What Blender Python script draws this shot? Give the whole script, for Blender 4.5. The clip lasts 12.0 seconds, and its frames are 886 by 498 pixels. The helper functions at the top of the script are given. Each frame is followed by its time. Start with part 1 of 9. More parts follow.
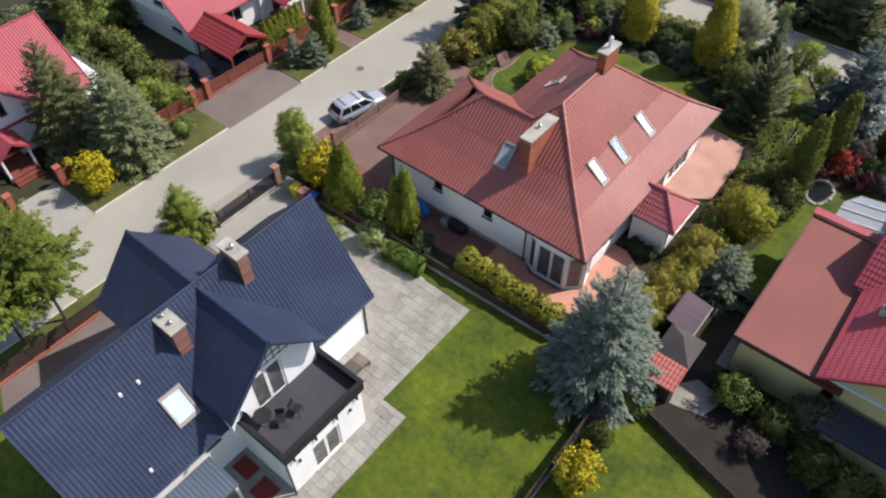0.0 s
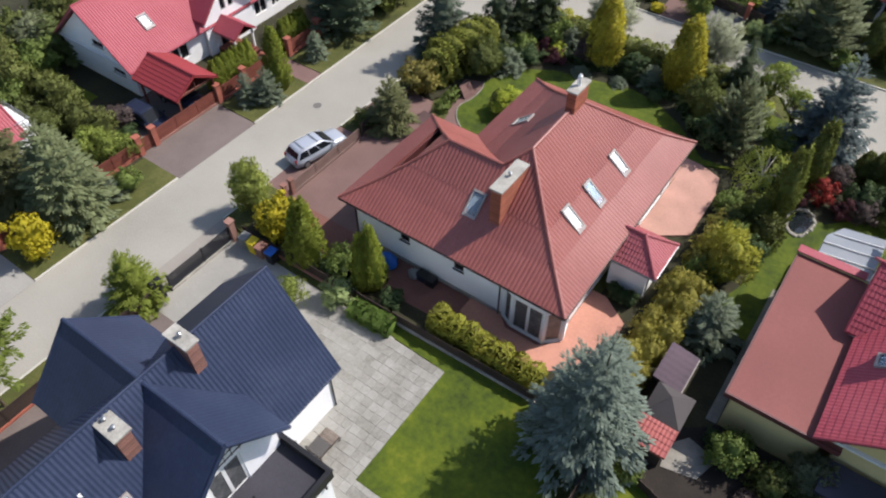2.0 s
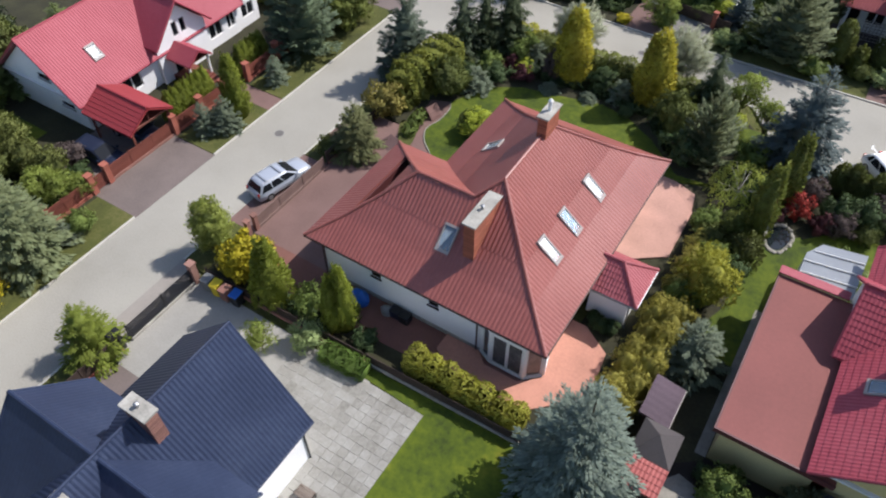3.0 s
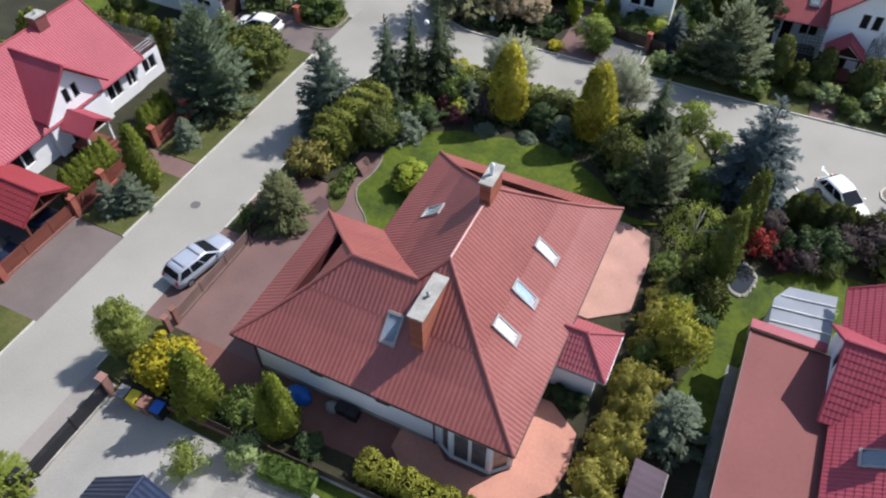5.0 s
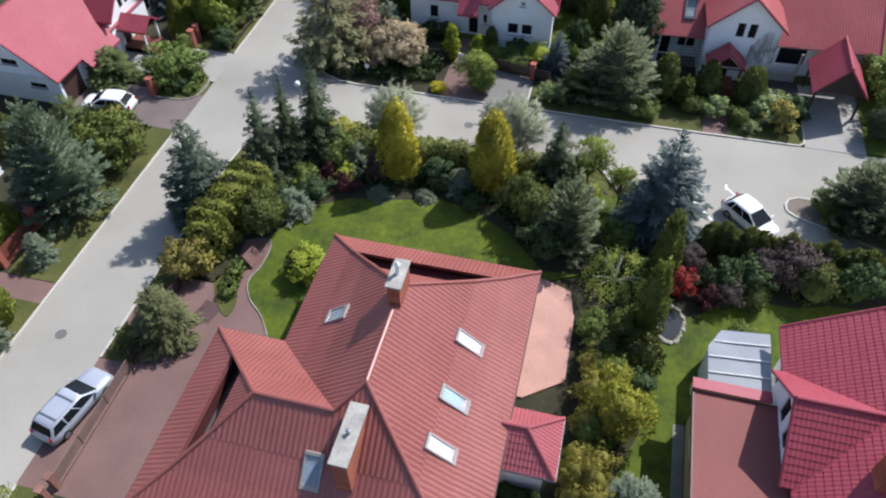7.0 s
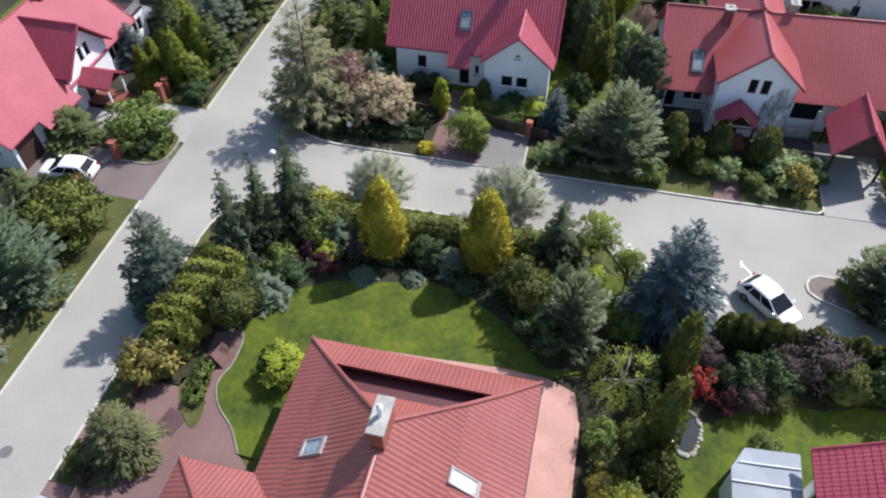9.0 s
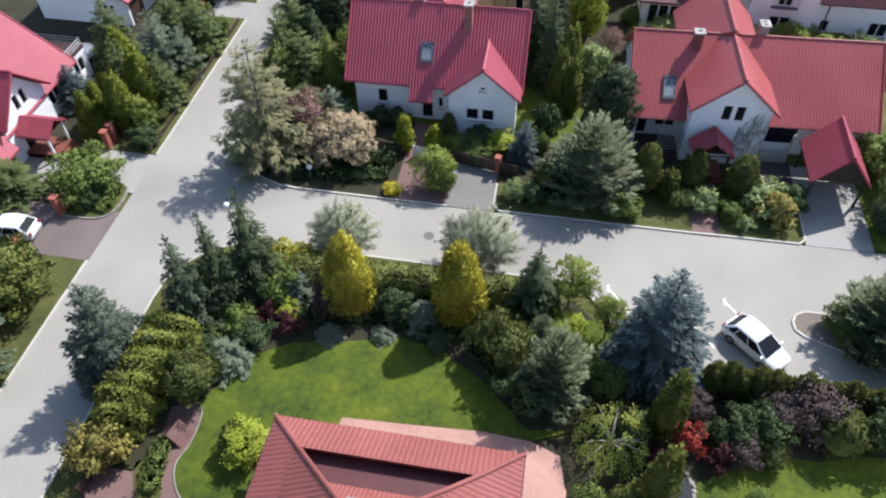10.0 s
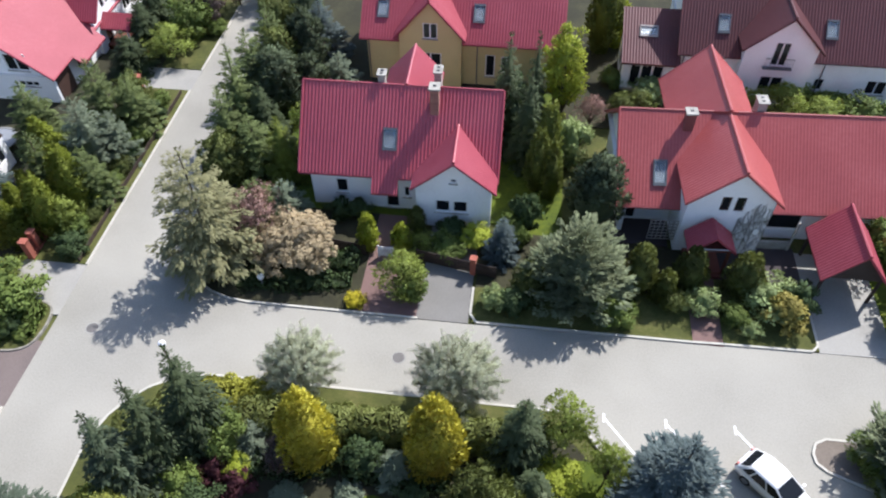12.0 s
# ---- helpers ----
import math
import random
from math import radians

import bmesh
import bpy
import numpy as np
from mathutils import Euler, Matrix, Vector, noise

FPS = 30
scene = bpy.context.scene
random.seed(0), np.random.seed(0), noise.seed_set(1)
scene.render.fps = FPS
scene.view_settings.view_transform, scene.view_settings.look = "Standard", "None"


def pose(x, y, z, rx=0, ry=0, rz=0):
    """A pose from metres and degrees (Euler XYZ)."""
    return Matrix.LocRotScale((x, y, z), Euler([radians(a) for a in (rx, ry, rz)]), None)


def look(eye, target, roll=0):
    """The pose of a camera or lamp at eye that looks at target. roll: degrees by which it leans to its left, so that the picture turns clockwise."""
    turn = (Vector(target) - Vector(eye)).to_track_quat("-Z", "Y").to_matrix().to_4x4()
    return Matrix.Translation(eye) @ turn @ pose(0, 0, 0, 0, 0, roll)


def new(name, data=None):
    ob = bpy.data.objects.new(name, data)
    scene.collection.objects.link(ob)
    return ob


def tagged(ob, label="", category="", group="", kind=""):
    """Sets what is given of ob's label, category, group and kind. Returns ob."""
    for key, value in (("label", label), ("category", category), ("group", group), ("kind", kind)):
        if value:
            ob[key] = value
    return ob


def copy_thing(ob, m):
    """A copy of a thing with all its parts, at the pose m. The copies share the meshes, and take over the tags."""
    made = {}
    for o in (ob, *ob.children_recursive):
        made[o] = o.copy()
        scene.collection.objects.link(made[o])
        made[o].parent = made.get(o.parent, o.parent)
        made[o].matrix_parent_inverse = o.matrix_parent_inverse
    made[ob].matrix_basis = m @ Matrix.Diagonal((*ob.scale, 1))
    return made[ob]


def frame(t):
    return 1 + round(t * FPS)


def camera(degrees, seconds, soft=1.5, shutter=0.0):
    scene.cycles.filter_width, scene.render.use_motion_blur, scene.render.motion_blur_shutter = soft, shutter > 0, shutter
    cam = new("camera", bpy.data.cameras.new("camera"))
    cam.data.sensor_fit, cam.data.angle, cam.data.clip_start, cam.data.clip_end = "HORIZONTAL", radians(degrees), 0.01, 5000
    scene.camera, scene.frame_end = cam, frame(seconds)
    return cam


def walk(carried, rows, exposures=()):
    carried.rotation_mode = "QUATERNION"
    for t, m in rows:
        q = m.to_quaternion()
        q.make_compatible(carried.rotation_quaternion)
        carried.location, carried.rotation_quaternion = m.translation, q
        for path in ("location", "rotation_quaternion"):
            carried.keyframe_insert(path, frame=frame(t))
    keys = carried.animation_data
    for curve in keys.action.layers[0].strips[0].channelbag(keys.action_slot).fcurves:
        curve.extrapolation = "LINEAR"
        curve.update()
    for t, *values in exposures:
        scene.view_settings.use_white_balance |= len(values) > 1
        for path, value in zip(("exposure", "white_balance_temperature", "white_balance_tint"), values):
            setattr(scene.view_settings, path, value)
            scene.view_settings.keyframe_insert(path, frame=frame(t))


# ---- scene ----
cam = camera(63.2, 12.0, soft=2.15)
METRES, EYE, TILT, LEAN, TURN = 40.05, 35.67, 0.0, 0.0, 39.5
ROWS = [
    (0.0, 0.0, 0.0, 0.0, -0.31, -48.72, 0.27),
    (0.5, 0.0012, 0.0238, 0.0006, -0.7, -48.73, 0.26),
    (1.0, 0.0018, 0.0485, 0.0015, -1.37, -48.74, 0.23),
    (1.5, 0.004, 0.0787, 0.0025, -2.38, -48.76, 0.25),
    (2.0, 0.0055, 0.1082, 0.0038, -3.81, -48.74, 0.24),
    (2.5, 0.0082, 0.142, 0.0047, -5.48, -48.7, 0.25),
    (3.0, 0.0121, 0.1747, 0.0048, -7.06, -48.7, 0.24),
    (5.0, 0.0393, 0.3239, -0.0007, -13.87, -48.64, 0.32),
    (5.5, 0.0485, 0.3618, 0.0009, -16.08, -48.65, 0.32),
    (6.0, 0.0611, 0.3991, 0.0022, -19.97, -48.63, 0.44),
    (6.5, 0.0734, 0.438, 0.0039, -24.35, -48.65, 0.49),
    (7.0, 0.0875, 0.4782, 0.0055, -25.47, -48.63, 0.46),
    (9.0, 0.1676, 0.6359, 0.0136, -26.27, -48.57, 0.36),
    (9.5, 0.1911, 0.6766, 0.0148, -27.23, -48.52, 0.36),
    (10.0, 0.2188, 0.7228, 0.0153, -29.62, -48.43, 0.42),
    (10.5, 0.2455, 0.768, 0.0172, -31.67, -48.43, 0.42),
    (11.0, 0.278, 0.8183, 0.0187, -32.27, -48.4, 0.42),
    (11.5, 0.3088, 0.8655, 0.0224, -32.26, -48.39, 0.38),
    (12.0, 0.3443, 0.9185, 0.0288, -32.46, -48.36, 0.37),
]
walk(cam, [(t, pose(0, 0, EYE, TILT, LEAN, TURN) @ pose(METRES * x, METRES * y, METRES * z, 90 + pitch, roll, yaw)) for t, x, y, z, yaw, pitch, roll in ROWS],
     exposures=[(0.0, 0.50, 6750, 14), (3.0, 0.49, 6350, 14), (6.0, 0.52, 6100, 14), (9.0, 0.70, 6050, 15), (12.0, 0.87, 6100, 14)])

# ---- daylight ----
SUN_AZ, SUN_EL = radians(54), radians(49)      # the sun stands north-east
world = bpy.data.worlds.new("World")
scene.world = world
world.use_nodes = True
_sky = world.node_tree.nodes.new("ShaderNodeTexSky")
_sky.sky_type, _sky.sun_disc = "NISHITA", False
_sky.sun_elevation, _sky.sun_rotation = SUN_EL, math.pi / 2 - SUN_AZ
_bg = world.node_tree.nodes["Background"]
_bg.inputs["Strength"].default_value = 0.122
world.node_tree.links.new(_sky.outputs["Color"], _bg.inputs["Color"])
_lamp = bpy.data.lights.new("sun", "SUN")
_lamp.energy, _lamp.angle, _lamp.color = 4.05, radians(0.6), (1.0, 0.965, 0.91)
_sun = new("sun", _lamp)
_sun.matrix_world = look((60 * math.cos(SUN_AZ), 60 * math.sin(SUN_AZ), 75), (60 * math.cos(SUN_AZ) - math.cos(SUN_AZ) * math.cos(SUN_EL), 60 * math.sin(SUN_AZ) - math.sin(SUN_AZ) * math.cos(SUN_EL), 75 - math.sin(SUN_EL)))


# ---- materials ----
def surface(name, colours, rough=0.8, big=0.35, small=6.0, bump=0.2, metal=0.0, spread=0.0, thin=0.0, spec=0.4, coat=0.0, whole=False, reach=(0.30, 0.70)):
    """A procedural surface: colours mixed by two scales of noise; spread varies it from piece to piece; thin lets light through."""
    m = bpy.data.materials.new(name)
    m.use_nodes = True
    nt = m.node_tree
    n, l = nt.nodes, nt.links
    p = n["Principled BSDF"]
    p.inputs["Roughness"].default_value = rough
    p.inputs["Metallic"].default_value = metal
    p.inputs["Specular IOR Level"].default_value = spec
    p.inputs["Coat Weight"].default_value = coat
    tc = n.new("ShaderNodeTexCoord")
    n1, n2 = n.new("ShaderNodeTexNoise"), n.new("ShaderNodeTexNoise")
    n1.inputs["Scale"].default_value, n2.inputs["Scale"].default_value = big, small
    n1.inputs["Detail"].default_value, n2.inputs["Detail"].default_value = 4, 6
    n2.inputs["Roughness"].default_value = 0.65
    mix = n.new("ShaderNodeMath")
    mix.operation = "MULTIPLY_ADD"
    mix.inputs[1].default_value = 0.55
    half = n.new("ShaderNodeMath")
    half.operation = "MULTIPLY"
    half.inputs[1].default_value = 0.45
    place = n.new("ShaderNodeNewGeometry").outputs["Position"] if whole else tc.outputs["Object"]
    for q in (n1, n2):
        l.new(place, q.inputs["Vector"])
    l.new(n2.outputs["Fac"], half.inputs[0])
    l.new(n1.outputs["Fac"], mix.inputs[0])
    l.new(half.outputs[0], mix.inputs[2])
    fac = mix.outputs[0]
    if spread:
        geo, ob = n.new("ShaderNodeNewGeometry"), n.new("ShaderNodeObjectInfo")
        add = n.new("ShaderNodeMath")
        add.operation = "ADD"
        l.new(geo.outputs["Random Per Island"], add.inputs[0])
        l.new(ob.outputs["Random"], add.inputs[1])
        v = n.new("ShaderNodeMath")
        v.operation = "MULTIPLY_ADD"
        v.inputs[1].default_value = spread
        l.new(add.outputs[0], v.inputs[0])
        off = n.new("ShaderNodeMath")
        off.operation = "SUBTRACT"
        off.inputs[1].default_value = spread
        l.new(fac, off.inputs[0])
        l.new(off.outputs[0], v.inputs[2])
        fac = v.outputs[0]
    ramp = n.new("ShaderNodeValToRGB")
    e = ramp.color_ramp.elements
    lo, hi = reach
    for i, c in enumerate(colours):
        at = lo + (hi - lo) * i / max(1, len(colours) - 1)
        k = e[i] if i < 2 else e.new(at)
        k.position, k.color = at, (*c, 1)
    l.new(fac, ramp.inputs[0])
    l.new(ramp.outputs["Color"], p.inputs["Base Color"])
    if bump:
        b = n.new("ShaderNodeBump")
        b.inputs["Strength"].default_value, b.inputs["Distance"].default_value = bump, 0.03
        l.new(n2.outputs["Fac"], b.inputs["Height"])
        l.new(b.outputs["Normal"], p.inputs["Normal"])
    if thin:
        t, mx = n.new("ShaderNodeBsdfTranslucent"), n.new("ShaderNodeMixShader")
        mx.inputs[0].default_value = thin
        l.new(ramp.outputs["Color"], t.inputs["Color"])
        l.new(p.outputs[0], mx.inputs[1])
        l.new(t.outputs[0], mx.inputs[2])
        l.new(mx.outputs[0], n["Material Output"].inputs["Surface"])
    return m


def tone(c, k):
    return tuple(min(1.0, v * k) for v in c)


def three(c, k=0.25):
    return [tone(c, 1 - k), c, tone(c, 1 + k)]


def glassy(name, c, rough=0.04):
    m = bpy.data.materials.new(name)
    m.use_nodes = True
    p = m.node_tree.nodes["Principled BSDF"]
    p.inputs["Base Color"].default_value = (*c, 1)
    p.inputs["Roughness"].default_value = rough
    p.inputs["Transmission Weight"].default_value = 0.85
    p.inputs["IOR"].default_value = 1.5
    return m


GRASS = surface("lawn", [(0.026, 0.044, 0.002), (0.054, 0.081, 0.002), (0.083, 0.111, 0.003), (0.134, 0.143, 0.008)], 0.9, 0.40, 2.5, 0.5, reach=(0.36, 0.68))
ROUGHGRASS = surface("verge_grass", [(0.040, 0.044, 0.012), (0.070, 0.078, 0.016), (0.130, 0.118, 0.040)], 0.95, 0.5, 6, 0.7)
# soil, its tone lowered to carry the shade under trees
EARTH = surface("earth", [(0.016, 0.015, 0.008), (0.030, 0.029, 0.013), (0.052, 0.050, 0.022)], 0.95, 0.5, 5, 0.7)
MULCH = surface("dark_bark_mulch", three((0.024, 0.019, 0.015), 0.35), 0.95, 0.8, 7, 0.8)
# near-black paving tone with the shade round the veranda put into its colour
SHADEPAVE = surface("shade_toned_paving", three((0.050, 0.040, 0.040), 0.25), 0.9, 0.5, 9, 0.4)
DRYSOIL = surface("dry_soil", three((0.170, 0.142, 0.115), 0.3), 0.95, 0.8, 8, 0.5)
ROAD = surface("road", [(0.206, 0.195, 0.164), (0.298, 0.284, 0.242), (0.368, 0.351, 0.300)], 0.85, 0.12, 10, 0.25)
KERB = surface("kerb_concrete", three((0.46, 0.44, 0.38), 0.15), 0.9, 0.8, 12, 0.3, spread=0.15)
SLAB = surface("paving_slab", [(0.165, 0.156, 0.132), (0.248, 0.240, 0.212), (0.318, 0.312, 0.282)], 0.9, 0.45, 5, 0.35, spread=0.17, whole=True)
CONCRETE = surface("concrete", three((0.29, 0.28, 0.25), 0.2), 0.9, 0.3, 9, 0.3)
ASHPAVE = surface("ash_grey_paving", three((0.175, 0.168, 0.152), 0.2), 0.9, 0.3, 9, 0.3)
DUSTPALE = surface("pale_dusty_paving", three((0.27, 0.245, 0.215), 0.2), 0.9, 0.4, 9, 0.3)
DUSTBLOCKS = surface("dusty_paving_blocks", three((0.150, 0.120, 0.108), 0.25), 0.9, 0.4, 9, 0.4)
BLOCKS = surface("paving_blocks", three((0.162, 0.098, 0.085), 0.25), 0.85, 0.4, 9, 0.5, spread=0.1)
PINKTILE = surface("pale_pink_terrace_tile", three((0.42, 0.235, 0.182), 0.24), 0.75, 0.5, 6, 0.2, spread=0.18)
REDBLOCKS = surface("red_brown_blocks", three((0.175, 0.078, 0.060), 0.3), 0.85, 0.4, 9, 0.5, spread=0.1)
TERRACE = surface("terrace_tile", three((0.42, 0.198, 0.140), 0.24), 0.75, 0.5, 6, 0.2, spread=0.18)
RED = surface("faded_red_roof", [(0.208, 0.062, 0.050), (0.258, 0.079, 0.064), (0.310, 0.105, 0.088)], 0.42, 0.3, 4, 0.08, spec=0.5)
CRIMSON = surface("crimson_roof", [(0.258, 0.040, 0.056), (0.305, 0.052, 0.070), (0.350, 0.074, 0.092)], 0.55, 0.3, 4, 0.08, spec=0.35)
ROSE = surface("rose_red_roof", [(0.285, 0.044, 0.062), (0.340, 0.056, 0.076), (0.385, 0.078, 0.096)], 0.45, 0.3, 4, 0.08, spec=0.5)
SCARLET = surface("orange_red_roof", [(0.276, 0.053, 0.050), (0.326, 0.067, 0.063), (0.374, 0.090, 0.085)], 0.45, 0.3, 4, 0.08, spec=0.5)
MAROON = surface("brown_red_roof", three((0.098, 0.030, 0.030), 0.25), 0.5, 0.3, 5, 0.1, spec=0.4)
NAVY = surface("blue_black_roof", [(0.018, 0.026, 0.053), (0.026, 0.0365, 0.071), (0.041, 0.055, 0.097)], 0.46, 0.3, 4, 0.08, spec=0.24)
PLASTER = surface("white_plaster", [(0.74, 0.74, 0.73), (0.83, 0.83, 0.82), (0.87, 0.87, 0.86)], 0.9, 0.5, 8, 0.15)
CREAM = surface("cream_plaster", three((0.58, 0.475, 0.225), 0.10), 0.9, 0.5, 8, 0.15)
BRICK = surface("chimney_brick", three((0.33, 0.105, 0.060), 0.3), 0.9, 1.0, 9, 0.6, spread=0.3)
DARKBRICK = surface("dark_brick", three((0.255, 0.125, 0.098), 0.3), 0.9, 1.0, 9, 0.6, spread=0.3)
CAP = surface("chimney_cap", three((0.33, 0.315, 0.275), 0.45), 0.9, 1.2, 8, 0.4)
WOOD = surface("stained_wood", three((0.150, 0.045, 0.030), 0.25), 0.7, 0.8, 10, 0.3, spread=0.2)
DARKWOOD = surface("dark_wood", three((0.042, 0.028, 0.022), 0.3), 0.75, 0.8, 10, 0.3, spread=0.2)
WEATHERED = surface("weathered_boards", three((0.150, 0.098, 0.084), 0.3), 0.8, 0.8, 10, 0.3, spread=0.2)
BLACK = surface("black_metal", three((0.014, 0.014, 0.016), 0.2), 0.5, 1, 8, 0.05)
GREYMETAL = surface("grey_metal", three((0.30, 0.31, 0.32), 0.15), 0.4, 1, 8, 0.05, metal=0.7)
DECK = surface("blue_black_felt", three((0.044, 0.042, 0.052), 0.25), 0.85, 0.5, 9, 0.3)
FELT = surface("roofing_felt", three((0.075, 0.066, 0.064), 0.2), 0.9, 0.4, 9, 0.3)
TERRACEROOF = surface("red_roof_coating", three((0.205, 0.070, 0.060), 0.16), 0.8, 0.25, 6, 0.12)
UPVC = surface("white_frame", three((0.72, 0.72, 0.70), 0.06), 0.5, 1, 6, 0.02)
BROWNFRAME = surface("brown_frame", three((0.060, 0.032, 0.024), 0.2), 0.6, 1, 6, 0.05)
TAUPE = surface("taupe_frame", three((0.30, 0.27, 0.25), 0.12), 0.55, 1, 8, 0.05)
BLIND = surface("pale_blind", three((0.44, 0.43, 0.41), 0.10), 0.6, 1, 4, 0.02)
BLUEBLIND = surface("blue_grey_blind", three((0.11, 0.19, 0.28), 0.10), 0.4, 1, 4, 0.02)
SLATEBLIND = surface("slate_blue_blind", three((0.055, 0.090, 0.115), 0.10), 0.4, 1, 4, 0.02)
GREYBLIND = surface("pale_grey_blind", three((0.27, 0.31, 0.35), 0.35), 0.5, 1.3, 4, 0.02)
GLASS = glassy("window_glass", (0.75, 0.80, 0.82))
DARKGLASS = surface("tinted_glass", three((0.012, 0.014, 0.017), 0.1), 0.15, 1, 4, 0.0, spec=0.2)
STONE = surface("pale_stone", three((0.36, 0.34, 0.30), 0.3), 0.9, 1.0, 7, 0.5, spread=0.3)
WATER = surface("pond_water", three((0.010, 0.014, 0.016), 0.2), 0.05, 0.6, 3, 0.05, spec=0.6)
BARK = surface("bark", three((0.095, 0.070, 0.050), 0.3), 0.95, 1.5, 10, 0.6)
PALEBARK = surface("pale_bark", three((0.46, 0.43, 0.38), 0.25), 0.9, 1.5, 10, 0.4)
TWIG = surface("grey_twig", three((0.26, 0.24, 0.18), 0.25), 0.9, 1.5, 10, 0.3)
PAINT = surface("road_paint", three((0.72, 0.72, 0.70), 0.10), 0.8, 1.5, 9, 0.1)
RUBBER = surface("tyre_rubber", three((0.016, 0.016, 0.016), 0.2), 0.85, 1, 8, 0.1)
SILVER = surface("silver_paint", three((0.37, 0.40, 0.45), 0.04), 0.32, 1, 5, 0.0, metal=0.15, coat=0.6)
WHITEPAINT = surface("white_car_paint", three((0.78, 0.78, 0.77), 0.03), 0.3, 1, 5, 0.0, coat=0.7)
INKPAINT = surface("dark_blue_car_paint", three((0.012, 0.017, 0.036), 0.1), 0.45, 1, 5, 0.0, spec=0.3)
REDLAMP = surface("red_lamp_glass", three((0.30, 0.015, 0.012), 0.1), 0.2, 1, 5, 0.0)
CLEARLAMP = surface("clear_lamp_glass", three((0.62, 0.64, 0.66), 0.05), 0.15, 1, 5, 0.0)
YELLOWPLASTIC = surface("yellow_plastic", three((0.62, 0.47, 0.02), 0.1), 0.5, 1, 5, 0.03)
BLUEPLASTIC = surface("blue_plastic", three((0.015, 0.11, 0.42), 0.1), 0.5, 1, 5, 0.03)
BROWNPLASTIC = surface("brown_plastic", three((0.24, 0.12, 0.09), 0.1), 0.5, 1, 5, 0.03)
GREYPLASTIC = surface("grey_plastic", three((0.20, 0.20, 0.19), 0.1), 0.5, 1, 5, 0.03)
MILK = surface("milky_globe", three((0.80, 0.80, 0.78), 0.03), 0.3, 1, 5, 0.0)
RUG = surface("dark_red_mat", three((0.16, 0.030, 0.020), 0.15), 0.95, 1, 9, 0.3)


# ---- mesh helpers ----
def link(name, verts, faces, mat, parent=None, label="", smooth=False):
    me = bpy.data.meshes.new(name)
    me.from_pydata([tuple(v) for v in verts], [], faces)
    me.materials.append(mat)
    if smooth:
        me.shade_smooth()
    me.update()
    ob = new(name, me)
    if parent is not None:
        ob.parent = parent
    return tagged(ob, label)


def part(name, bm, mat, parent, label="", smooth=False):
    me = bpy.data.meshes.new(name)
    bmesh.ops.recalc_face_normals(bm, faces=bm.faces)
    bm.to_mesh(me)
    bm.free()
    me.materials.append(mat)
    if smooth:
        me.shade_smooth()
    ob = new(name, me)
    if parent is not None:
        ob.parent = parent
    return tagged(ob, label)


def thing(name, label, category, group="", kind="", at=(0, 0, 0), turn=0):
    ob = new(name)
    ob.empty_display_size = 0.3
    ob.matrix_basis = pose(*at, 0, 0, turn)
    return tagged(ob, label, category, group, kind)


def add_box(bm, x0, x1, y0, y1, z0, z1, bevel=0.0, m=None):
    r = bmesh.ops.create_cube(bm, size=1)
    vs = r["verts"]
    bmesh.ops.transform(bm, matrix=Matrix.LocRotScale(((x0 + x1) / 2, (y0 + y1) / 2, (z0 + z1) / 2), None, (x1 - x0, y1 - y0, z1 - z0)), verts=vs)
    if bevel:
        es = list({e for v in vs for e in v.link_edges})
        out = bmesh.ops.bevel(bm, geom=es, offset=bevel, segments=2, profile=0.6, affect="EDGES")
        vs = list({v for f in out["faces"] for v in f.verts} | {v for v in vs if v.is_valid})
    if m is not None:
        bmesh.ops.transform(bm, matrix=m, verts=vs)
    return vs


def boxes(*rows, bevel=0.0, m=None):
    bm = bmesh.new()
    for r in rows:
        add_box(bm, *r, bevel=bevel, m=m)
    return bm


def add_bar(bm, a, b, r, sides=6, r2=None):
    a, b = Vector(a), Vector(b)
    d = b - a
    bmesh.ops.create_cone(bm, cap_ends=True, segments=sides, radius1=r, radius2=r if r2 is None else r2, depth=d.length,
                          matrix=Matrix.Translation((a + b) / 2) @ d.to_track_quat("Z", "Y").to_matrix().to_4x4())


def bars(*rows, sides=6):
    bm = bmesh.new()
    for a, b, r in rows:
        add_bar(bm, a, b, r, sides)
    return bm


def sheet(name, pts, z, mat, label="", category="", kind="structure", depth=0.06):
    """A flat piece of ground with a given outline, depth metres thick, its top at z."""
    n = len(pts)
    vs = [(x, y, z) for x, y in pts] + [(x, y, z - depth) for x, y in pts]
    fs = [list(range(n)), list(range(2 * n - 1, n - 1, -1))] + [[i, i + n, (i + 1) % n + n, (i + 1) % n] for i in range(n)]
    area = sum(pts[i][0] * pts[(i + 1) % n][1] - pts[(i + 1) % n][0] * pts[i][1] for i in range(n))
    if area < 0:
        fs = [f[::-1] for f in fs]
    return tagged(link(name, vs, fs, mat), label, category, "", kind)


def arc(cx, cy, r, a0, a1, n=8):
    return [(cx + r * math.cos(radians(a0 + (a1 - a0) * i / n)), cy + r * math.sin(radians(a0 + (a1 - a0) * i / n))) for i in range(n + 1)]


# ---- roofs ----
FLATTER = {"blue_black_roof": 1.15, "orange_red_roof": 0.45, "crimson_roof": 0.7, "rose_red_roof": 1.5}      # how deep the ribs of each sheet are


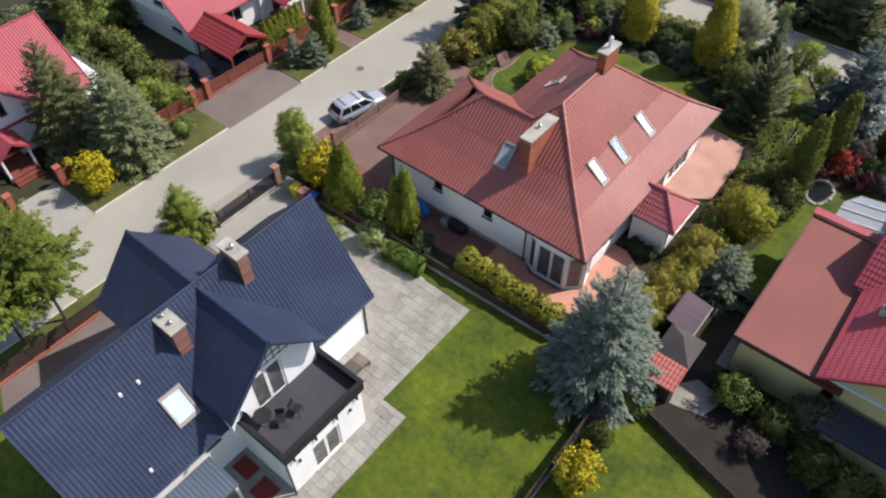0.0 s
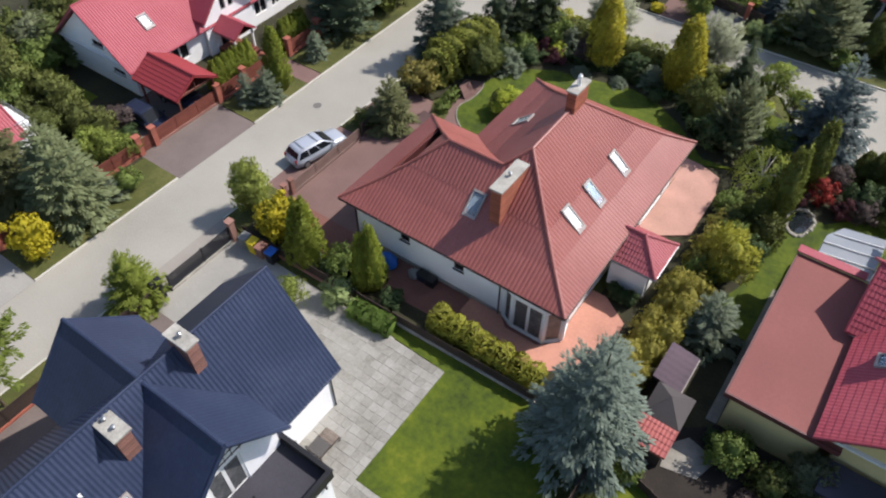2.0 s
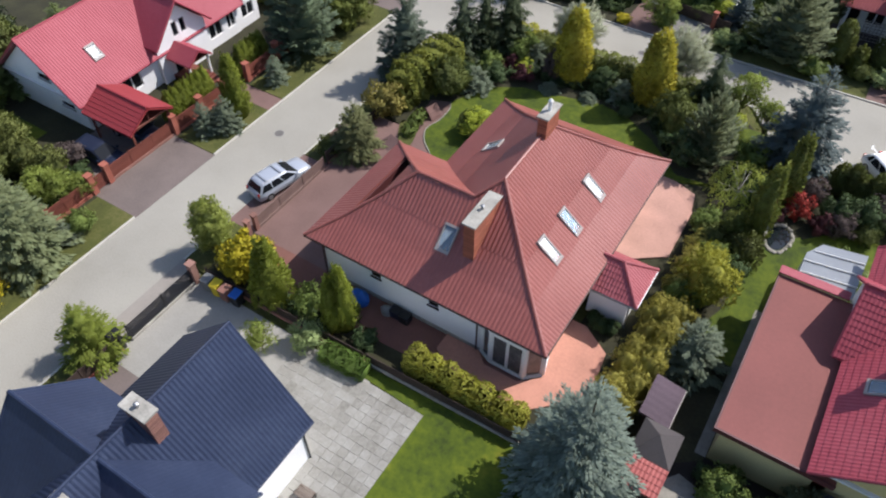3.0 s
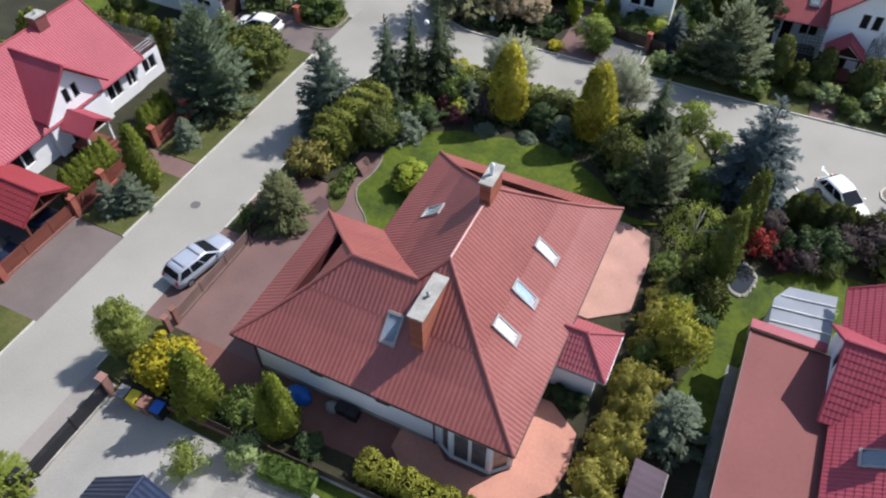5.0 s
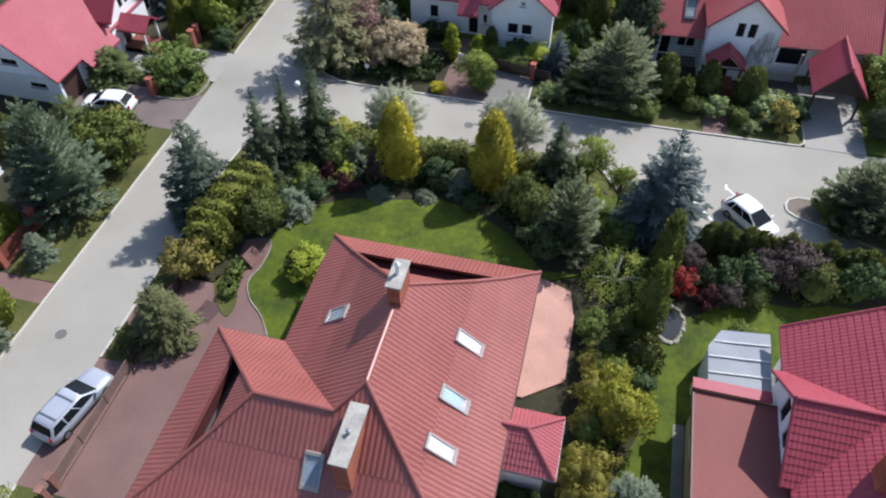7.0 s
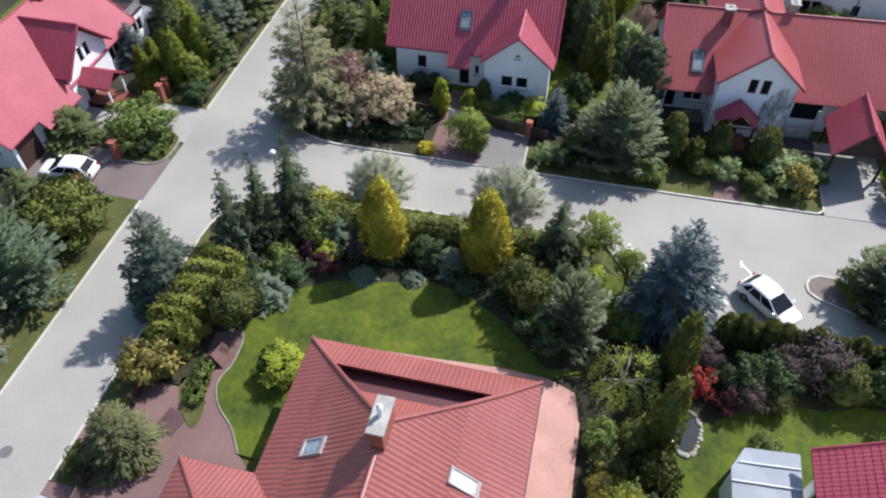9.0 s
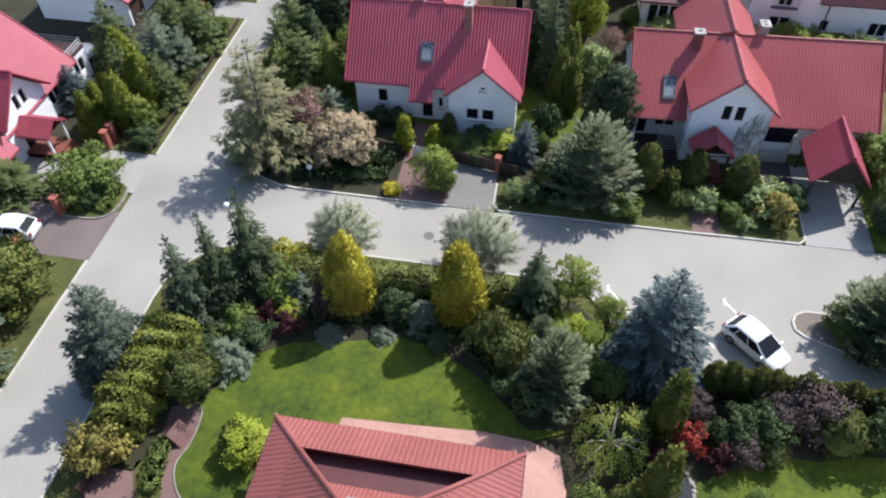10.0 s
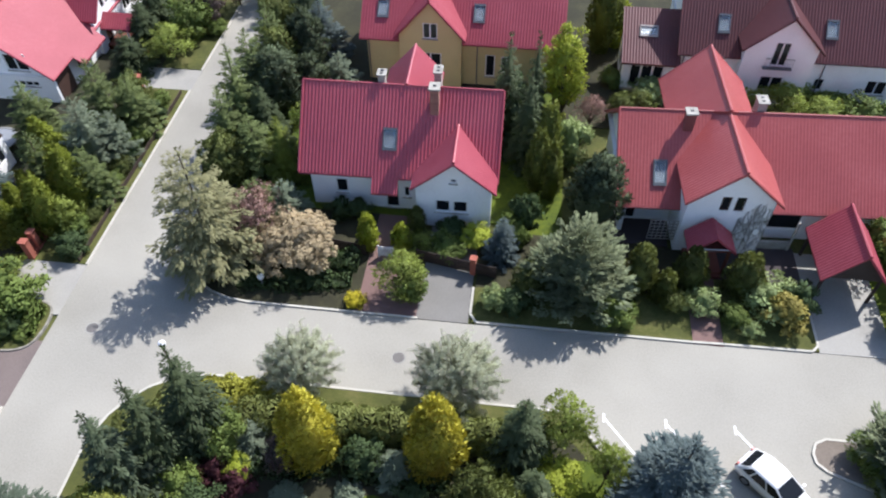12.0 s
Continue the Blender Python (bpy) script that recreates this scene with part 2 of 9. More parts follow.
def roof_panel(poly, mat, parent, rib=0.20, amp=0.030, row=0.0, label=""):
    """One slope: a sheet with ribs running down it (and tile steps when row is given) on a thin deck. poly[0] to poly[1] is the eave."""
    amp *= FLATTER.get(mat.name, 1.0)
    P = [Vector(p) for p in poly]
    u = (P[1] - P[0]).normalized()
    nrm = Vector((0, 0, 0))
    for i in range(1, len(P) - 1):
        nrm += (P[i] - P[0]).cross(P[i + 1] - P[0])
    nrm.normalize()
    if nrm.z < 0:
        nrm = -nrm
    v = nrm.cross(u).normalized()
    if v.z < 0:
        v = -v
    uv = [((p - P[0]).dot(u), (p - P[0]).dot(v)) for p in P]
    u0, u1 = min(a for a, _ in uv), max(a for a, _ in uv)
    k = 4
    n = max(2, int((u1 - u0) / rib * k))
    us = sorted(set([round(u0 + 1e-4 + (u1 - u0 - 2e-4) * i / n, 5) for i in range(n + 1)]))

    def span(a):
        hits = []
        for i in range(len(uv)):
            (a0, b0), (a1, b1) = uv[i], uv[(i + 1) % len(uv)]
            if abs(a1 - a0) > 1e-6 and min(a0, a1) <= a <= max(a0, a1):
                hits.append(b0 + (b1 - b0) * (a - a0) / (a1 - a0))
        return (min(hits), max(hits)) if hits else (0, 0)

    verts, faces = [], []
    vmax = max(b for _, b in uv)
    nrow = max(1, int(vmax / row)) if row else 1
    prev = None
    for i, a in enumerate(us):
        lo, hi = span(a)
        off = amp * (0.5 + 0.5 * math.cos(2 * math.pi * (a - u0) / rib)) + 0.012
        col = []
        marks = [lo, hi] if not row else [lo] + [x for j in range(1, nrow + 1) for x in (j * row - 0.01, j * row) if lo < x < hi] + [hi]
        if row:
            # keep the same count in each column so that the strips close
            marks = []
            for j in range(nrow + 1):
                marks += [min(max(j * row, lo), hi), min(max((j + 1) * row - 0.012, lo), hi)]
        for j, b in enumerate(marks):
            step = 0.0
            if row:
                step = 0.026 if j % 2 == 0 else 0.0
            col.append(len(verts))
            verts.append(P[0] + u * a + v * b + nrm * (off + step))
        if prev:
            for j in range(len(col) - 1):
                faces.append([prev[j], col[j], col[j + 1], prev[j + 1]])
        prev = col
    base = len(verts)
    m = len(P)
    verts += [p + nrm * 0.006 for p in P] + [p - Vector((0, 0, 0.16)) for p in P]
    faces += [[base + i for i in range(m)], [base + m + i for i in reversed(range(m))]]
    faces += [[base + i, base + m + i, base + m + (i + 1) % m, base + (i + 1) % m] for i in range(m)]
    return link("roof_panel", verts, faces, mat, parent, label)


def ridge_cap(a, b, mat, parent, r=0.11, name="ridge_cap"):
    bm = bmesh.new()
    add_bar(bm, a, b, r, 8)
    return part(name, bm, mat, parent)


def gutter(a, b, parent, mat, r=0.075):
    bm = bmesh.new()
    add_bar(bm, a, b, r, 8)
    return part("gutter", bm, mat, parent)


def skylight(c, u, n, w, h, parent, pane=None, frame_mat=None):
    """A roof window on a slope: centre, level direction along the roof, and its normal."""
    c, u, n = Vector(c), Vector(u).normalized(), Vector(n).normalized()
    v = n.cross(u).normalized()
    m = Matrix(((u.x, v.x, n.x, c.x), (u.y, v.y, n.y, c.y), (u.z, v.z, n.z, c.z), (0, 0, 0, 1)))
    f = 0.09
    bm = boxes((-w / 2 - f, w / 2 + f, h / 2, h / 2 + f * 1.6, -0.05, 0.15), (-w / 2 - f, w / 2 + f, -h / 2 - f * 2.2, -h / 2, -0.05, 0.12),
               (-w / 2 - f, -w / 2, -h / 2, h / 2, -0.05, 0.12), (w / 2, w / 2 + f, -h / 2, h / 2, -0.05, 0.12), m=m)
    fr = part("skylight", bm, frame_mat or TAUPE, parent, "roof window set in the slope")
    part("blind", boxes((-w / 2, w / 2, -h / 2, h / 2, 0.02, 0.05), m=m), pane or BLIND, fr)
    part("pane", boxes((-w / 2, w / 2, -h / 2, h / 2, 0.075, 0.09), m=m), GLASS, fr).visible_shadow = False
    return fr


def slope_frame(poly):
    """Level direction, normal of a slope given by its outline (eave first)."""
    P = [Vector(p) for p in poly]
    u = (P[1] - P[0]).normalized()
    n = (P[1] - P[0]).cross(P[2] - P[0]).normalized()
    if n.z < 0:
        n = -n
    return u, n


# ---- walls with openings ----
def lattice(us, zs, solid, front, back):
    """One closed skin over a grid of cells: those that are solid are filled, between a front and a back plane."""
    vs, fs, index = [], [], {}
    m, k = len(us) - 1, len(zs) - 1

    def full(i, j):
        return 0 <= i < m and 0 <= j < k and solid(i, j)

    def corner(i, j, d):
        if (i, j, d) not in index:
            index[i, j, d] = len(vs)
            vs.append((us[i], back if d else front, zs[j]))
        return index[i, j, d]

    for i in range(m):
        for j in range(k):
            if not full(i, j):
                continue
            A, B, C, D = (i, j), (i + 1, j), (i + 1, j + 1), (i, j + 1)
            fs.append([corner(*q, 0) for q in (A, B, C, D)])
            fs.append([corner(*q, 1) for q in (D, C, B, A)])
            for p, q, other in ((A, B, (i, j - 1)), (B, C, (i + 1, j)), (C, D, (i, j + 1)), (D, A, (i - 1, j))):
                if not full(*other):
                    fs.append([corner(*p, 0), corner(*p, 1), corner(*q, 1), corner(*q, 0)])
    return vs, fs


def window(parent, o, u, n, w, h, cols=1, mat=None, sill=None, pane=None, name="window", bar=0.085):
    """A window in a wall: o is its lower left corner on the outer face, u along the wall, n outwards."""
    o, u, n = Vector(o), Vector(u).normalized(), Vector(n).normalized()
    z = Vector((0, 0, 1))
    m = Matrix(((u.x, n.x, z.x, o.x), (u.y, n.y, z.y, o.y), (u.z, n.z, z.z, o.z), (0, 0, 0, 1)))
    f = bar
    us = [0.0, f]
    for i in range(1, cols):
        us += [w * i / cols - f * 0.7, w * i / cols + f * 0.7]
    us += [w - f, w]
    vs, fs = lattice(us, [0.0, f, h - f, h], lambda i, j: j != 1 or i % 2 == 0, -0.05, -0.12)
    wn = link(name, [tuple(m @ Vector(q)) for q in vs], fs, mat or UPVC, parent)
    part("pane", boxes((f, w - f, -0.095, -0.08, f, h - f), m=m), pane or DARKGLASS, wn)
    if sill:
        part("sill", boxes((-0.06, w + 0.06, -0.05, 0.10, -0.06, -0.003), m=m), sill, wn)
    return wn


def wall(parent, a, b, z0, top, holes=(), mat=None, th=0.30, frame=None, sill=None, pane=None, bar=0.085):
    """A wall from a to b (plan), its outer face to the right of a->b. top: a height or a row of (distance, height). holes: (u0, u1, z0, z1, columns)."""
    a, b = Vector((*a, 0)), Vector((*b, 0))
    u = (b - a).normalized()
    a, b = a + u * 0.004, b - u * 0.004
    L = (b - a).length
    n = Vector((u.y, -u.x, 0))
    tops = [(0, top), (L, top)] if isinstance(top, (int, float)) else list(top)

    def roofline(s):
        for (s0, h0), (s1, h1) in zip(tops, tops[1:]):
            if s0 - 1e-6 <= s <= s1 + 1e-6:
                return h0 + (h1 - h0) * (s - s0) / max(1e-6, s1 - s0)
        return tops[-1][1]

    # one closed skin: a grid of cells between all opening edges, with the openings left out
    us = sorted({0.0, L, *[round(min(L, max(0.0, q[0])), 5) for q in tops], *[h[0] for h in holes], *[h[1] for h in holes]})
    us = [q for i, q in enumerate(us) if i == 0 or q - us[i - 1] > 1e-4]
    zs = sorted({z0, *[h[2] for h in holes], *[h[3] for h in holes]})
    rows = len(zs)
    verts, faces, index = [], [], {}

    def corner(i, j, d):
        if (i, j, d) not in index:
            index[i, j, d] = len(verts)
            q = a + u * us[i] - n * (th * d)
            verts.append((q.x, q.y, roofline(us[i]) if j == rows else min(zs[j], roofline(us[i]) - 0.001 * (rows - j))))
        return index[i, j, d]

    def solid(i, j):
        if not (0 <= i < len(us) - 1 and 0 <= j < rows):
            return False
        x, y0 = (us[i] + us[i + 1]) / 2, zs[j]
        y1 = zs[j + 1] if j + 1 < rows else y0 + 1
        return not any(h[0] < x < h[1] and h[2] < (y0 + min(y1, y0 + 0.02)) / 2 < h[3] for h in holes)

    for i in range(len(us) - 1):
        for j in range(rows):
            if not solid(i, j):
                continue
            A, B, C, D = (i, j), (i + 1, j), (i + 1, j + 1), (i, j + 1)
            faces.append([corner(*q, 0) for q in (A, B, C, D)])
            faces.append([corner(*q, 1) for q in (D, C, B, A)])
            for p, q, other in ((A, B, (i, j - 1)), (B, C, (i + 1, j)), (C, D, (i, j + 1)), (D, A, (i - 1, j))):
                if not solid(*other):
                    faces.append([corner(*p, 0), corner(*p, 1), corner(*q, 1), corner(*q, 0)])
    w = link("wall", verts, faces, mat or PLASTER, parent)
    for h in holes:
        o = a + u * h[0]
        window(w, (o.x, o.y, h[2]), u, n, h[1] - h[0], h[3] - h[2], h[4] if len(h) > 4 else 1, frame, sill, pane, bar=bar)
    return w


def chimney(x, y, z0, z1, w, d, parent, mat=None, pots=2, over=0.10, tall=1.0):
    c = part("chimney", boxes((x - w / 2, x + w / 2, y - d / 2, y + d / 2, z0, z1 - 0.12)), mat or BRICK, parent, "brick chimney stack with a concrete cap")
    part("cap", boxes((x - w / 2 - over, x + w / 2 + over, y - d / 2 - over, y + d / 2 + over, z1 - 0.118, z1), bevel=0.02), CAP, c, "weathered concrete cap")
    for i in range(-pots):
        t = (i + 0.5) / -pots - 0.5
        px, py = (x, y + t * d) if d > w else (x + t * w, y)
        part("flue", boxes((px - 0.11, px + 0.11, py - 0.11, py + 0.11, z1, z1 + 0.012)), BLACK, c, "dark open flue")
    for i in range(pots):
        t = (i + 0.5) / pots - 0.5
        px, py = (x, y + t * d * 0.8) if d > w else (x + t * w * 0.8, y)
        bm = bmesh.new()
        add_bar(bm, (px, py, z1), (px, py, z1 + 0.24 * tall), 0.06 + 0.02 * tall, 12)
        add_bar(bm, (px, py, z1 + 0.25 * tall), (px, py, z1 + 0.31 * tall), 0.10 + 0.02 * tall, 12, 0.03)
        part("flue", bm, GREYMETAL if tall < 2 else UPVC, c, "metal flue with a cowl")
    # courses of brick stand a little proud
    z, i = z0 + 0.1, 0
    rows = []
    while z < z1 - 0.3:
        rows.append((x - w / 2 - 0.012, x + w / 2 + 0.012, y - d / 2 - 0.012, y + d / 2 + 0.012, z, z + 0.065))
        z += 0.08
    if rows:
        tagged(part("brickwork", boxes(*rows), mat or BRICK, c), kind="stuff")
    return c


# ---- plants ----
def leafmat(name, c, k=0.38, thin=0.26, warm=1.0):
    c = tone(c, 1.28)
    return surface(name, [tone(c, 1 - k), c, tone((c[0] * warm, c[1], c[2]), 1 + k)], 0.7, 0.5, 3, 0.0, spread=0.12, thin=thin, spec=0.25)


RNG = np.random.default_rng(7)


def unit(a):
    return a / np.maximum(1e-6, np.linalg.norm(a, axis=1, keepdims=True))


def leaves(pos, way, length, width, roll=1.0, face=None):
    """A folded leaf or spray at each place: four corners, in two triangles. face: the side each one turns to the light. Returns corners and shading normals."""
    n = len(pos)
    way = unit(way)
    ref = np.tile((0.0, 0.0, 1.0), (n, 1)) + RNG.normal(0, 0.45 * roll, (n, 3))
    if face is not None:
        ref = unit(face) + RNG.normal(0, 0.35 * roll, (n, 3))
    side = unit(np.cross(way, ref))
    up = np.cross(side, way)
    length, width = np.broadcast_to(length, n)[:, None], np.broadcast_to(width, n)[:, None]
    mid = pos + way * length * 0.45
    v = np.stack([pos, mid + side * width * 0.5 + up * width * 0.12, pos + way * length - up * width * 0.15, mid - side * width * 0.5 + up * width * 0.12], 1)
    geo = np.cross(v[:, 2] - v[:, 0], v[:, 3] - v[:, 1])
    want = unit(face) if face is not None else up
    flip = (geo * want).sum(1) < 0
    v[flip] = v[flip][:, ::-1]
    shade = unit(0.72 * want + 0.28 * np.where(flip[:, None], -unit(geo), unit(geo)) + RNG.normal(0, 0.10, (n, 3)))
    return v.reshape(-1, 3), np.repeat(shade, 4, axis=0)


def crown_mesh(name, leafv, mat, core=None):
    """The mesh of a crown: leaves, and a rough inner body that keeps it dense."""
    verts, normals = leafv
    faces = [list(range(4 * i, 4 * i + 4)) for i in range(len(verts) // 4)]
    if core is not None:
        cv, cf = core
        k = len(verts)
        mid = cv.mean(0)
        verts = np.concatenate([verts, cv])
        normals = np.concatenate([normals, unit((cv - mid) * (1, 1, 0.3))])
        faces += [[k + i for i in f] for f in cf]
    me = bpy.data.meshes.new(name)
    me.from_pydata(verts.tolist(), [], faces)
    me.materials.append(mat)
    me.update()
    me.normals_split_custom_set_from_vertices(normals.tolist())
    return me


def core_body(profile, n=12, rough=0.12):
    """A rough body of turned outline: profile is a row of (radius, height)."""
    vs, fs = [], []
    for r, z in profile:
        for i in range(n):
            a = 2 * math.pi * i / n
            k = r * (1 + rough * float(RNG.normal()))
            vs.append((k * math.cos(a), k * math.sin(a), z + 0.04 * float(RNG.normal())))
    for j in range(len(profile) - 1):
        for i in range(n):
            fs.append([j * n + i, j * n + (i + 1) % n, (j + 1) * n + (i + 1) % n, (j + 1) * n + i])
    return np.array(vs), fs


def trunk_mesh(h, r, limbs=(), mat=None, lean=0.0):
    bm = bmesh.new()
    z, p = 0.0, Vector((0, 0, -0.05))
    steps = 5
    for i in range(steps):
        q = Vector((lean * h * ((i + 1) / steps) ** 2 + float(RNG.normal()) * r * 0.25, float(RNG.normal()) * r * 0.25, h * (i + 1) / steps))
        add_bar(bm, p, q, r * (1 - 0.8 * i / steps), 7, r * (1 - 0.8 * (i + 1) / steps))
        p = q
    for a, b, k in limbs:
        a, b = Vector(a), Vector(b)
        m = (a + b) / 2 + Vector((0, 0, (b - a).length * 0.10))
        add_bar(bm, a, m, k, 5, k * 0.7)
        add_bar(bm, m, b, k * 0.7, 5, k * 0.25)
    me = bpy.data.meshes.new("trunk")
    bm.to_mesh(me)
    bm.free()
    me.materials.append(mat or BARK)
    return me


def spruce(h, r, mat, dense=1.0, droop=0.0, size=0.27, full=0.62, gap=0.62, rise=0.85, inner=0.50, ragged=0.23, high=0.66, clear=0.05):
    """Tiers of branches, each carrying flat plumes of short sprays."""
    P, D, S, F = [], [], [], []
    tiers = max(5, int(h / gap))
    for k in range(tiers):
        t = ((k + 0.25) / tiers) ** 0.92
        R = r * (1 - t) ** full
        nb = max(4, int((4 + R * 3.4) * dense))
        turn = 2.4 * k
        for i in range(nb):
            az = turn + 2 * math.pi * (i + 0.35 * float(RNG.normal())) / nb
            ln = R * float(RNG.uniform(0.91 - ragged, 0.91 + ragged)) + 0.06
            el = -0.16 - droop + rise * t ** 1.3 + 0.10 * float(RNG.normal())
            z = h * (clear + (0.96 - clear) * t) + 0.16 * float(RNG.normal())
            d = np.array((math.cos(az) * math.cos(el), math.sin(az) * math.cos(el), math.sin(el)))
            s = np.array((-math.sin(az), math.cos(az), 0.0))
            at, m = ln, 0
            while at > 0.24 * ln and m < 6:
                f = at / ln
                wide = (0.0 if m == 0 else 0.26) * float(RNG.uniform(-1, 1)) * at
                c = np.array((0, 0, z)) + d * at + s * wide + np.array((0, 0, 0.10 * ln * f * f - 0.05))
                big = (0.40 + 0.60 * (1 - t)) * float(RNG.uniform(0.78, 1.25))
                n = int(24 * big + 4)
                u, v, w = RNG.uniform(-1, 0.75, n), RNG.uniform(-1, 1, n), RNG.uniform(-1, 1, n)
                P.append(c + d * (u * 0.36 * big)[:, None] + s * (v * 0.25 * big * (1 - 0.45 * np.maximum(0, u)))[:, None] + np.outer(w, (0, 0, 0.07)) - np.outer(np.abs(v), (0, 0, 0.07)))
                D.append(d * 0.95 + s * (v * 0.55)[:, None] + np.array((0, 0, -0.05 - droop)) + RNG.normal(0, 0.13, (n, 3)))
                S.append(big * RNG.uniform(0.75, 1.2, n))
                F.append(np.array((0, 0, 0.9)) + d * (0.30 + 0.45 * u)[:, None] + s * (v * 0.55)[:, None])
                at -= 0.46 * big
                m += 1
    n = 26
    P.append(np.stack([RNG.normal(0, 0.07, n), RNG.normal(0, 0.07, n), h * RNG.uniform(0.90, 1.0, n)], 1))
    D.append(RNG.normal(0, 0.5, (n, 3)) + (0, 0, 1.0)), S.append(np.full(n, 0.8)), F.append(RNG.normal(0, 1, (n, 3)) + (0, 0, 0.4))
    S = np.concatenate(S) * size * 1.4
    v = leaves(np.concatenate(P), np.concatenate(D), S, S * 0.34, 0.8, np.concatenate(F))
    core = None if not inner else core_body([(r * inner * (1 - q) ** full, h * (clear + 0.02 + high * q)) for q in (0, 0.2, 0.45, 0.7, 0.9, 0.99)])
    return crown_mesh("crown", v, mat, core), trunk_mesh(h * 0.97, max(0.07, h * 0.013))


def tufted(h, r, mat, lobes=30, tufts=24, per=13, clear=0.10, size=0.27, tuft=0.25, cone=0.0, bark=None, wide=0.36, lift=0.5, core=0.5):
    """A crown of lobes, each covered with tufts of needles or leaves that reach up and outward."""
    zc, rz = h * (clear + (1 - clear) * 0.46), h * (1 - clear) * 0.46
    a = unit(RNG.normal(0, 1, (lobes, 3)) + (0, 0, 0.15))
    c = a * (RNG.uniform(0.50, 0.86, (lobes, 1)) * np.array((r, r, rz)))
    c[:, :2] *= 1 - cone * (np.clip(c[:, 2:3] / rz, -1, 1) * 0.5 + 0.5)
    c[:, 2] += zc
    lr = wide * min(r, rz * 1.2) * RNG.uniform(0.65, 1.25, lobes) * (1 - 0.4 * cone * np.clip((c[:, 2] - zc) / rz, 0, 1))
    li = np.repeat(np.arange(lobes), tufts)
    o = unit(RNG.normal(0, 1, (len(li), 3)) + (0, 0, 0.25))
    q = c[li] + o * (lr[li] * RNG.uniform(0.75, 1.08, len(li)))[:, None] * np.array((1.1, 1.1, 0.75))
    ti = np.repeat(np.arange(len(li)), per)
    e = unit(RNG.normal(0, 1, (len(ti), 3)))
    pos = q[ti] + e * tuft * RNG.uniform(0.1, 0.75, (len(ti), 1))
    pos[:, 2] = np.maximum(pos[:, 2], 0.06)
    way = o[ti] * 0.5 + e * 0.6 + np.array((0, 0, lift)) + RNG.normal(0, 0.2, e.shape)
    s = size * RNG.uniform(0.7, 1.25, len(ti))
    face = o[ti] * 0.6 + e * 0.55 + a[li][ti] * 0.3 + np.array((0, 0, 0.15))
    limbs = [((0, 0, h * clear * 0.8 + 0.1), tuple(c[j]), max(0.03, r * 0.028)) for j in range(0, lobes, max(1, lobes // 14))]
    body = core_body([(r * core * 0.5, max(0.1, zc - rz * 0.75)), (r * core, zc - rz * 0.4), (r * core * (1 - 0.4 * cone), zc + rz * 0.1), (r * core * 0.5 * (1 - 0.6 * cone), zc + rz * 0.5), (0.04, zc + rz * 0.7)], 12, 0.15) if core else None
    return crown_mesh("crown", leaves(pos, way, s, s * 0.42, 1.0, face), mat, body), trunk_mesh(h * 0.75, max(0.05, h * 0.018), limbs, bark)


def column(h, r, mat, n=2400, fat=0.7, size=0.30, tip=2.0, per=24):
    """A dense upright crown of many plumes that stand up and a little outward, each a tuft of short sprays."""
    m = max(24, n // per)
    t = (np.arange(m) + RNG.random(m)) / m
    t = 0.98 * t ** 0.85
    az = 2.39996 * np.arange(m) + RNG.normal(0, 0.35, m)
    f = (1 - t ** tip) ** fat * (0.70 + 0.30 * np.minimum(1, t * 5))
    rr = r * f * RNG.uniform(0.78, 1.0, m)
    out = np.stack([np.cos(az), np.sin(az), 0 * az], 1)
    side = np.stack([-np.sin(az), np.cos(az), 0 * az], 1)
    base = out * rr[:, None] + np.stack([0 * t, 0 * t, h * (0.01 + 0.88 * t)], 1)
    long = RNG.uniform(0.09, 0.14, m) * h
    thick = (0.13 + 0.16 * f) * r * RNG.uniform(0.8, 1.25, m)
    i = np.repeat(np.arange(m), per)
    u, v, w = RNG.random(m * per), RNG.uniform(-1, 1, m * per), RNG.uniform(-0.4, 1, m * per)
    slim = (1 - 0.75 * u ** 1.5)[:, None]
    axis = out * 0.22 + np.array((0, 0, 1.0))
    pos = base[i] + axis[i] * (u * long[i])[:, None] + side[i] * (v * thick[i])[:, None] * slim + out[i] * (w * thick[i] * 0.8)[:, None] * slim
    way = axis[i] + side[i] * (v * 0.55)[:, None] + out[i] * (0.25 + 0.35 * w)[:, None] + RNG.normal(0, 0.22, (m * per, 3))
    face = out[i] * (0.35 + 0.6 * w)[:, None] + side[i] * (v * 0.9)[:, None] + np.stack([0 * u, 0 * u, 0.15 + 0.6 * u], 1)
    s = size * RNG.uniform(0.7, 1.2, m * per)
    prof = [(r * 0.83 * (1 - q ** tip) ** fat * (0.70 + 0.30 * min(1, q * 5)), h * (0.02 + 0.90 * q)) for q in (0, 0.12, 0.3, 0.5, 0.7, 0.82, 0.92)]
    return crown_mesh("crown", leaves(pos, way, s, s * 0.50, 1.0, face), mat, core_body(prof, 14, 0.06)), trunk_mesh(h * 0.8, max(0.06, r * 0.10))


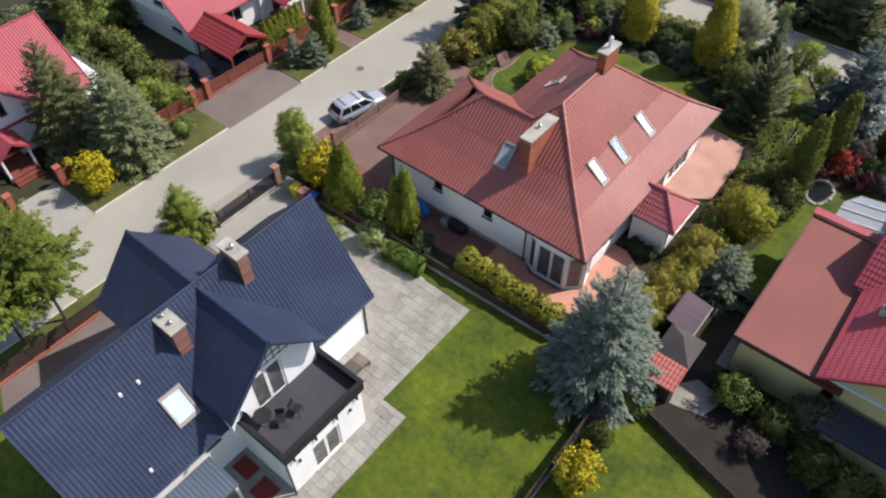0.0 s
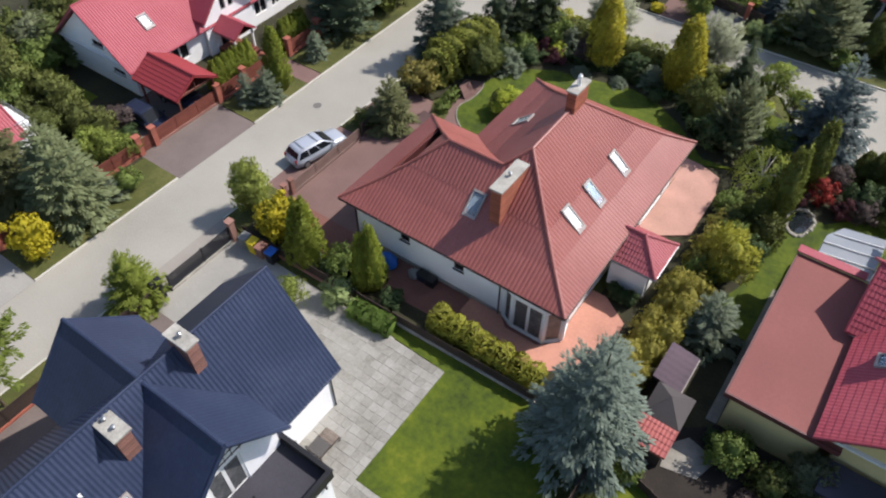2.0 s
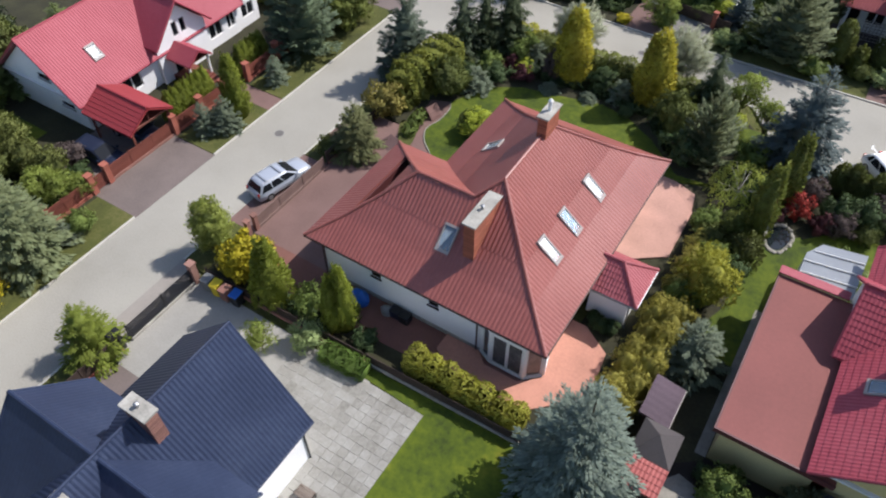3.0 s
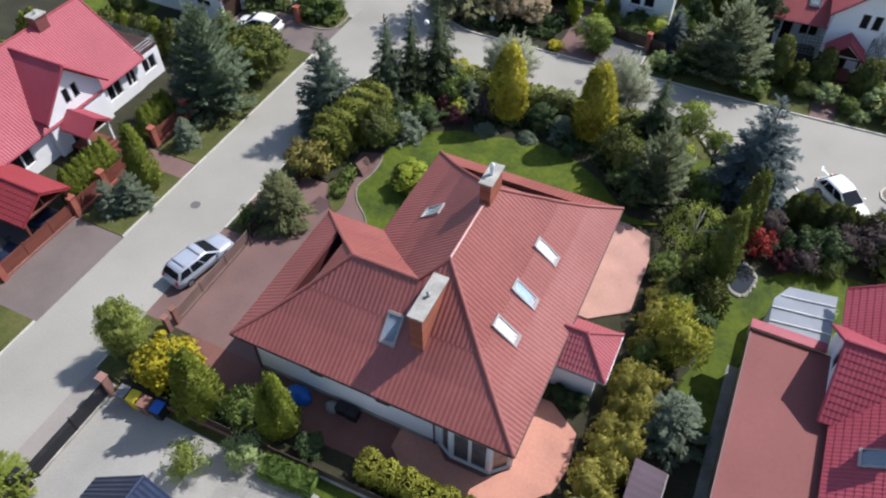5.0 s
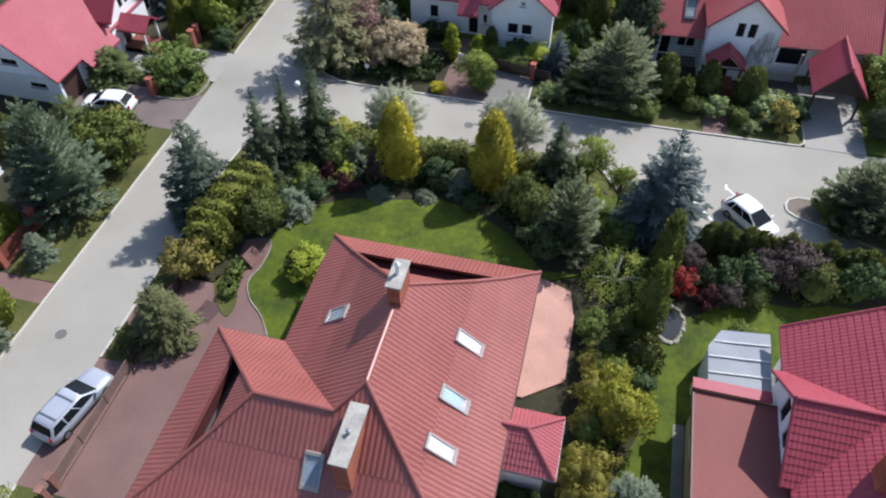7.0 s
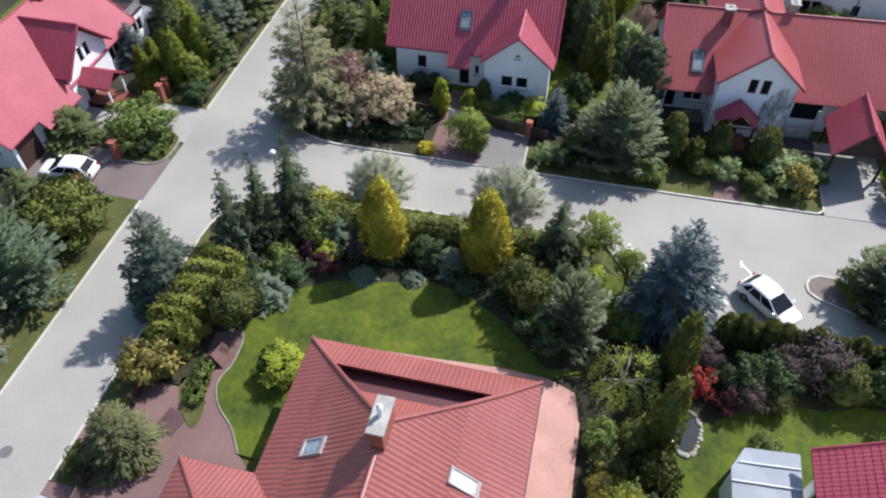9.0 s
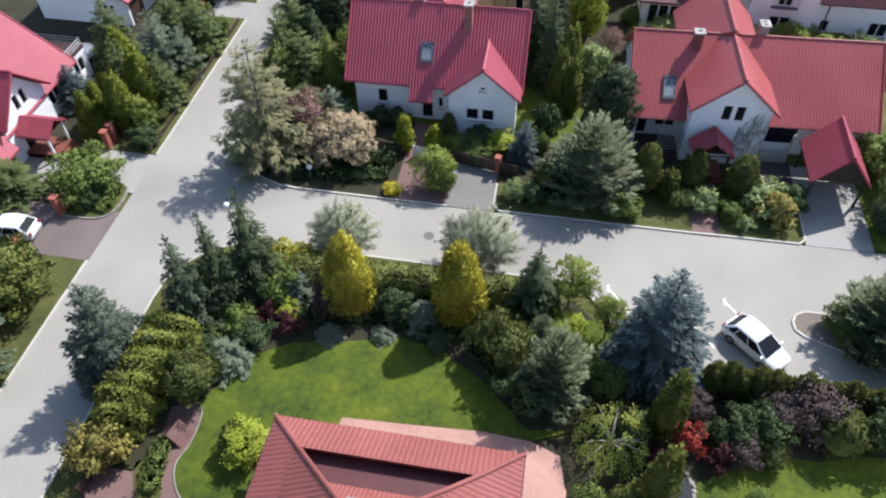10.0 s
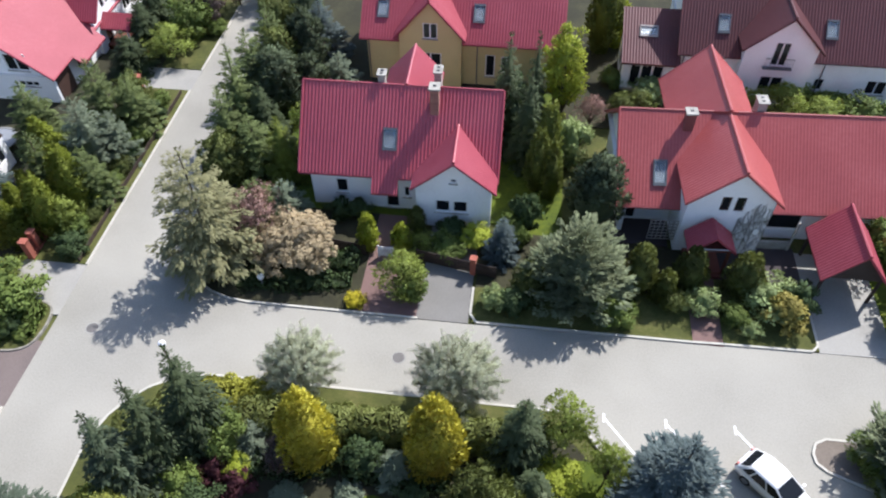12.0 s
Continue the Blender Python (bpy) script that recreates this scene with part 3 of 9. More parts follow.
def round_tree(h, r, mat, clear=0.25, clumps=80, per=42, size=0.24, bark=None, core=0.0, shape=1.0, needles=False, lean=0.0):
    """A crown of uneven clumps of leaves, large inside and small outside, on a trunk with limbs."""
    zc, rz = h * (clear + (1 - clear) * 0.5), h * (1 - clear) * 0.5
    clumps, per = int(clumps * 0.62), int(per * 1.75)
    a = unit(RNG.normal(0, 1, (clumps, 3)))
    swell = 1 + 0.16 * np.sin(3 * np.arctan2(a[:, 1], a[:, 0]) + 5 * a[:, 2]) + 0.10 * np.sin(7 * np.arctan2(a[:, 1], a[:, 0]) - 4 * a[:, 2])
    k = RNG.uniform(0.42, 0.92, (clumps, 1)) ** 0.7 * swell[:, None]
    c = a * k * np.array((r, r, rz))
    c[:, :2] *= 1 - (1 - shape) * 0.62 * (np.clip(c[:, 2:3] / rz, -1, 1) * 0.5 + 0.5)
    c[:, 2] += zc
    n = clumps * per
    idx = np.repeat(np.arange(clumps), per)
    off = unit(RNG.normal(0, 1, (n, 3))) * (0.35 + 0.65 * RNG.random((n, 1)) ** 0.6)
    cs = (RNG.uniform(0.55, 1.45, clumps) * (1.35 - 0.5 * k[:, 0]))[idx][:, None] * 0.27 * min(r, rz)
    pos = c[idx] + off * cs * np.array((1.2, 1.2, 0.72))
    pos[:, 2] = np.maximum(pos[:, 2], 0.05)
    way = off * (1.0 if needles else 0.5) + RNG.normal(0, 0.35 if needles else 0.7, (n, 3)) + np.array((0, 0, 0.25))
    s = size * RNG.uniform(0.65, 1.3, n)
    body = None
    if core:
        core *= 0.72
        body = core_body([(r * core * 0.6, h * clear), (r * core, zc - rz * 0.45), (r * core * (0.7 + 0.3 * shape), zc + rz * 0.1), (r * core * 0.55 * shape, zc + rz * 0.5), (0.05, zc + rz * 0.7)], 12, 0.15)
    limbs = [((0, 0, h * clear * float(RNG.uniform(0.6, 1.4)) + 0.1), tuple(c[j]), max(0.03, r * 0.03)) for j in range(0, clumps, max(1, clumps // 16))]
    face = off * 0.85 + a[idx] * 0.35 + np.array((0, 0, 0.30))
    return crown_mesh("crown", leaves(pos, way, s, s * (0.40 if needles else 0.66), 1.0, face), mat, body), trunk_mesh(h * 0.72, max(0.05, h * 0.02), limbs, bark, lean)


def twiggy(h, r, mat):
    """A vase of many upright twigs from one short stem, set with small buds."""
    limbs, pos, way = [], [], []
    for i in range(64):
        az, el = 2.4 * i, math.asin(min(1.0, 0.10 + 0.90 * (i + 0.5) / 64))
        k = float(RNG.uniform(0.84, 1.0))
        tip = Vector((math.cos(az) * math.cos(el) * r * k, math.sin(az) * math.cos(el) * r * k, h * (0.32 + 0.62 * math.sin(el) * k)))
        root = Vector((0, 0, h * 0.14))
        limbs.append((root, tip, 0.034))
        for j in range(12):
            p = root.lerp(tip, float(RNG.uniform(0.45, 0.97)))
            out = (p - root).normalized() + Vector(RNG.normal(0, 0.45, 3))
            q = p + out * float(RNG.uniform(0.10, 0.20)) * r
            limbs.append((p, q, 0.011))
            d = (q - p).normalized()
            for g in range(46):
                pos.append(p.lerp(q, float(RNG.uniform(0.1, 1.08))) + Vector(RNG.normal(0, 0.06, 3)))
                way.append(d)
    pos, way = np.array([tuple(p) for p in pos]), np.array([tuple(d) for d in way])
    s = 0.14 * RNG.uniform(0.6, 1.3, len(pos))
    return crown_mesh("crown", leaves(pos, way + RNG.normal(0, 0.35, pos.shape), s, s * 0.22, 1.0, pos - (0, 0, h * 0.35)), mat), trunk_mesh(h * 0.2, 0.08, limbs, TWIG)


def weeping(h, r, mat, strands=150, bark=None, size=0.24, cone=0.0, loose=0.10):
    P, D = [], []
    limbs = []
    for i in range(strands):
        az, sp = float(RNG.uniform(0, 2 * math.pi)), math.sqrt(float(RNG.random()))
        top = np.array((math.cos(az) * r * sp, math.sin(az) * r * sp, h * (0.99 - 0.30 * sp * sp - cone * sp) * float(RNG.uniform(0.62, 1.0))))
        drop = float(RNG.uniform(0.25, 0.62)) * h * (0.45 + 0.55 * sp)
        n = 26
        for j in range(n):
            f = (j + float(RNG.random())) / n
            q = top + np.array((math.cos(az) * 0.22 * r * f, math.sin(az) * 0.22 * r * f, -drop * f)) + RNG.normal(0, loose, 3)
            q[2] = max(q[2], 0.1)
            P.append(q), D.append(np.array((math.cos(az) * 0.5, math.sin(az) * 0.5, -0.7)) + RNG.normal(0, 0.4, 3))
        if i % 13 == 0:
            limbs.append(((0, 0, h * 0.3), tuple(top), 0.05))
    s = size * RNG.uniform(0.7, 1.3, len(P))
    return crown_mesh("crown", leaves(np.array(P), np.array(D), s, s * 0.42, 1.0, np.array(P) * (1, 1, 0.6) - (0, 0, h * 0.2)), mat), trunk_mesh(h * 0.85, max(0.07, h * 0.016), limbs, bark)


L_BLUE = leafmat("blue_spruce_needles", (0.074, 0.098, 0.094))
L_SILVER = leafmat("silver_spruce_needles", (0.124, 0.155, 0.122), k=0.45)
L_GREY = leafmat("grey_green_needles", (0.130, 0.158, 0.102))
L_DARK = leafmat("dark_spruce_needles", (0.052, 0.070, 0.030))
L_GREEN = leafmat("green_spruce_needles", (0.096, 0.122, 0.040), k=0.5)
L_THUJA = leafmat("thuja_scales", (0.185, 0.218, 0.034), thin=0.4)
L_THUJADARK = leafmat("dark_thuja_scales", (0.108, 0.125, 0.033), k=0.5)
L_GOLD = leafmat("golden_thuja_scales", (0.345, 0.315, 0.040), k=0.55, thin=0.24)
L_GOLDGREEN = leafmat("gold_green_scales", (0.270, 0.270, 0.042), thin=0.4)
L_YELLOW = leafmat("yellow_leaves", (0.350, 0.300, 0.018))
L_LIME = leafmat("lime_green_leaves", (0.270, 0.310, 0.035), thin=0.35)
L_SHRUB = leafmat("shrub_leaves", (0.110, 0.150, 0.034))
L_DARKSHRUB = leafmat("dark_shrub_leaves", (0.050, 0.078, 0.028))
L_YEW = leafmat("yew_needles", (0.108, 0.130, 0.036))
L_RED = leafmat("red_maple_leaves", (0.230, 0.030, 0.022))
L_PURPLE = leafmat("purple_brown_leaves", (0.085, 0.064, 0.058))
L_WINE = leafmat("wine_red_leaves", (0.068, 0.022, 0.026))
L_WHITE = leafmat("pale_blossom_leaves", (0.225, 0.280, 0.110))
L_BARE = leafmat("grey_green_buds", (0.330, 0.350, 0.240), thin=0.4)
L_BLOSSOM = leafmat("beige_blossom", (0.315, 0.252, 0.150), k=0.5)
L_BEECH = leafmat("brown_pink_buds", (0.260, 0.165, 0.140))
L_WILLOW = leafmat("larch_twigs", (0.185, 0.180, 0.088))
L_PINE = leafmat("pine_needles", (0.155, 0.178, 0.098))
L_PINEPALE = leafmat("pale_pine_needles", (0.135, 0.158, 0.084), k=0.45)
L_PINEDARK = leafmat("dark_pine_needles", (0.072, 0.094, 0.050), k=0.5)
L_SLATE = leafmat("slate_green_needles", (0.066, 0.086, 0.058))
L_BIRCH = leafmat("yellow_green_birch_leaves", (0.245, 0.285, 0.060), thin=0.4)
L_SLIM = leafmat("dull_green_scales", (0.120, 0.142, 0.030))
L_PINEBLUE = leafmat("blue_green_pine_needles", (0.090, 0.120, 0.070))
L_FEATHER = leafmat("feathery_yellow_green_leaves", (0.235, 0.285, 0.066), thin=0.42)
L_YOUNG = leafmat("pale_yellow_green_leaves", (0.290, 0.330, 0.085), thin=0.42)
L_DECID = leafmat("soft_green_leaves", (0.135, 0.178, 0.030), k=0.5, thin=0.36)
L_BOX = leafmat("box_hedge_leaves", (0.110, 0.175, 0.034))
L_FRESH = leafmat("fresh_spruce_needles", (0.124, 0.152, 0.024), k=0.5, thin=0.3)
L_MOSS = leafmat("mossy_needles", (0.145, 0.170, 0.082))
L_UMBER = leafmat("brownish_green_needles", (0.105, 0.112, 0.046))
L_HEDGE = leafmat("hedge_scales", (0.215, 0.232, 0.048), thin=0.35)
L_OLIVE = leafmat("olive_needles", (0.150, 0.170, 0.048))
L_BRONZE = leafmat("bronze_green_scales", (0.285, 0.262, 0.060), thin=0.38)
L_ORANGE = leafmat("orange_green_leaves", (0.230, 0.200, 0.050))

KINDS = {
    "spruce_blue": (lambda: spruce(9, 2.6, L_BLUE, 1.2, gap=0.62, full=0.72, inner=0.5, ragged=0.2, high=0.74), "spruce_tree", "silvery blue spruce with tiered spreading branches", "tree", 9, 2.6, 2),
    "spruce_silver": (lambda: spruce(10, 3.0, L_SILVER, 1.2, size=0.28), "spruce_tree", "large silver-blue spruce with full plumed branches", "tree", 10, 3.0, 1),
    "spruce_grey": (lambda: spruce(7, 2.3, L_GREY, 1.0, gap=0.55), "spruce_tree", "grey-green spruce with broad layered branches", "tree", 7, 2.3, 2),
    "spruce_dark": (lambda: spruce(8.5, 1.6, L_DARK, 1.5, 0.25, gap=0.60, full=0.98, size=0.23, rise=0.60, inner=0.58, ragged=0.20, high=0.84), "spruce_tree", "slender dark green spruce with drooping branches", "tree", 8.5, 1.6, 2),
    "spruce_mid": (lambda: spruce(8.5, 1.7, L_PINEDARK, 1.5, 0.22, gap=0.60, full=0.95, size=0.24, rise=0.60, inner=0.58, ragged=0.22, high=0.84), "spruce_tree", "slender mid-green spruce with drooping branches", "tree", 8.5, 1.7, 1),
    "spruce_green": (lambda: spruce(8, 2.2, L_GREEN, 1.0, 0.1), "spruce_tree", "green spruce with dense layered branches", "tree", 8, 2.2, 2),
    "spruce_slate": (lambda: spruce(7.6, 2.6, L_SLATE, 1.3, gap=0.60, full=0.75, inner=0.55, ragged=0.17, high=0.80), "spruce_tree", "broad slate-green spruce with layered branches by the street", "tree", 7.6, 2.6, 1),
    "spruce_olive": (lambda: spruce(5, 1.8, L_UMBER, 1.3, gap=0.42, full=0.60, size=0.24, inner=0.6, ragged=0.17), "spruce_tree", "young brownish olive spruce of conical shape", "tree", 5, 1.8, 2),
    "bronze": (lambda: tufted(2.8, 1.15, L_BRONZE, 16, 15, 10, 0.0, 0.16, 0.17, 0.1, lift=0.3, core=0.66), "cypress_shrub", "rounded bronze-green cypress in a clipped row", "shrub", 2.8, 1.15, 3),
    "hedgecol": (lambda: tufted(4, 1.3, L_OLIVE, 24, 15, 11, 0.0, 0.20, 0.20, 0.25, lift=0.6, core=0.66), "thuja", "rounded olive green thuja in a tall hedge row", "conifer", 4, 1.3, 3),
    "spruce_fresh": (lambda: spruce(5, 1.8, L_FRESH, 1.6, gap=0.50, full=0.78, size=0.19, inner=0.68, ragged=0.16, high=0.86), "spruce_tree", "young conical tree with fresh pale green needles", "tree", 5, 1.8, 1),
    "spruce_moss": (lambda: spruce(8.3, 2.6, L_MOSS, 1.5, 0.05, gap=0.58, full=0.62, inner=0.62, ragged=0.16, high=0.80), "spruce_tree", "tall mossy green spruce with layered boughs", "tree", 8.3, 2.6, 1),
    "spruce_umber": (lambda: spruce(9.3, 2.6, L_UMBER, 1.5, 0.08, gap=0.58, full=0.60, inner=0.64, ragged=0.15, high=0.84), "spruce_tree", "tall brownish green spruce with layered boughs", "tree", 9.3, 2.6, 1),
    "gold": (lambda: column(7.2, 1.45, L_GOLD, 5200, 0.72, 0.25, 1.8), "golden_thuja", "tall golden-yellow thuja of oval outline", "conifer", 7.2, 1.45, 2),
    "goldbush": (lambda: tufted(4.6, 1.6, L_GOLDGREEN, 30, 16, 11, 0.0, 0.22, 0.22, 0.25, lift=0.5, core=0.66), "thuja", "broad golden-green thuja bush in the border", "conifer", 4.6, 1.6, 2),
    "thuja": (lambda: column(5.5, 1.0, L_THUJA, 3400, 0.95, 0.20, 1.35), "thuja", "narrow bright green thuja with a pointed top", "conifer", 5.5, 1.0, 2),
    "thujaslim": (lambda: column(6.5, 0.8, L_SLIM, 2800, 0.8, 0.22, 1.5), "thuja", "slender dull green thuja with a pointed top", "conifer", 6.5, 0.8, 2),
    "thujadark": (lambda: column(4.5, 1.05, L_THUJADARK, 2600, 0.66, 0.22, 1.9), "thuja", "dark olive rounded thuja column", "conifer", 4.5, 1.05, 2),
    "cypress": (lambda: column(4, 0.7, L_LIME, 1500, 0.8, 0.24, 1.5), "cypress", "slim lime-green cypress with upright sprays", "conifer", 4, 0.7, 1),
    "hedgegold": (lambda: round_tree(3, 1.5, L_ORANGE, 0.05, 60, 40, 0.22, core=0.6), "shrub", "orange-green rounded shrub at the hedge's end", "shrub", 3, 1.5, 1),
    "bare": (lambda: twiggy(4.2, 2.1, L_BARE), "young_tree", "round-headed tree with bare twigs and pale buds", "tree", 4.2, 2.1, 2),
    "light": (lambda: tufted(4.5, 1.7, L_FEATHER, 24, 16, 11, 0.22, 0.20, 0.24, 0.25, lift=0.4, core=0.0), "young_tree", "young tree with fresh light green leaves", "tree", 4.5, 1.7, 3),
    "young": (lambda: tufted(4.8, 1.8, L_YOUNG, 60, 13, 14, 0.0, 0.17, 0.30, 0.62, wide=0.22, lift=1.6, core=0.42), "young_tree", "young bushy tree in feathery yellow-green leaf", "tree", 4.8, 1.8, 1),
    "decid": (lambda: spruce(10, 3.0, L_DECID, 1.25, -0.06, size=0.24, full=0.55, gap=0.60, rise=0.5, inner=0.0, ragged=0.36, clear=0.42), "larch_tree", "large larch in fresh pale green needle", "tree", 10, 3.0, 2),
    "pine": (lambda: tufted(7.5, 2.8, L_PINE, 44, 15, 15, 0.05, 0.30, 0.30, 0.60, lift=0.7, core=0.58), "pine_tree", "broad grey-green pine with tufted needles", "tree", 7.5, 2.8, 2),
    "pine_pale": (lambda: spruce(6.2, 3.2, L_PINEPALE, 1.25, -0.40, size=0.30, full=0.52, gap=0.56, rise=0.75, inner=0.52, ragged=0.28), "pine_tree", "broad pale grey-green pine with rising plumes", "tree", 6.2, 3.2, 2),
    "pine_blue": (lambda: spruce(8.2, 3.0, L_PINEBLUE, 1.2, -0.32, size=0.30, full=0.45, gap=0.66, rise=0.95, inner=0.58, ragged=0.26), "pine_tree", "tall blue-green pine with upright tufts", "tree", 8.2, 3.0, 1),
    "pine_dark": (lambda: tufted(8.5, 2.6, L_PINEDARK, 36, 16, 15, 0.06, 0.32, 0.30, 0.70, core=0.55), "pine_tree", "dark green bushy pine with tufted needles", "tree", 8.5, 2.6, 2),
    "birch": (lambda: weeping(3.8, 2.0, L_BIRCH, 120, PALEBARK, 0.19), "weeping_birch", "small weeping tree with white limbs showing", "tree", 3.8, 2.0, 1),
    "willow": (lambda: spruce(10, 2.6, L_WILLOW, 1.0, 0.22, gap=0.62, full=0.50, size=0.25, inner=0.0, ragged=0.35), "larch_tree", "tall airy larch with hanging twigs", "tree", 10, 2.6, 2),
    "red": (lambda: round_tree(2.4, 1.05, L_RED, 0.1, 44, 40, 0.15), "maple_shrub", "small bright red Japanese maple", "shrub", 2.4, 1.05, 1),
    "yew": (lambda: tufted(4, 1.7, L_YEW, 26, 20, 12, 0.02, 0.22, 0.20, 0.15, core=0.6), "yew_bush", "dense olive green yew bush", "shrub", 4, 1.7, 3),
    "yellow": (lambda: round_tree(3.6, 1.45, L_YELLOW, 0.03, 80, 42, 0.21, core=0.6), "golden_shrub", "bright yellow rounded garden shrub", "shrub", 3.6, 1.45, 2),
    "shrub": (lambda: round_tree(3, 1.7, L_SHRUB, 0.03, 80, 42, 0.22, core=0.6), "shrub", "rounded green garden shrub", "shrub", 3, 1.7, 3),
    "darkshrub": (lambda: round_tree(2.6, 1.4, L_DARKSHRUB, 0.03, 70, 40, 0.21, core=0.6), "shrub", "dark green shrub in the planted border", "shrub", 2.6, 1.4, 3),
    "shrubolive": (lambda: round_tree(4.2, 2.4, L_SLIM, 0.03, 110, 44, 0.24, core=0.6), "shrub", "large olive green rounded shrub by the street", "shrub", 4.2, 2.4, 1),
    "olive": (lambda: round_tree(2.4, 1.2, L_ORANGE, 0.05, 50, 40, 0.18, core=0.4), "shrub", "brownish olive shrub near the kerb", "shrub", 2.4, 1.2, 1),
    "bush": (lambda: round_tree(3.6, 2, L_SHRUB, 0.03, 80, 42, 0.24, core=0.6), "shrub", "wide green garden bush", "shrub", 3.6, 2, 1),
    "white": (lambda: round_tree(2.8, 1.6, L_WHITE, 0.05, 70, 40, 0.20, core=0.45), "blossom_shrub", "pale green shrub with whitish blossom", "shrub", 2.8, 1.6, 2),
    "purple": (lambda: round_tree(3.6, 2.0, L_PURPLE, 0.05, 80, 40, 0.20, core=0.4), "purple_shrub", "brown-purple shrub with bare tips", "shrub", 3.6, 2.0, 1),
    "wine": (lambda: round_tree(1.8, 1.2, L_WINE, 0.03, 46, 40, 0.16, core=0.5), "barberry_shrub", "low wine-red barberry shrub", "shrub", 1.8, 1.2, 1),
    "beech": (lambda: tufted(5.5, 2.3, L_BEECH, 30, 16, 10, 0.12, 0.18, 0.24, 0.2, core=0.0), "copper_beech", "pinkish brown tree just coming into leaf", "tree", 5.5, 2.3, 1),
    "blossom": (lambda: tufted(5, 3.2, L_BLOSSOM, 60, 14, 14, 0.08, 0.26, 0.26, 0.1, TWIG, wide=0.24, lift=-0.7, core=0.45), "blossom_tree", "spreading tree covered in beige blossom", "tree", 5, 3.2, 1),
    "lime": (lambda: round_tree(9.5, 1.8, L_LIME, 0.06, 110, 42, 0.25), "tall_tree", "tall narrow tree with lime-green leaves", "tree", 9.5, 1.8, 1),
}
PROTO, COUNT = {}, {}


def plant(kind, x, y, h, r, label="", z=0.0):
    """A tree or shrub of a kind at (x, y), h high, with a crown r wide to each side."""
    make, name, text, cat, h0, r0, variants = KINDS[kind]
    i = COUNT.get(kind, 0)
    COUNT[kind] = i + 1
    key = (kind, i % variants)
    turn = (i * 137.5 + x * 31) % 360
    m = pose(x, y, z, 0, 0, turn) @ Matrix.Diagonal((r / r0, r / r0, h / h0, 1))
    if key not in PROTO:
        crown, stem = make()
        ob = thing(name, text, cat)
        for nm, me in (("trunk", stem), ("crown", crown)):
            c = new(nm, me)
            c.parent = ob
        ob.matrix_basis = m
        PROTO[key] = ob
    else:
        ob = copy_thing(PROTO[key], pose(0, 0, 0))
        ob.matrix_basis = m
    return tagged(ob, label or text)


def hedge(a, b, width, height, mat, label, dense=42, size=0.20, lumpy=0.12, z=0.0):
    """A hedge from a to b: a row of bushes grown together, each leaves over a rounded body."""
    ob = thing("hedge", label, "hedge")
    A, B = Vector((*a, z)), Vector((*b, z))
    L = (B - A).length
    m = max(1, round(L / max(1.1, width * 0.8)))
    for i in range(m):
        k = 1 + lumpy * float(RNG.uniform(-1, 1))
        p, q = A.lerp(B, max(0, (i - 0.12) / m)), A.lerp(B, min(1, (i + 1.12) / m))
        c = new("bush", hedge_mesh(p, q, width * (1 + lumpy * float(RNG.uniform(-1, 1))), height * k, mat, dense, size, lumpy))
        c.parent = ob
    return ob


def hedge_mesh(a, b, width, height, mat, dense, size, lumpy):
    L = (b - a).length
    u = (b - a) / L
    s = Vector((-u.y, u.x, 0))
    n = int(dense * (L * (2 * height + width) + 2 * width * height))
    t = RNG.random(n) * L
    girth = RNG.random(n) * (2 * height + width)
    w2 = width / 2
    ph = float(RNG.uniform(0, 6))
    ends = 1 - 0.30 * np.abs(2 * t / L - 1) ** 3 * min(1.0, lumpy * 8)
    bulge = (1 + lumpy * 0.5 * np.sin(t * 2.6 + ph) + lumpy * 0.6 * np.sin(t * 5.3 + girth * 2 + ph) + RNG.normal(0, 0.05, n)) * ends
    side = np.where(girth < height, -1.0, np.where(girth > height + width, 1.0, (girth - height - w2) / w2))
    up = np.where(girth < height, girth, np.where(girth > height + width, 2 * height + width - girth, height))
    rnd = 1 - 0.22 * np.clip((up / height - 0.6) / 0.4, 0, 1) ** 2 * (np.abs(side) > 0.9)
    d = side * w2 * bulge * rnd
    top = up >= height * 0.99
    zz = up * (1 + 0.5 * (bulge - 1)) * (1 - 0.14 * np.abs(side) ** 3 * top)
    U, S = np.array(u), np.array(s)
    zero = 0 * t
    pos = np.array(a) + t[:, None] * U + d[:, None] * S + np.stack([zero, zero, zz], 1)
    way = S * side[:, None] * 0.7 + np.stack([zero, zero, 0.35 + 0.5 * top], 1) + RNG.normal(0, 0.45, (n, 3))
    sz = size * RNG.uniform(0.7, 1.3, n)
    k = 0.82
    cv, cf = [], []
    m = max(2, int(L / 0.5))
    for i in range(m + 1):
        q = a + u * (L * i / m)
        e0 = 1 - 0.35 * abs(2 * i / m - 1) ** 3 * min(1.0, lumpy * 8)
        for e, hh in ((-1, 0), (-1, 0.8), (-0.6, 1), (0.6, 1), (1, 0.8), (1, 0)):
            cv.append(tuple(q + s * (e * w2 * k * e0 * (1 + 0.06 * float(RNG.normal()))) + Vector((0, 0, height * hh * k * e0))))
        if i:
            o = (i - 1) * 6
            cf += [[o + j, o + j + 1, o + j + 7, o + j + 6] for j in range(5)]
    cf += [[0, 1, 2, 3, 4, 5], [m * 6 + 5 - j for j in range(6)]]
    face = S * side[:, None] * 0.9 + np.stack([zero, zero, 0.25 + 0.8 * top], 1) + np.outer((2 * t / L - 1) * 0.7 * min(1.0, lumpy * 8), U)
    return crown_mesh("bush", leaves(pos, way, sz, sz * 0.6, 1.0, face), mat, (np.array(cv), cf))


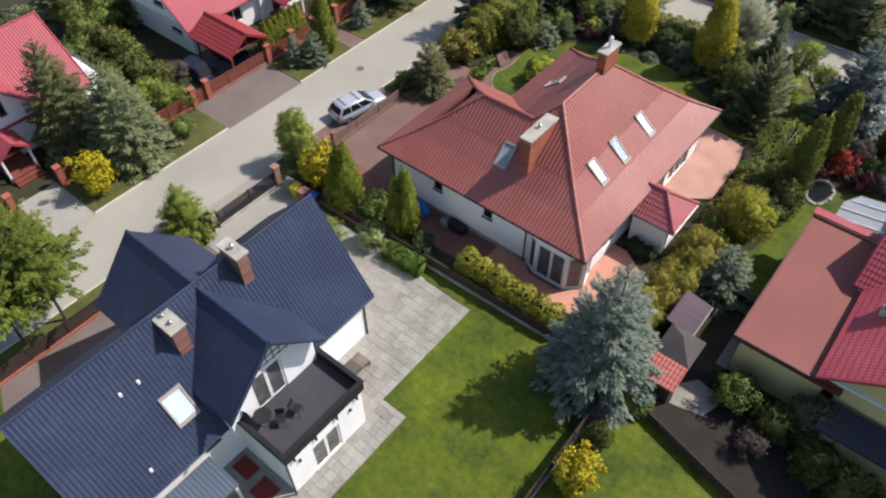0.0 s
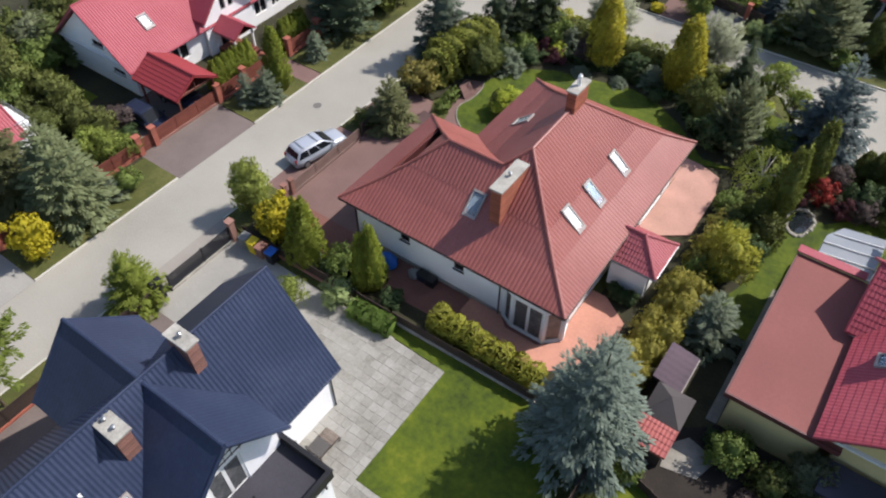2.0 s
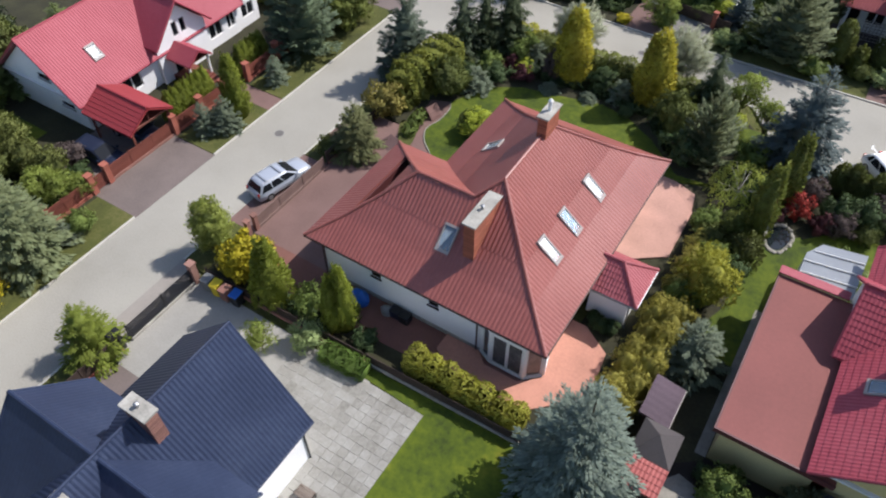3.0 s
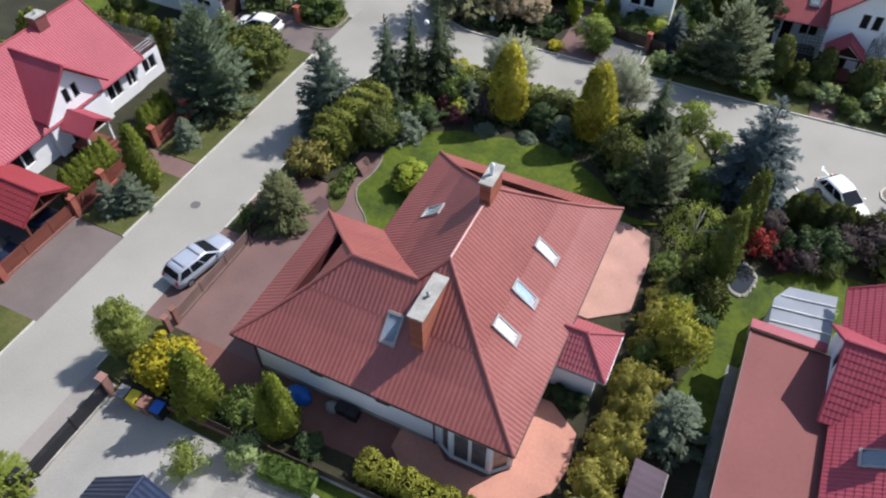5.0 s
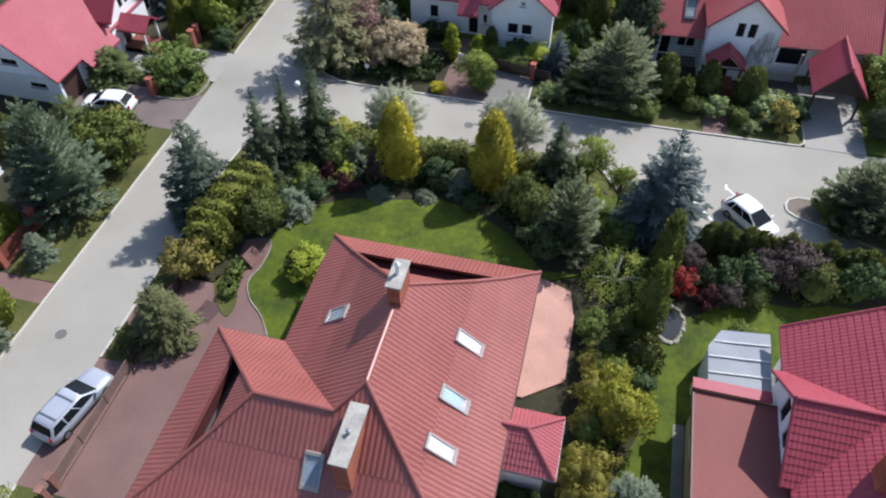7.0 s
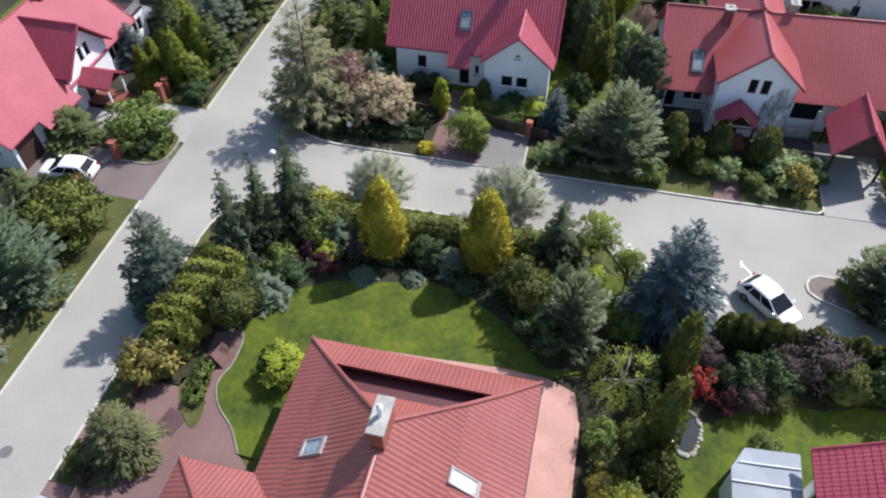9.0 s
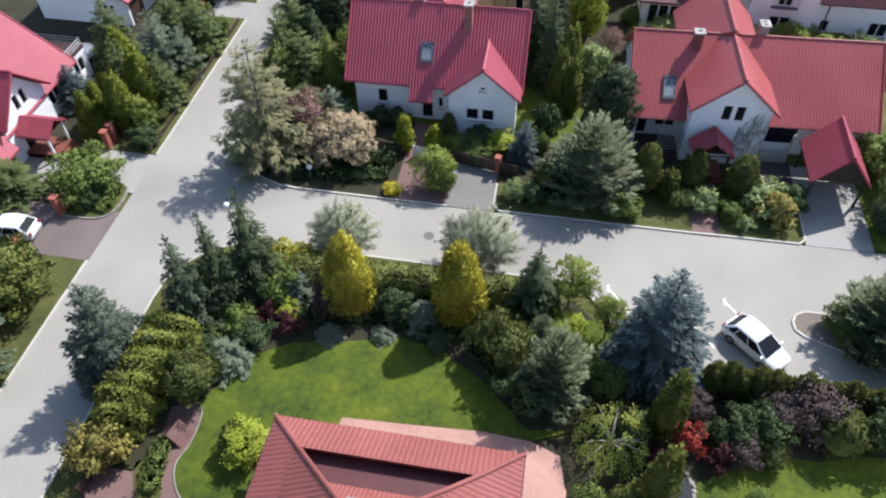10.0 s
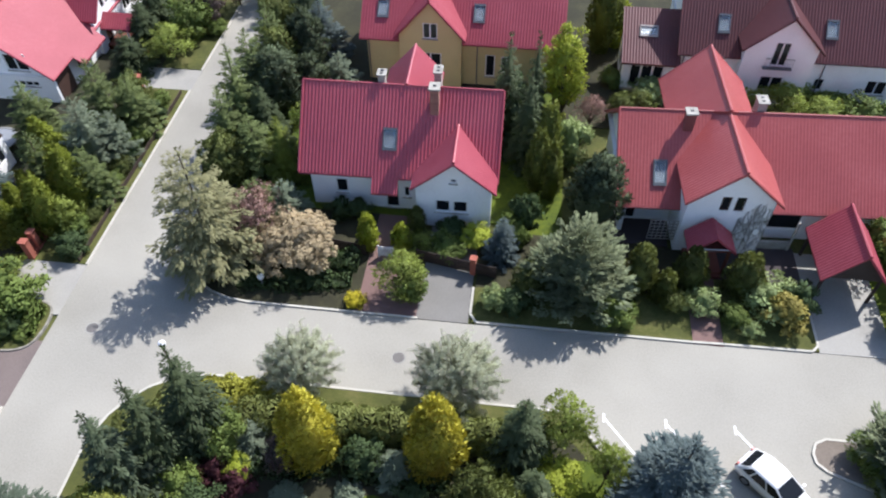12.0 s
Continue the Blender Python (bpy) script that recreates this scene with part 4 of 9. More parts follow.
# ---- ground ----
tagged(link("ground", [(-400, -350, -0.08), (400, -350, -0.08), (400, 450, -0.08), (-400, 450, -0.08)], [[0, 1, 2, 3]], ROUGHGRASS), "rough grass and bare soil between the plots", "ground", "", "structure")
W_KERB, E_KERB, N_KERB, S_KERB = -40.6, -35.0, 63.55, 58.15
road_line = [(W_KERB, -70), (E_KERB, -70)] + arc(-29.2, 52.35, 5.8, 180, 90) + [(-8.2, S_KERB), (-4.4, 53.0), (13.5, 52.3), (13.5, 53.3), (8.03, 55.15), (6.5, 55.72), (5.37, 56.16), (4.8, 56.61), (4.77, 57.18), (5.01, 57.83), (5.67, 58.17), (6.99, 58.18), (8.56, 57.9), (80, 56.5), (80, 64.4), (6.6, 63.9), (-14.7, N_KERB)] + arc(-29.0, 69.55, 6.0, 270, 180) + [(E_KERB, 170), (W_KERB, 170)]
sheet("road", road_line, 0.0, ROAD, "pale grey asphalt residential street at a T-junction", "road", depth=0.07)


PORCHBLUE = surface("blue_grey_sheet", three((0.075, 0.100, 0.135), 0.15), 0.4, 0.4, 6, 0.1, spec=0.6)
SLATEFRAME = surface("slate_frame", three((0.10, 0.11, 0.12), 0.15), 0.5, 1, 8, 0.05)
CURTAINGLASS = surface("glass_over_curtain", [(0.045, 0.048, 0.052), (0.095, 0.098, 0.100), (0.190, 0.190, 0.185)], 0.08, 1.6, 5, 0.0, spec=0.6)


def curve(pts, closed=False, n=5):
    """A smooth line through a row of points."""
    m, out = len(pts), []
    for i in range(m if closed else m - 1):
        p = [pts[(i + k) % m] if closed else pts[min(m - 1, max(0, i + k))] for k in (-1, 0, 1, 2)]
        for j in range(n):
            t = j / n
            out.append(tuple(0.5 * (2 * p[1][c] + (p[2][c] - p[0][c]) * t + (2 * p[0][c] - 5 * p[1][c] + 4 * p[2][c] - p[3][c]) * t * t + (3 * p[1][c] - p[0][c] - 3 * p[2][c] + p[3][c]) * t ** 3) for c in (0, 1)))
    return out if closed else out + [tuple(pts[-1])]


PATH_EDGE = curve([(-25.9, 38.2), (-26.95, 39.6), (-28.2, 40.7), (-28.85, 42.0), (-28.55, 43.4), (-28.6, 45.0), (-29.0, 45.8)])


def garden(pts, mat, label, name="ground", z=0.07, category="ground"):
    return sheet(name, pts, z, mat, label, category, depth=0.14)


# west side of the street: verges and drives
VERGE_W = -44.4
for y0, y1 in ((-60, 8.6), (11.6, 23.3), (31.0, 37.2), (38.9, 54.6), (65.4, 85), (88, 170)):
    garden([(VERGE_W, y0), (W_KERB - 0.14, y0), (W_KERB - 0.14, y1), (VERGE_W, y1)], ROUGHGRASS, "strip of mown verge grass beside the kerb", "verge")
for y0, y1, m in ((8.6, 11.6, CONCRETE), (23.3, 31.0, DUSTBLOCKS), (37.2, 38.9, BLOCKS), (54.6, 59.2, DUSTBLOCKS), (61.2, 65.4, CONCRETE), (85, 88, CONCRETE)):
    sheet("driveway", [(-50.5 if y1 - y0 > 3.5 else VERGE_W - 1.2, y0), (W_KERB, y0), (W_KERB, y1), (-50.5 if y1 - y0 > 3.5 else VERGE_W - 1.2, y1)], 0.02, m, "paved driveway crossing the verge", "driveway", depth=0.09)
ISLAND = curve([(-44.4, 58.2), (-42.4, 58.25), (-41.35, 58.7), (-41.0, 59.6), (-41.0, 60.9), (-41.35, 61.75), (-42.4, 62.15), (-44.4, 62.2)], n=4)
garden(ISLAND, ROUGHGRASS, "rounded planted corner between two drives", "verge", 0.075)
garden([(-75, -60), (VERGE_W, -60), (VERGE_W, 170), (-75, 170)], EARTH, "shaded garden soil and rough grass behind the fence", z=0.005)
for x0, x1, y0, y1 in ((-62, -53.5, 18, 26), (-48.5, -45.2, 20.2, 23.0), (-66, -56, -5, 8), (-66, -58, 48, 56), (-66, -58, 70, 79)):
    garden([(x0, y0), (x1, y0), (x1, y1), (x0, y1)], GRASS, "small garden lawn", "lawn", 0.03)

# plot of the dark-roofed house
garden([(-34.86, -60), (-33.1, -60), (-33.1, 15.3), (-34.86, 15.6)], ROUGHGRASS, "verge grass along the street fence", "verge")
sheet("driveway", [(-35.02, 15.6), (-33.1, 15.3), (-33.1, 22.0), (-35.02, 22.4)], 0.016, DUSTPALE, "pale dusty apron before the sliding gate", "driveway", depth=0.08)
garden([(-33.1, -60), (-26.2, -60), (-26.2, -0.8), (-30.2, -0.8), (-33.1, 0.5)], GRASS, "shaded lawn west of the house", "lawn", 0.05)
sheet("forecourt", [(-33.1, 0.5), (-30.2, -0.8), (-26.2, -0.8), (-26.2, 14.6), (-33.1, 14.6)], 0.034, DUSTBLOCKS, "brownish dusty paving west of the dark-roofed house", "pavement", depth=0.10)
sheet("forecourt", [(-33.1, 14.604), (-26.2, 14.604), (-26.2, 12), (-19.2, 15.5), (-19.2, 21.5), (-33.1, 21.7)], 0.03, CONCRETE, "grey concrete forecourt of the dark-roofed house", "pavement", depth=0.10)
garden([(-15.45, -60), (-5.8, -60), (-5.8, 17.5), (-9.9, 22.6), (-20, 22.2), (-20, 21.5), (-15.45, 21.3), (-15.45, 13.4), (-13.72, 13.4), (-13.72, 4.2), (-15.45, 4.2)], GRASS, "sunlit mown garden lawn beside the patio", "lawn", 0.05)
garden([(-26.2, -60), (-15.45, -60), (-15.45, 4.2), (-26.2, 4.2)], GRASS, "mown lawn south of the house", "lawn", 0.045)
sheet("patio_bed", [(-26.2, 4.2), (-13.72, 4.2), (-13.72, 13.4), (-15.45, 13.4), (-15.45, 21.4), (-19.2, 21.4), (-19.2, 15.5), (-26.2, 12)], 0.0, CONCRETE, "sand bed below the patio slabs", "pavement", depth=0.07)

# plot of the red-roofed house
garden([(-34.86, 22.4), (-33.0, 22.2), (-33.0, 26.6), (-34.86, 26.6)], ROUGHGRASS, "verge grass with a young tree", "verge")
garden([(-34.86, 34.6), (-33.0, 34.6), (-33.0, 37.0), (-34.86, 37.0)], ROUGHGRASS, "verge grass before the garden fence", "verge")
garden([(-34.86, 39.2), (-33.0, 39.2), (-33.0, 50.0)] + arc(-29.2, 52.35, 4.0, 180, 90) + [(-8.4, 56.4), (-8.4, 58.0)] + arc(-29.2, 52.35, 5.66, 90, 180), ROUGHGRASS, "grass strip around the street corner", "verge")
sheet("driveway", [(-35, 26.6), (-22.3, 26.6), (-22.3, 35.3), *PATH_EDGE, (-29.3, 45.8), (-30.6, 45.4), (-30.4, 43.2), (-31.0, 41.3), (-33.0, 41.3), (-33.0, 39.2), (-35, 39.2), (-35, 37.0), (-33.0, 37.0), (-33.0, 34.6), (-35, 34.6)], 0.02, BLOCKS, "brown-red block-paved driveway and garden path", "driveway", depth=0.09)
sheet("driveway", [(-31.5, 23.6), (-12.0, 23.6), (-12.0, 26.6), (-31.5, 26.6)], 0.017, REDBLOCKS, "brown-red block paving along the house wall", "driveway", depth=0.09)
garden([(-33.0, 22.2), (-9.0, 22.8), (-9.0, 24.0), (-13, 24.2), (-31.5, 23.6), (-31.5, 26.6), (-33.0, 26.6)], EARTH, "planted bed of dark soil along the boundary", "flower_bed")
garden([(-32.7, 41.4), (-30.9, 41.4), (-30.3, 43.2), (-30.5, 45.3), (-28.7, 46.0), (-27.5, 48.3), (-25, 50.4), (-18, 52.0), (-13.5, 49.9), (-10.6, 47.2), (-8.2, 47.5), (-4.5, 52.5), (-8.4, 56.4), (-29.2, 56.3), (-32, 54), (-33.0, 50)], EARTH, "planted border of dark soil and bark", "flower_bed")
garden(PATH_EDGE[::-1] + [(-22.4, 38.0), (-22.4, 43.2), (-10.8, 43.2), (-10.8, 46.3), (-8.2, 47.5), (-10.6, 47.2), (-13.5, 49.9), (-16, 51.4), (-18.5, 52.0), (-21.5, 51.3), (-25, 50.6), (-27.2, 49.3), (-28.3, 47.4)], GRASS, "bright green curving lawn behind the house", "lawn", 0.08)
# shaded strip between house and shrubs, its shade painted with the soil colour
garden([(-12, 24.0), (-8.4, 24.0), (-8.0, 30), (-7.6, 47.4), (-10.8, 46.3), (-10.8, 28)], EARTH, "narrow ground strip beside the house, coloured dark for shade", "flower_bed", 0.045)
garden([(-9.0, 22.8), (-5.8, 22.8), (-5.4, 33), (-4.0, 37), (-3.2, 44), (-1.0, 46.2), (-2.5, 50), (-4.5, 52.5), (-8.2, 47.5), (-7.6, 47.4), (-8.0, 30), (-8.4, 24)], EARTH, "border of dark soil under shrubs", "flower_bed", 0.06)

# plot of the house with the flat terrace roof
# dark sheet in place of lawn paints the shade of the terrace house
garden([(-5.8, 24.4), (-2.6, 26.2), (-1.6, 27), (-1.6, 33.4), (-5.3, 33.4)], EARTH, "ground beside the sheds, coloured dark for the house's shade", "ground", 0.065)
garden([(-5.3, 33.404), (-1.6, 33.404), (-1.6, 38.5), (4, 38.5), (14, 44), (14, 50.5), (0, 50.8), (-2.5, 50), (-1.0, 46.2), (-3.2, 44), (-4.0, 37)], GRASS, "garden lawn between hedge and terrace house", "lawn", 0.065)
garden([(-5.75, -60), (14, -60), (14, 17.0), (-3.5, 21.6), (-5.75, 20.6)], GRASS, "mown lawn beyond the timber fence", "lawn", 0.062)
garden([(-5.7, 20.7), (-3.5, 21.7), (14, 17.1), (14, 26), (3.6, 26), (3.6, 27.2), (-1.6, 27.2), (-2.6, 26.2), (-5.7, 24.3)], MULCH, "dark planted bed behind the lawn", "flower_bed", 0.05)
# dark soil laid over the lawn's edge as the thuja row's shade
garden([(-1.3, 45.6), (0.0, 46.9), (2.8, 47.9), (4.8, 47.9), (6.9, 48.6), (14, 49.2), (14, 51.0), (0, 51.0), (-2.5, 50)], EARTH, "bed before the thuja row, soil coloured dark for shade", "flower_bed", 0.075)
garden([(0.2, 51.0), (30, 50.6), (30, 51.9), (13.5, 52.2), (0.2, 52.5)], EARTH, "planted strip beside the parking bays", "flower_bed", 0.06)
garden([(4.9, 56.65), (4.87, 57.15), (5.1, 57.75), (5.7, 58.07), (7.0, 58.08), (8.56, 57.8), (40, 57.1), (40, 52.0), (13.62, 52.3), (13.62, 53.37), (8.08, 55.24), (6.55, 55.8), (5.42, 56.25)], DRYSOIL, "rounded island of dry soil beside the parking bays", "flower_bed", 0.08)
garden([(-8.9, 55.2), (-6.6, 55.2), (-5.2, 53.4), (-6.8, 52.0), (-8.4, 52.4)], GRASS, "small patch of lawn between trees", "lawn", 0.085)

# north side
# the dark soil colour holds part of the trees' shade here
garden([(E_KERB + 0.14, 170), (E_KERB + 0.14, 69.6)] + arc(-29.0, 69.55, 5.86, 180, 270) + [(-21.9, 63.7), (-21.9, 72.4), (-33, 72.4), (-33, 170)], EARTH, "planted ground under corner trees, darkened for their shade", "flower_bed", 0.07)
garden([(-33, 72.4), (-19.2, 72.4), (-13.5, 72.4), (-11.5, 66.5), (-9.0, 66.5), (-9.0, 84), (-33, 84)], GRASS, "garden lawn round the house", "lawn", 0.05)
sheet("path", [(-21.9, 63.6), (-18.0, 63.6), (-18.0, 66.6), (-19.3, 66.6), (-19.3, 72.6), (-21.9, 72.6)], 0.03, BLOCKS, "block-paved garden path to the door", "path", depth=0.1)
sheet("driveway", [(-18.0, 63.6), (-14.7, 63.6), (-14.7, 72.4), (-18.0, 72.4)], 0.026, ASHPAVE, "grey paved driveway with a gate", "driveway", depth=0.1)
garden([(-14.5, 63.7), (-0.9, 63.8), (-0.9, 66.2), (-4.0, 67.5), (-14.5, 66.5)], ROUGHGRASS, "grass verge with shrubs along the kerb", "verge")
garden([(0.95, 63.85), (6.6, 64.0), (6.6, 69.0), (0.95, 69.0)], ROUGHGRASS, "grass corner with shrubs along the kerb", "verge")
sheet("path", [(-0.9, 63.7), (0.95, 63.7), (0.95, 70.6), (-0.9, 70.6)], 0.03, BLOCKS, "block-paved path to the porch", "path", depth=0.1)
sheet("driveway", [(6.6, 63.9), (11.0, 64.0), (11.0, 72.0), (6.6, 72.0)], 0.026, CONCRETE, "pale concrete driveway under the carport", "driveway", depth=0.1)
garden([(-14.5, 66.5), (-4.0, 67.5), (-0.9, 66.2), (-0.9, 71.4), (-6, 71.6), (-14.5, 71.6)], EARTH, "planted front garden of dark soil", "flower_bed", 0.06)
# these two dark sheets paint the shade before and under the veranda
garden([(0.95, 69.0), (6.6, 69.0), (6.6, 72.4), (0.95, 72.4)], SHADEPAVE, "paving before the veranda, coloured dark for its shade", "pavement", 0.035)
garden([(-5.8, 71.6), (-1.8, 71.6), (-1.8, 74.2), (-5.8, 74.2)], SHADEPAVE, "paved veranda floor, coloured dark for the shade under it", "pavement", 0.065)
garden([(11.0, 64.2), (60, 64.6), (60, 84), (11.0, 84)], GRASS, "garden lawn", "lawn", 0.05)
garden([(-33, 84), (60, 84), (60, 170), (-33, 170)], EARTH, "gardens behind the houses", z=0.04)
garden([(-24, 85), (-10, 85), (-10, 88), (-24, 88)], GRASS, "strip of lawn", "lawn", 0.06)


# ---- houses ----
def gable_roof(house, x0, x1, y0, y1, ze, zr, axis, mat, rib=0.2, row=0.0, crest=None, low=None):
    """A gable roof over a rectangle of eaves; crest places the ridge off the middle, low sets the height of the first eave. Returns (roof, slopes)."""
    roof = part("roof", boxes(((x0 + 0.3), (x1 - 0.3), (y0 + 0.3), (y1 - 0.3), ze - 0.12, ze - 0.02)), UPVC, house)
    if axis == "y":
        c = crest or (x0 + x1) / 2
        za = low or ze
        slopes = [[(x0, y0, za), (x0, y1, za), (c, y1, zr), (c, y0, zr)], [(x1, y0, ze), (x1, y1, ze), (c, y1, zr), (c, y0, zr)]]
        ridge = ((c, y0, zr), (c, y1, zr))
    else:
        c = (y0 + y1) / 2
        slopes = [[(x0, y0, ze), (x1, y0, ze), (x1, c, zr), (x0, c, zr)], [(x0, y1, ze), (x1, y1, ze), (x1, c, zr), (x0, c, zr)]]
        ridge = ((x0, c, zr), (x1, c, zr))
    for s in slopes:
        roof_panel(s, mat, roof, rib, row=row)
        gutter(Vector(s[0]) - Vector((0, 0, 0.08)), Vector(s[1]) - Vector((0, 0, 0.08)), roof, mat)
    ridge_cap(Vector(ridge[0]) + Vector((0, 0, 0.02)), Vector(ridge[1]) + Vector((0, 0, 0.02)), mat, roof, 0.075)
    return roof, slopes


def cross_gable(roof, front, way, half, ze, zp, s_e, ze_m, k, mat, rib=0.2, row=0.0, amp=0.030):
    """A gable standing on a slope: front is the plan point below its peak, way the inward direction; s_e, ze_m, k describe the slope behind it."""
    f, w = Vector((*front, 0)), Vector((*way, 0)).normalized()
    s = Vector((-w.y, w.x, 0))
    reach = lambda z: s_e + (z - ze_m) / k
    out = []
    for sg in (-1, 1):
        poly = [f + s * sg * half + Vector((0, 0, ze)), f + w * max(0.05, reach(ze)) + s * sg * half + Vector((0, 0, ze)), f + w * reach(zp) + Vector((0, 0, zp)), f + Vector((0, 0, zp))]
        roof_panel(poly, mat, roof, rib, amp, row)
        out.append(poly)
    ridge_cap(f + Vector((0, 0, zp + 0.03)), f + w * reach(zp) + Vector((0, 0, zp + 0.03)), mat, roof)
    for sg in (-1, 1):
        a, b = f + s * sg * half + Vector((0, 0, ze - 0.06)), f + Vector((0, 0, zp - 0.06))
        ridge_cap(a, b, mat, roof, 0.10, "bargeboard")
    return out


def red_house():
    h = thing("house", "white bungalow with a faded red ribbed metal hip roof", "house")
    x0, xm, x1, y0, yw, y1, ze = -26.95, -23.15, -10.68, 25.85, 35.94, 43.85, 3.9
    d0, k1, dA, dB = 2.4, 0.60, 1.8, 3.2
    hm, hw = (x1 - xm) / 2, (yw - y0) / 2
    k2 = (8.50 - ze - d0 * k1) / (hm - d0)
    B = lambda d: ze + (k1 * d if d < d0 else k1 * d0 + k2 * (d - d0))
    H = lambda d: B(d) if d < dA or d > dB else B(dA) + (B(dB) - B(dA)) * (d - dA) / (dB - dA)
    roof = part("roof", boxes((xm + 0.4, x1 - 0.4, y0 + 0.4, y1 - 0.4, ze - 0.10, ze - 0.02), (x0 + 0.4, xm + 0.4, y0 + 0.4, yw - 0.4, ze - 0.10, ze - 0.02)), UPVC, h)
    cx, ry = (xm + x1) / 2, (y0 + yw) / 2
    ya, yb = y0 + hm, y1 - hm
    top, wtop = H(hm), H(hw)
    L = lambda x, y, d: (x, y, H(d))
    d, e = dA, dB

    def slope(c0, c1, i0, i1, crest, only=""):
        """The flared bands of one slope: corners of its eave, the way inward at each corner, and the crest."""
        at = lambda c, i, q: (c[0] + i[0] * q, c[1] + i[1] * q, H(q))
        rows = [[at(c0, i0, p), at(c1, i1, p), at(c1, i1, q), at(c0, i0, q)] for p, q in ((0, d), (d, e))]
        rows.append([at(c0, i0, e), at(c1, i1, e)] + crest)
        for p in rows:
            roof_panel(p, RED, roof, 0.26, 0.034 if p is not rows[-1] else 0.048)
        return rows[-1]

    up_s = slope((x0, y0), (x1, y0), (1, 1), (-1, 1), [(cx, ya, top), (xm + hw, ry, wtop), (x0 + hw, ry, wtop)])
    up_e = slope((x1, y0), (x1, y1), (-1, 1), (-1, -1), [(cx, yb, top), (cx, ya, top)])
    up_w = slope((xm, yw), (xm, y1), (1, -1), (1, -1), [(cx, yb, top), (cx, ya, top), (xm + hw, ry, wtop)])
    slope((x0, yw), (xm, yw), (1, -1), (1, -1), [(xm + hw, ry, wtop), (x0 + hw, ry, wtop)])
    # west end of the wing and north end of the main part: an apron, a sunken loggia and the slope above it
    a, b = 2.05, 3.35
    roof_panel([L(x0, y0, 0), L(x0, yw, 0), L(x0 + a, yw - a, a), L(x0 + a, y0 + a, a)], RED, roof, 0.26, 0.034)
    roof_panel([(x0 + b, y0 + b, H(b)), (x0 + b, yw - b, H(b)), (x0 + hw, ry, wtop)], RED, roof)
    part("loggia_floor", boxes((x0 + a - 0.4, x0 + b + 0.7, y0 + a, yw - a, H(a) - 1.15, H(a) - 1.0)), FELT, roof, "sunken balcony floor in the roof")
    part("loggia_wall", boxes((x0 + a + 0.02, x0 + a + 0.12, y0 + a + 0.1, yw - a - 0.1, H(a) - 1.0, H(a) - 0.10), (x0 + b + 0.1, x0 + b + 0.2, y0 + b, yw - b, H(a) - 1.0, H(b) - 0.2)), MAROON, roof)
    a2, b2 = 2.0, 4.1
    roof_panel([L(xm, y1, 0), L(x1, y1, 0), L(x1 - a2, y1 - a2, a2), L(xm + a2, y1 - a2, a2)], RED, roof, 0.26, 0.034)
    roof_panel([(xm + b2, y1 - b2, H(b2)), (x1 - b2, y1 - b2, H(b2)), (cx, yb, top)], RED, roof)
    part("loggia_floor", boxes((xm + a2, x1 - a2, y1 - b2 - 0.4, y1 - a2 + 0.3, H(a2) - 0.75, H(a2) - 0.6)), MAROON, roof, "sunken balcony floor in the roof")
    part("loggia_wall", boxes((xm + b2, x1 - b2, y1 - b2 - 0.35, y1 - b2 - 0.2, H(a2) - 0.6, H(b2) - 0.1)), RED, roof)
    up = Vector((0, 0, 0.03))
    hips = [((x0, y0), (1, 1), (x0 + hw, ry, wtop)), ((x1, y0), (-1, 1), (cx, ya, top)), ((x1, y1), (-1, -1), (cx, yb, top)), ((xm, y1), (1, -1), (cx, yb, top)), ((x0, yw), (1, -1), (x0 + hw, ry, wtop))]
    runs = [((cx, ya, top), (cx, yb, top)), ((x0 + hw, ry, wtop), (xm + hw, ry, wtop)), ((xm + hw, ry, wtop), (cx, ya, top))]
    for (x, y), (i, j), crest in hips:
        line = [(x + i * q, y + j * q, H(q)) for q in (0, d, e)] + [crest]
        runs += list(zip(line, line[1:]))
    for p, q in runs:
        ridge_cap(Vector(p) + up, Vector(q) + up, RED, roof)
    for p, q in (((x0, y0), (x1, y0)), ((x1, y0), (x1, y1)), ((x1, y1), (xm, y1)), ((xm, y1), (xm, yw)), ((x0, yw), (xm, yw)), ((x0, y0), (x0, yw))):
        gutter((*p, ze - 0.08), (*q, ze - 0.08), roof, BROWNFRAME)
    # roof windows
    u, n = slope_frame(up_e)
    for yy in (31.13, 33.70, 36.98):
        skylight((-13.39, yy, H(x1 + 13.39) + 0.02), u, n, 0.62, 1.45, roof, BLUEBLIND if yy == 33.70 else BLIND)
    u, n = slope_frame(up_s)
    skylight((-18.56, 28.75, H(28.75 - y0) + 0.02), u, n, 0.72, 1.35, roof, BLUEBLIND)
    u, n = slope_frame(up_w)
    skylight((-20.37, 37.04, H(-20.37 - xm) + 0.02), u, n, 0.70, 1.15, roof, BLUEBLIND)
    chimney(-16.95, 29.7, 4.6, 8.2, 0.66, 2.75, h, BRICK, 1)
    chimney(-16.92, 37.2, 7.6, 9.9, 0.58, 1.6, h, BRICK, 1, tall=2.6)
    # walls
    X0, XM, X1, Y0, YW, Y1, zt = -26.2, -22.4, -11.4, 26.6, 35.2, 43.1, 4.12
    wall(h, (X0, Y0), (-14.95, Y0), 0, zt, [(3.55, 4.25, 2.1, 2.85), (7.65, 8.35, 2.1, 2.85)], frame=BROWNFRAME, sill=DARKWOOD)
    # glazed bay at the corner: white frames, grey curtains behind the panes
    bay = dict(pane=CURTAINGLASS, bar=0.13, th=0.2)
    wall(h, (-14.95, Y0), (-14.15, 26.2), 0, 3.9, [(0.08, 0.80, 0.15, 2.9)], **bay)
